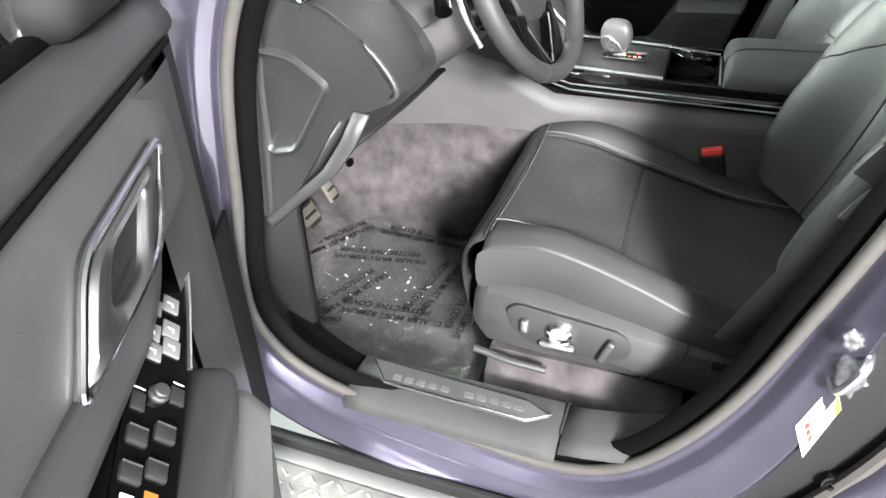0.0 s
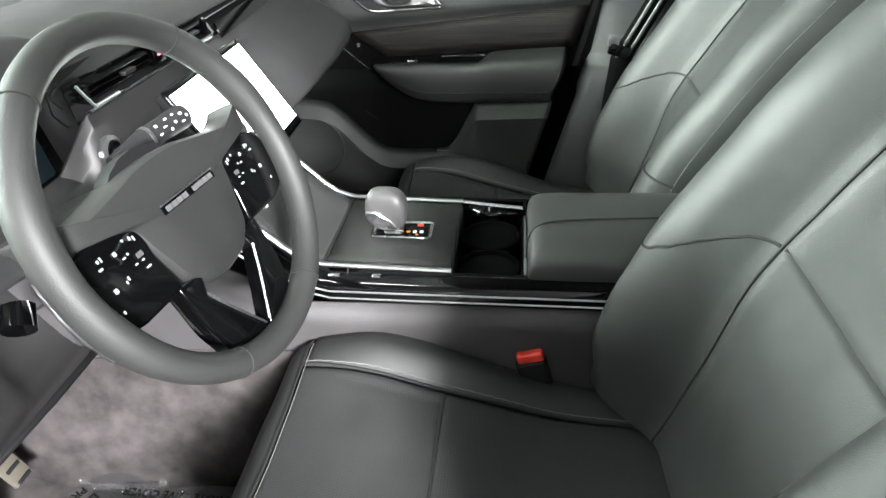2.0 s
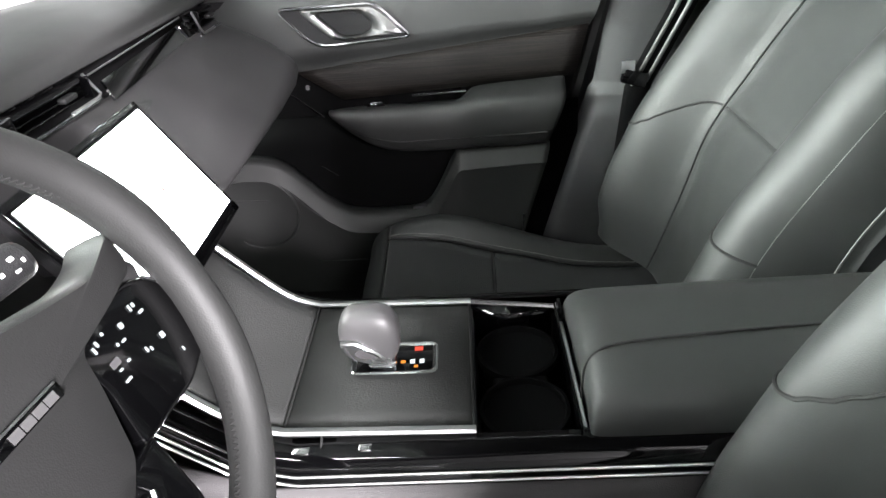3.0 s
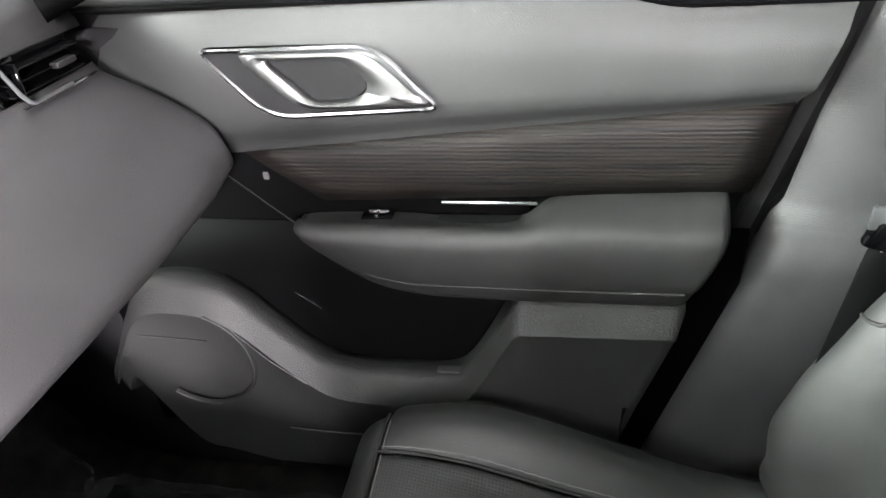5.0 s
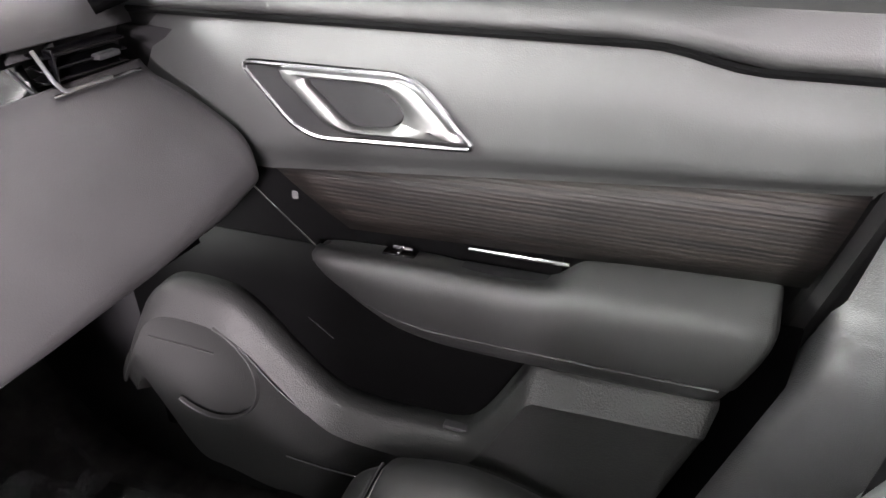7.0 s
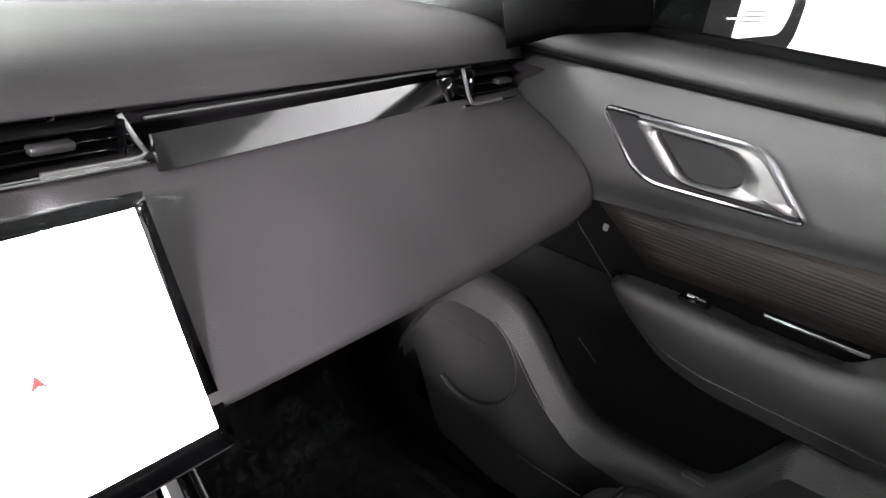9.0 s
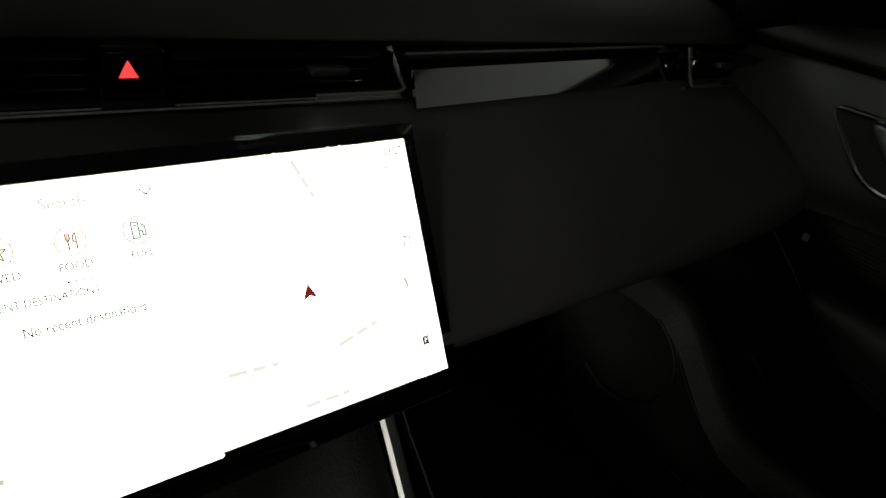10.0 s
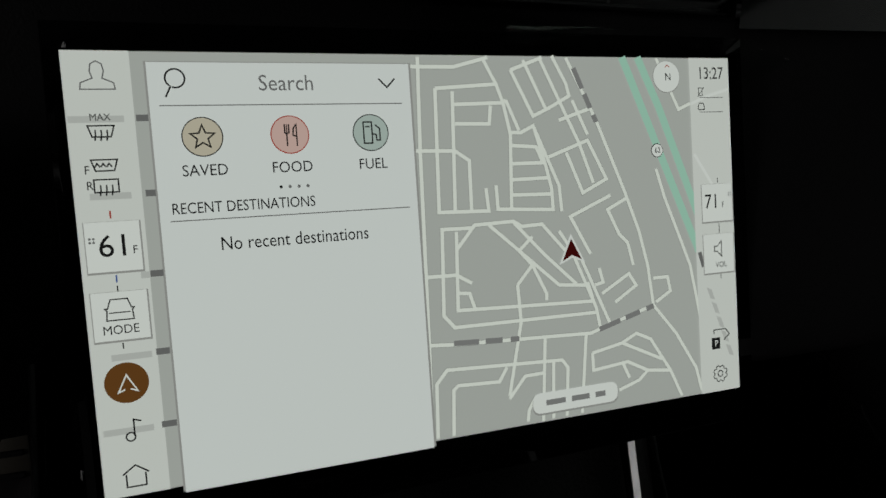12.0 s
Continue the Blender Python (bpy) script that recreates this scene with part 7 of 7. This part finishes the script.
            prof = [(0.664, back), (0.650, back), (0.632 + 0.5 * out, back + 0.45 * (ridge - back)), (0.618 + out, ridge), (0.608 + out, ridge - 0.06 * h), (0.603 + out, ridge - 0.20 * h), (0.6025 + out, ridge - 0.45 * h), (0.607 + out, foot + 0.32 * h), (0.608 + out, foot + 0.29 * h), (0.613 + out, foot + 0.28 * h), (0.616 + out, foot + 0.10 * h), (0.626 + out, foot), (0.66, foot - 0.004)]
            rows.append([(x, lean(z), z) for x, z in prof])
    else:
        for y, top, out, foot in ((0.622, 0.889, 0.036, 0.879), (0.617, 0.893, 0.012, 0.873), (0.60, 0.896, 0.004, 0.862), (0.555, 0.899, 0.0, 0.844), (0.52, 0.901, -0.002, 0.838), (0.45, 0.905, -0.004, 0.834), (0.365, 0.909, -0.006, 0.832), (0.35, 0.915, -0.006, 0.832), (0.335, 0.936, -0.006, 0.832), (0.30, 0.942, -0.006, 0.830), (0.2, 0.944, -0.006, 0.827), (0.150, 0.944, -0.005, 0.826), (0.142, 0.943, -0.003, 0.826), (0.138, 0.940, 0.004, 0.828), (0.137, 0.935, 0.03, 0.835)):
            yy = y
            deep = 0.664
            edge = min(top, 0.911)
            h = edge - foot
            rows.append([(deep, yy, top - 0.002), (0.644 + 0.6 * out, yy, top), (0.627 + out, yy, edge + 0.5 * (top - edge)), (0.610 + out, yy, edge - 0.02 * h), (0.6025 + out, yy, edge - 0.13 * h), (0.602 + out, yy, edge - 0.40 * h), (0.606 + out, yy, foot + 0.33 * h), (0.607 + out, yy, foot + 0.30 * h), (0.613 + out, yy, foot + 0.29 * h), (0.616 + out, yy, foot + 0.1 * h), (0.626 + out, yy, foot), (0.66, yy, foot - 0.01)])
    put("armrest", loft(rows), M_REST, None, "dark padded armrest", subd=1, solid=0.006)
    put("armrest_groove", tube([(0.612, 0.535, 0.872), (0.609, 0.51, 0.8645), (0.608, 0.47, 0.8575), (0.608, 0.3, 0.8560), (0.608, 0.195, 0.857)], 0.0016, 6), M_SEAM)
    put("pull_cup", rbox((0.030, 0.090, 0.004), (0.645, 0.402, 0.9135), 0.001, 2), M_BLACK, None, "black recessed pull")
    put("pull_line", tube([(0.660, 0.443, 0.9295), (0.659, 0.40, 0.930), (0.658, 0.342, 0.931)], 0.0022, 6), M_CHROME, None, "thin chrome line over the pull")
    # lower panel with its rim
    if passenger:
        rim = [(0.903, 0.70), (0.885, 0.735), (0.862, 0.775), (0.838, 0.809), (0.802, 0.826), (0.738, 0.822), (0.70, 0.800), (0.66, 0.757), (0.63, 0.727), (0.60, 0.705), (0.565, 0.697), (0.50, 0.695), (0.447, 0.698), (0.418, 0.722), (0.378, 0.795), (0.364, 0.817), (0.345, 0.8205), (0.26, 0.823), (0.187, 0.825)]
    else:
        rim = [(0.70, 0.778), (0.64, 0.715), (0.60, 0.685), (0.55, 0.668), (0.46, 0.661), (0.43, 0.668), (0.375, 0.772), (0.355, 0.795), (0.165, 0.799)]
    rim = [(p.x, p.y) for p in catmull([(a, b, 0) for a, b in rim], 4)]
    foot = lambda y: 0.52 + 0.02 * smoothstep(0.70, 0.80, y) + 0.15 * smoothstep(0.80, 0.91, y)
    sect = []
    for a, b in rim:
        f = min(foot(a), b - 0.06)
        back = a + 0.27 * (b - 0.825) * smoothstep(0.25, 0.19, a)
        tail = lambda z: back + 0.27 * (b - z) * smoothstep(0.25, 0.19, a)
        sect.append([(0.664, a, b + 0.004), (0.640, a, b + 0.003), (0.632, a, b), (0.6285, a, b - 0.005), (0.614, tail(b - 0.028), b - 0.028), (0.6125, tail(b - 0.031), b - 0.031), (0.6155, tail(b - 0.036), b - 0.036), (0.620, tail(0.5 * (b + f)), 0.5 * (b + f) + 0.01), (0.628, tail(f), f), (0.66, tail(f), f - 0.02)])
    # the passenger door's panel and recess carry shade in their darker colours
    put("lower_panel", loft(sect), M_LOW if passenger else M_PANEL, None, "charcoal moulded lower door panel, passenger's toned down as shade", solid=0.005, angle=50)
    put("recess_back", loft([[(0.668, y, z) for z in (0.55, 0.70, 0.84, 0.90)] for y in (0.90, 0.6, 0.3, 0.13)]), M_VOID if passenger else M_ALCAN, None, "dark cloth recess above the pocket, passenger's blackened as shade", solid=0.005)
    if passenger:
        put("speaker_grille", loft([[(0.6145 - 0.0035 * h, 0.768 + 0.077 * k * math.cos(t), 0.722 + 0.077 * k * math.sin(t)) for t in np.linspace(0.62 * math.pi, 1.72 * math.pi, 40)] for k, h in ((1.02, -0.6), (1.0, 1.0), (0.985, 1.2), (0.965, 0.9), (0.95, -0.4))]), M_LOW, None, "rounded rim of the speaker pod")
        put("pod_joint", tube([(0.6150, 0.843, 0.755), (0.6148, 0.80, 0.754), (0.6150, 0.748, 0.752)], 0.0010, 6), M_SEAM)
        put("tread_line", tube(catmull([(0.6115, 0.707, 0.774), (0.6115, 0.690, 0.755), (0.6115, 0.664, 0.725), (0.612, 0.627, 0.693)], 4), 0.0008, 6), M_HARD, None, "fine crease line")
        put("sill_line", tube([(0.618, 0.669, 0.603), (0.617, 0.62, 0.602), (0.618, 0.569, 0.601)], 0.0011, 6), M_HARD, None, "thin line low on the door")
        put("recess_line", tube([(0.664, 0.640, 0.798), (0.664, 0.609, 0.774)], 0.0012, 6), M_HARD)
        put("pocket_clip", rbox((0.012, 0.030, 0.006), (0.642, 0.448, 0.7035), 0.002), M_HARD)
    # handle in its bezel
    hy = 0.0 if passenger else -0.008
    bez = [(a + hy, b) for a, b in soft_line([(0.666, 1.1045), (0.489, 1.1045), (0.432, 1.0435), (0.604, 1.0365)], (0.016, 0.024, 0.011, 0.028))]
    put("handle_bezel", tube([(0.6365, a, b) for a, b in bez], 0.0030, 8, closed=True), M_CHROME, None, "bright chrome handle bezel")
    put("handle_recess", plate(bez, (0.6382, 0, 0), (0, 1, 0), (0, 0, 1), 0.006, 0), M_BLACK, None, "dark recess behind the handle")
    outer = resample([(*q, 0) for q in (lambda r: r + r[:1])(soft_line([(0.629, 1.1010), (0.491, 1.1012), (0.4385, 1.0495), (0.570, 1.0450)], (0.012, 0.018, 0.007, 0.020)))], 49)[:-1]
    inner = resample([(*q, 0) for q in (lambda r: r + r[:1])(soft_line([(0.597, 1.0945), (0.520, 1.0940), (0.497, 1.068), (0.508, 1.0550), (0.553, 1.0525)], (0.007, 0.020, 0.012, 0.014, 0.012)))], 49)[:-1]
    put("grip_back", plate([(p.x + hy, p.y) for p in inner], (0.6374, 0, 0), (0, 1, 0), (0, 0, 1), 0.0006, 0), M_BLACK, None, "dark grey grip hollow", smooth=False)
    lev = []
    for u, x in ((0.0, 0.640), (0.0, 0.6345), (0.10, 0.6300), (0.45, 0.6285), (0.80, 0.6310), (0.95, 0.6345), (1.0, 0.640)):
        lev.append([(x + 0.003 * max(0, (p.x - 0.56) / 0.07) * (1 - u), hy + p.x + (q.x - p.x) * u, p.y + (q.y - p.y) * u) for p, q in zip(outer, inner)])
    put("handle", loft(lev, True), M_LEVER, None, "satin chrome pull handle")
    # window
    pane = put("window_pane", loft([[(0.704 - 0.28 * max(0, z - 1.18) ** 1.3, y, z) for y in np.linspace(0.66 - 0.55 * (z - 1.18), 0.03, 6)] for z in np.linspace(1.175, 1.50, 6)]), M_PANE, None, "clear side window", solid=0.004)
    pane.visible_shadow = False
    if passenger:
        put("window_switch", rbox((0.018, 0.034, 0.004), (0.648, 0.512, 0.9195), 0.001), M_GLOSS, None, "black window switch")
        put("switch_line", rbox((0.012, 0.0036, 0.0012), (0.6475, 0.512, 0.9222), 0.0003), M_CHROME)
        put("switch_line", rbox((0.0016, 0.022, 0.0014), (0.654, 0.512, 0.9223), 0), M_CHROME)
    else:
        PV = Vector((-0.74, 0, -0.67))
        PU = Vector((0, -1, -0.09)) + 0.13 * PV
        PO, PN = Vector((0.668, 0.68, 0.962)), PU.cross(PV).normalized()
        PN = PN if PN.z > 0 else -PN
        turn = Matrix((PU.normalized(), PV, PN)).transposed()
        pack = put("switch_pack", plate(rounded([(-0.09, -0.006), (0.02, -0.020), (0.26, -0.022), (0.26, 0.026), (0.10, 0.026), (0.02, 0.018)], 0.008), PO - 0.004 * PN, PU, PV, 0.004 * (1 if PU.cross(PV).z > 0 else -1), 0), M_GLOSS, None, "gloss black switch pack", smooth=False)
        spot = lambda u, v, h: tuple(PO + PU * u + PV * v + PN * h)
        put("pack_edge", tube([spot(-0.06, 0.010, 0.001), spot(0.02, 0.021, 0.001), spot(0.10, 0.028, 0.001)], 0.0022, 6), M_SATIN, pack, "satin metal edge")
        for u, v in ((0.053, -0.010), (0.042, 0.005), (0.080, -0.0085), (0.0695, 0.008), (0.099, -0.0055), (0.0874, 0.010)):
            put("memory_button", rbox((0.0175, 0.0155, 0.003), spot(u, v, 0.001), 0.0012, 2, turn), M_BUTTON, pack, "grey square button")
            put("button_mark", rbox((0.0012, 0.005, 0.0005), spot(u, v - 0.001, 0.0027), 0, 1, turn), M_WHITE, pack)
            put("button_mark", rbox((0.0040, 0.0012, 0.0005), spot(u + 0.0015, v + 0.0015, 0.0027), 0, 1, turn), M_WHITE, pack)
        put("mirror_joystick", lathe([(0.0080, 0), (0.0085, 0.003), (0.0065, 0.0045), (0.0065, 0.008), (0.0055, 0.009), (0.0, 0.0095)], spot(0.137, 0.0036, 0), tuple(PN), 20), M_SIDE, pack, "round mirror joystick")
        for u, v in ((0.150, -0.012), (0.1315, 0.019)):
            put("mirror_button", rbox((0.016, 0.012, 0.003), spot(u, v, 0.001), 0.001, 2, turn), M_BLACK, pack)
            put("button_mark", rbox((0.0009, 0.009, 0.0005), spot(u - 0.011, v, 0.002), 0, 1, turn), M_WHITE, pack)
        for u, v in ((0.1788, -0.009), (0.1684, 0.012), (0.2086, -0.010), (0.2001, 0.0086)):
            put("window_switch", rbox((0.015, 0.017, 0.006), spot(u, v, 0.001), 0.0022, 2, turn), M_BLACK, pack, "black window switch")
            put("switch_edge", rbox((0.0016, 0.015, 0.0010), spot(u - 0.006, v, 0.0038), 0, 1, turn), M_HARD, pack)
        put("child_lock", rbox((0.006, 0.010, 0.0008), spot(0.2199, 0.007, 0.001), 0, 1, turn), M_ORANGE, pack, "lit orange symbol")
        put("lock_mark", rbox((0.006, 0.010, 0.0008), spot(0.2273, -0.010, 0.001), 0, 1, turn), M_WHITE, pack)
        put("front_end", loft([[(0.656, 0.66, z), (0.650, 0.72, z), (0.652, 0.78, z), (0.664, 0.812, z), (0.70, 0.825, z)] for z in (1.13, 1.0, 0.9, 0.8, 0.6, 0.45)]), M_SOFT, None, "plain soft front end of the lining")
        put("edge_cover", rbox((0.05, 0.012, 0.70), (0.690, door_rear(0.8) - 0.004, 0.80), 0.004), M_TRIM, None, "grey inner door edge")
        put("outer_skin", loft([[(x, y, z) for y in np.linspace(0.92, 0.06, 12)] for x, z in ((0.73, 0.42), (0.82, 0.50), (0.85, 0.75), (0.84, 1.0), (0.74, 1.165))]), M_PAINT, None, "violet-grey metallic outer skin", solid=0.004)
        put("mirror_corner", rbox((0.075, 0.20, 0.11), (0.700, 0.735, 1.232), 0.03, 4), M_BLACK, None, "black mirror corner")
    return d


IDENT = Matrix()
pdoor = door("passenger_door", "closed passenger door with veneer inlay and chrome handle", IDENT, (0.66, 0.4, 0.45), True)
HINGE, OPEN = Vector((-0.798, 0.993, -0.040)), 1.11
SWING = Matrix.Translation((HINGE.x, HINGE.y, 0)) @ Matrix.Rotation(-OPEN, 4, "Z") @ Matrix.Translation((-HINGE.x, -HINGE.y, HINGE.z)) @ Matrix.Diagonal((-1, 1, 1, 1))
ddoor = door("driver_door", "wide open driver door with switch pack and chrome handle", SWING, (-1.05, 0.65, 0.4), False)


def mirror(name, label, fix, base):
    m = thing(name, base, label, "wing mirror", "wing mirrors")

    def put(nm, bm, mat, lab=""):
        bmesh.ops.transform(bm, matrix=fix, verts=bm.verts)
        bmesh.ops.recalc_face_normals(bm, faces=bm.faces)
        return part(nm, bm, mat, m, lab)

    ring = rounded(box_line(0.25, 0.17), 0.05, 6)
    shell = rounded(box_line(0.36, 0.205, 0.008, -0.004), 0.05, 6)
    put("housing", loft([[(0.895 + a * k, 0.605 - 0.06 * a + dy, 1.253 + b * k) for a, b in shell] for k, dy in ((0.96, -0.002), (1.0, 0.004), (1.0, 0.03), (0.9, 0.07), (0.6, 0.10))], True, True), M_VOID, "black mirror housing")
    put("mirror_glass", loft([[(0.898 + a * k, 0.605 - 0.06 * a - 0.005, 1.253 + b * k) for a, b in ring] for k in (0.90, 0.5, 0.05)], True, True), M_MIRROR, "mirror glass")
    put("arm", loft([[(x, 0.635 + dy, z) for dy, z in ((-0.03, z0), (-0.03, z1), (0.03, z1), (0.03, z0))] for x, z0, z1 in ((0.715, 1.180, 1.285), (0.745, 1.182, 1.29), (0.78, 1.178, 1.30), (0.82, 1.172, 1.31))], True, True), M_VOID)
    for k in range(3):
        put("notice", rbox((0.085 - 0.02 * (k == 2), 0.0006, 0.0013), (0.875, 0.600, 1.196 + 0.006 * k), 0, 1, Matrix.Rotation(-0.06, 3, "Z")), M_BUTTON)
    return m


mirror("wing_mirror", "black wing mirror outside the passenger window", IDENT, (0.9, 0.62, 1.16))
mirror("wing_mirror", "black wing mirror on the open driver door", SWING, (-1.35, 0.9, 1.1))
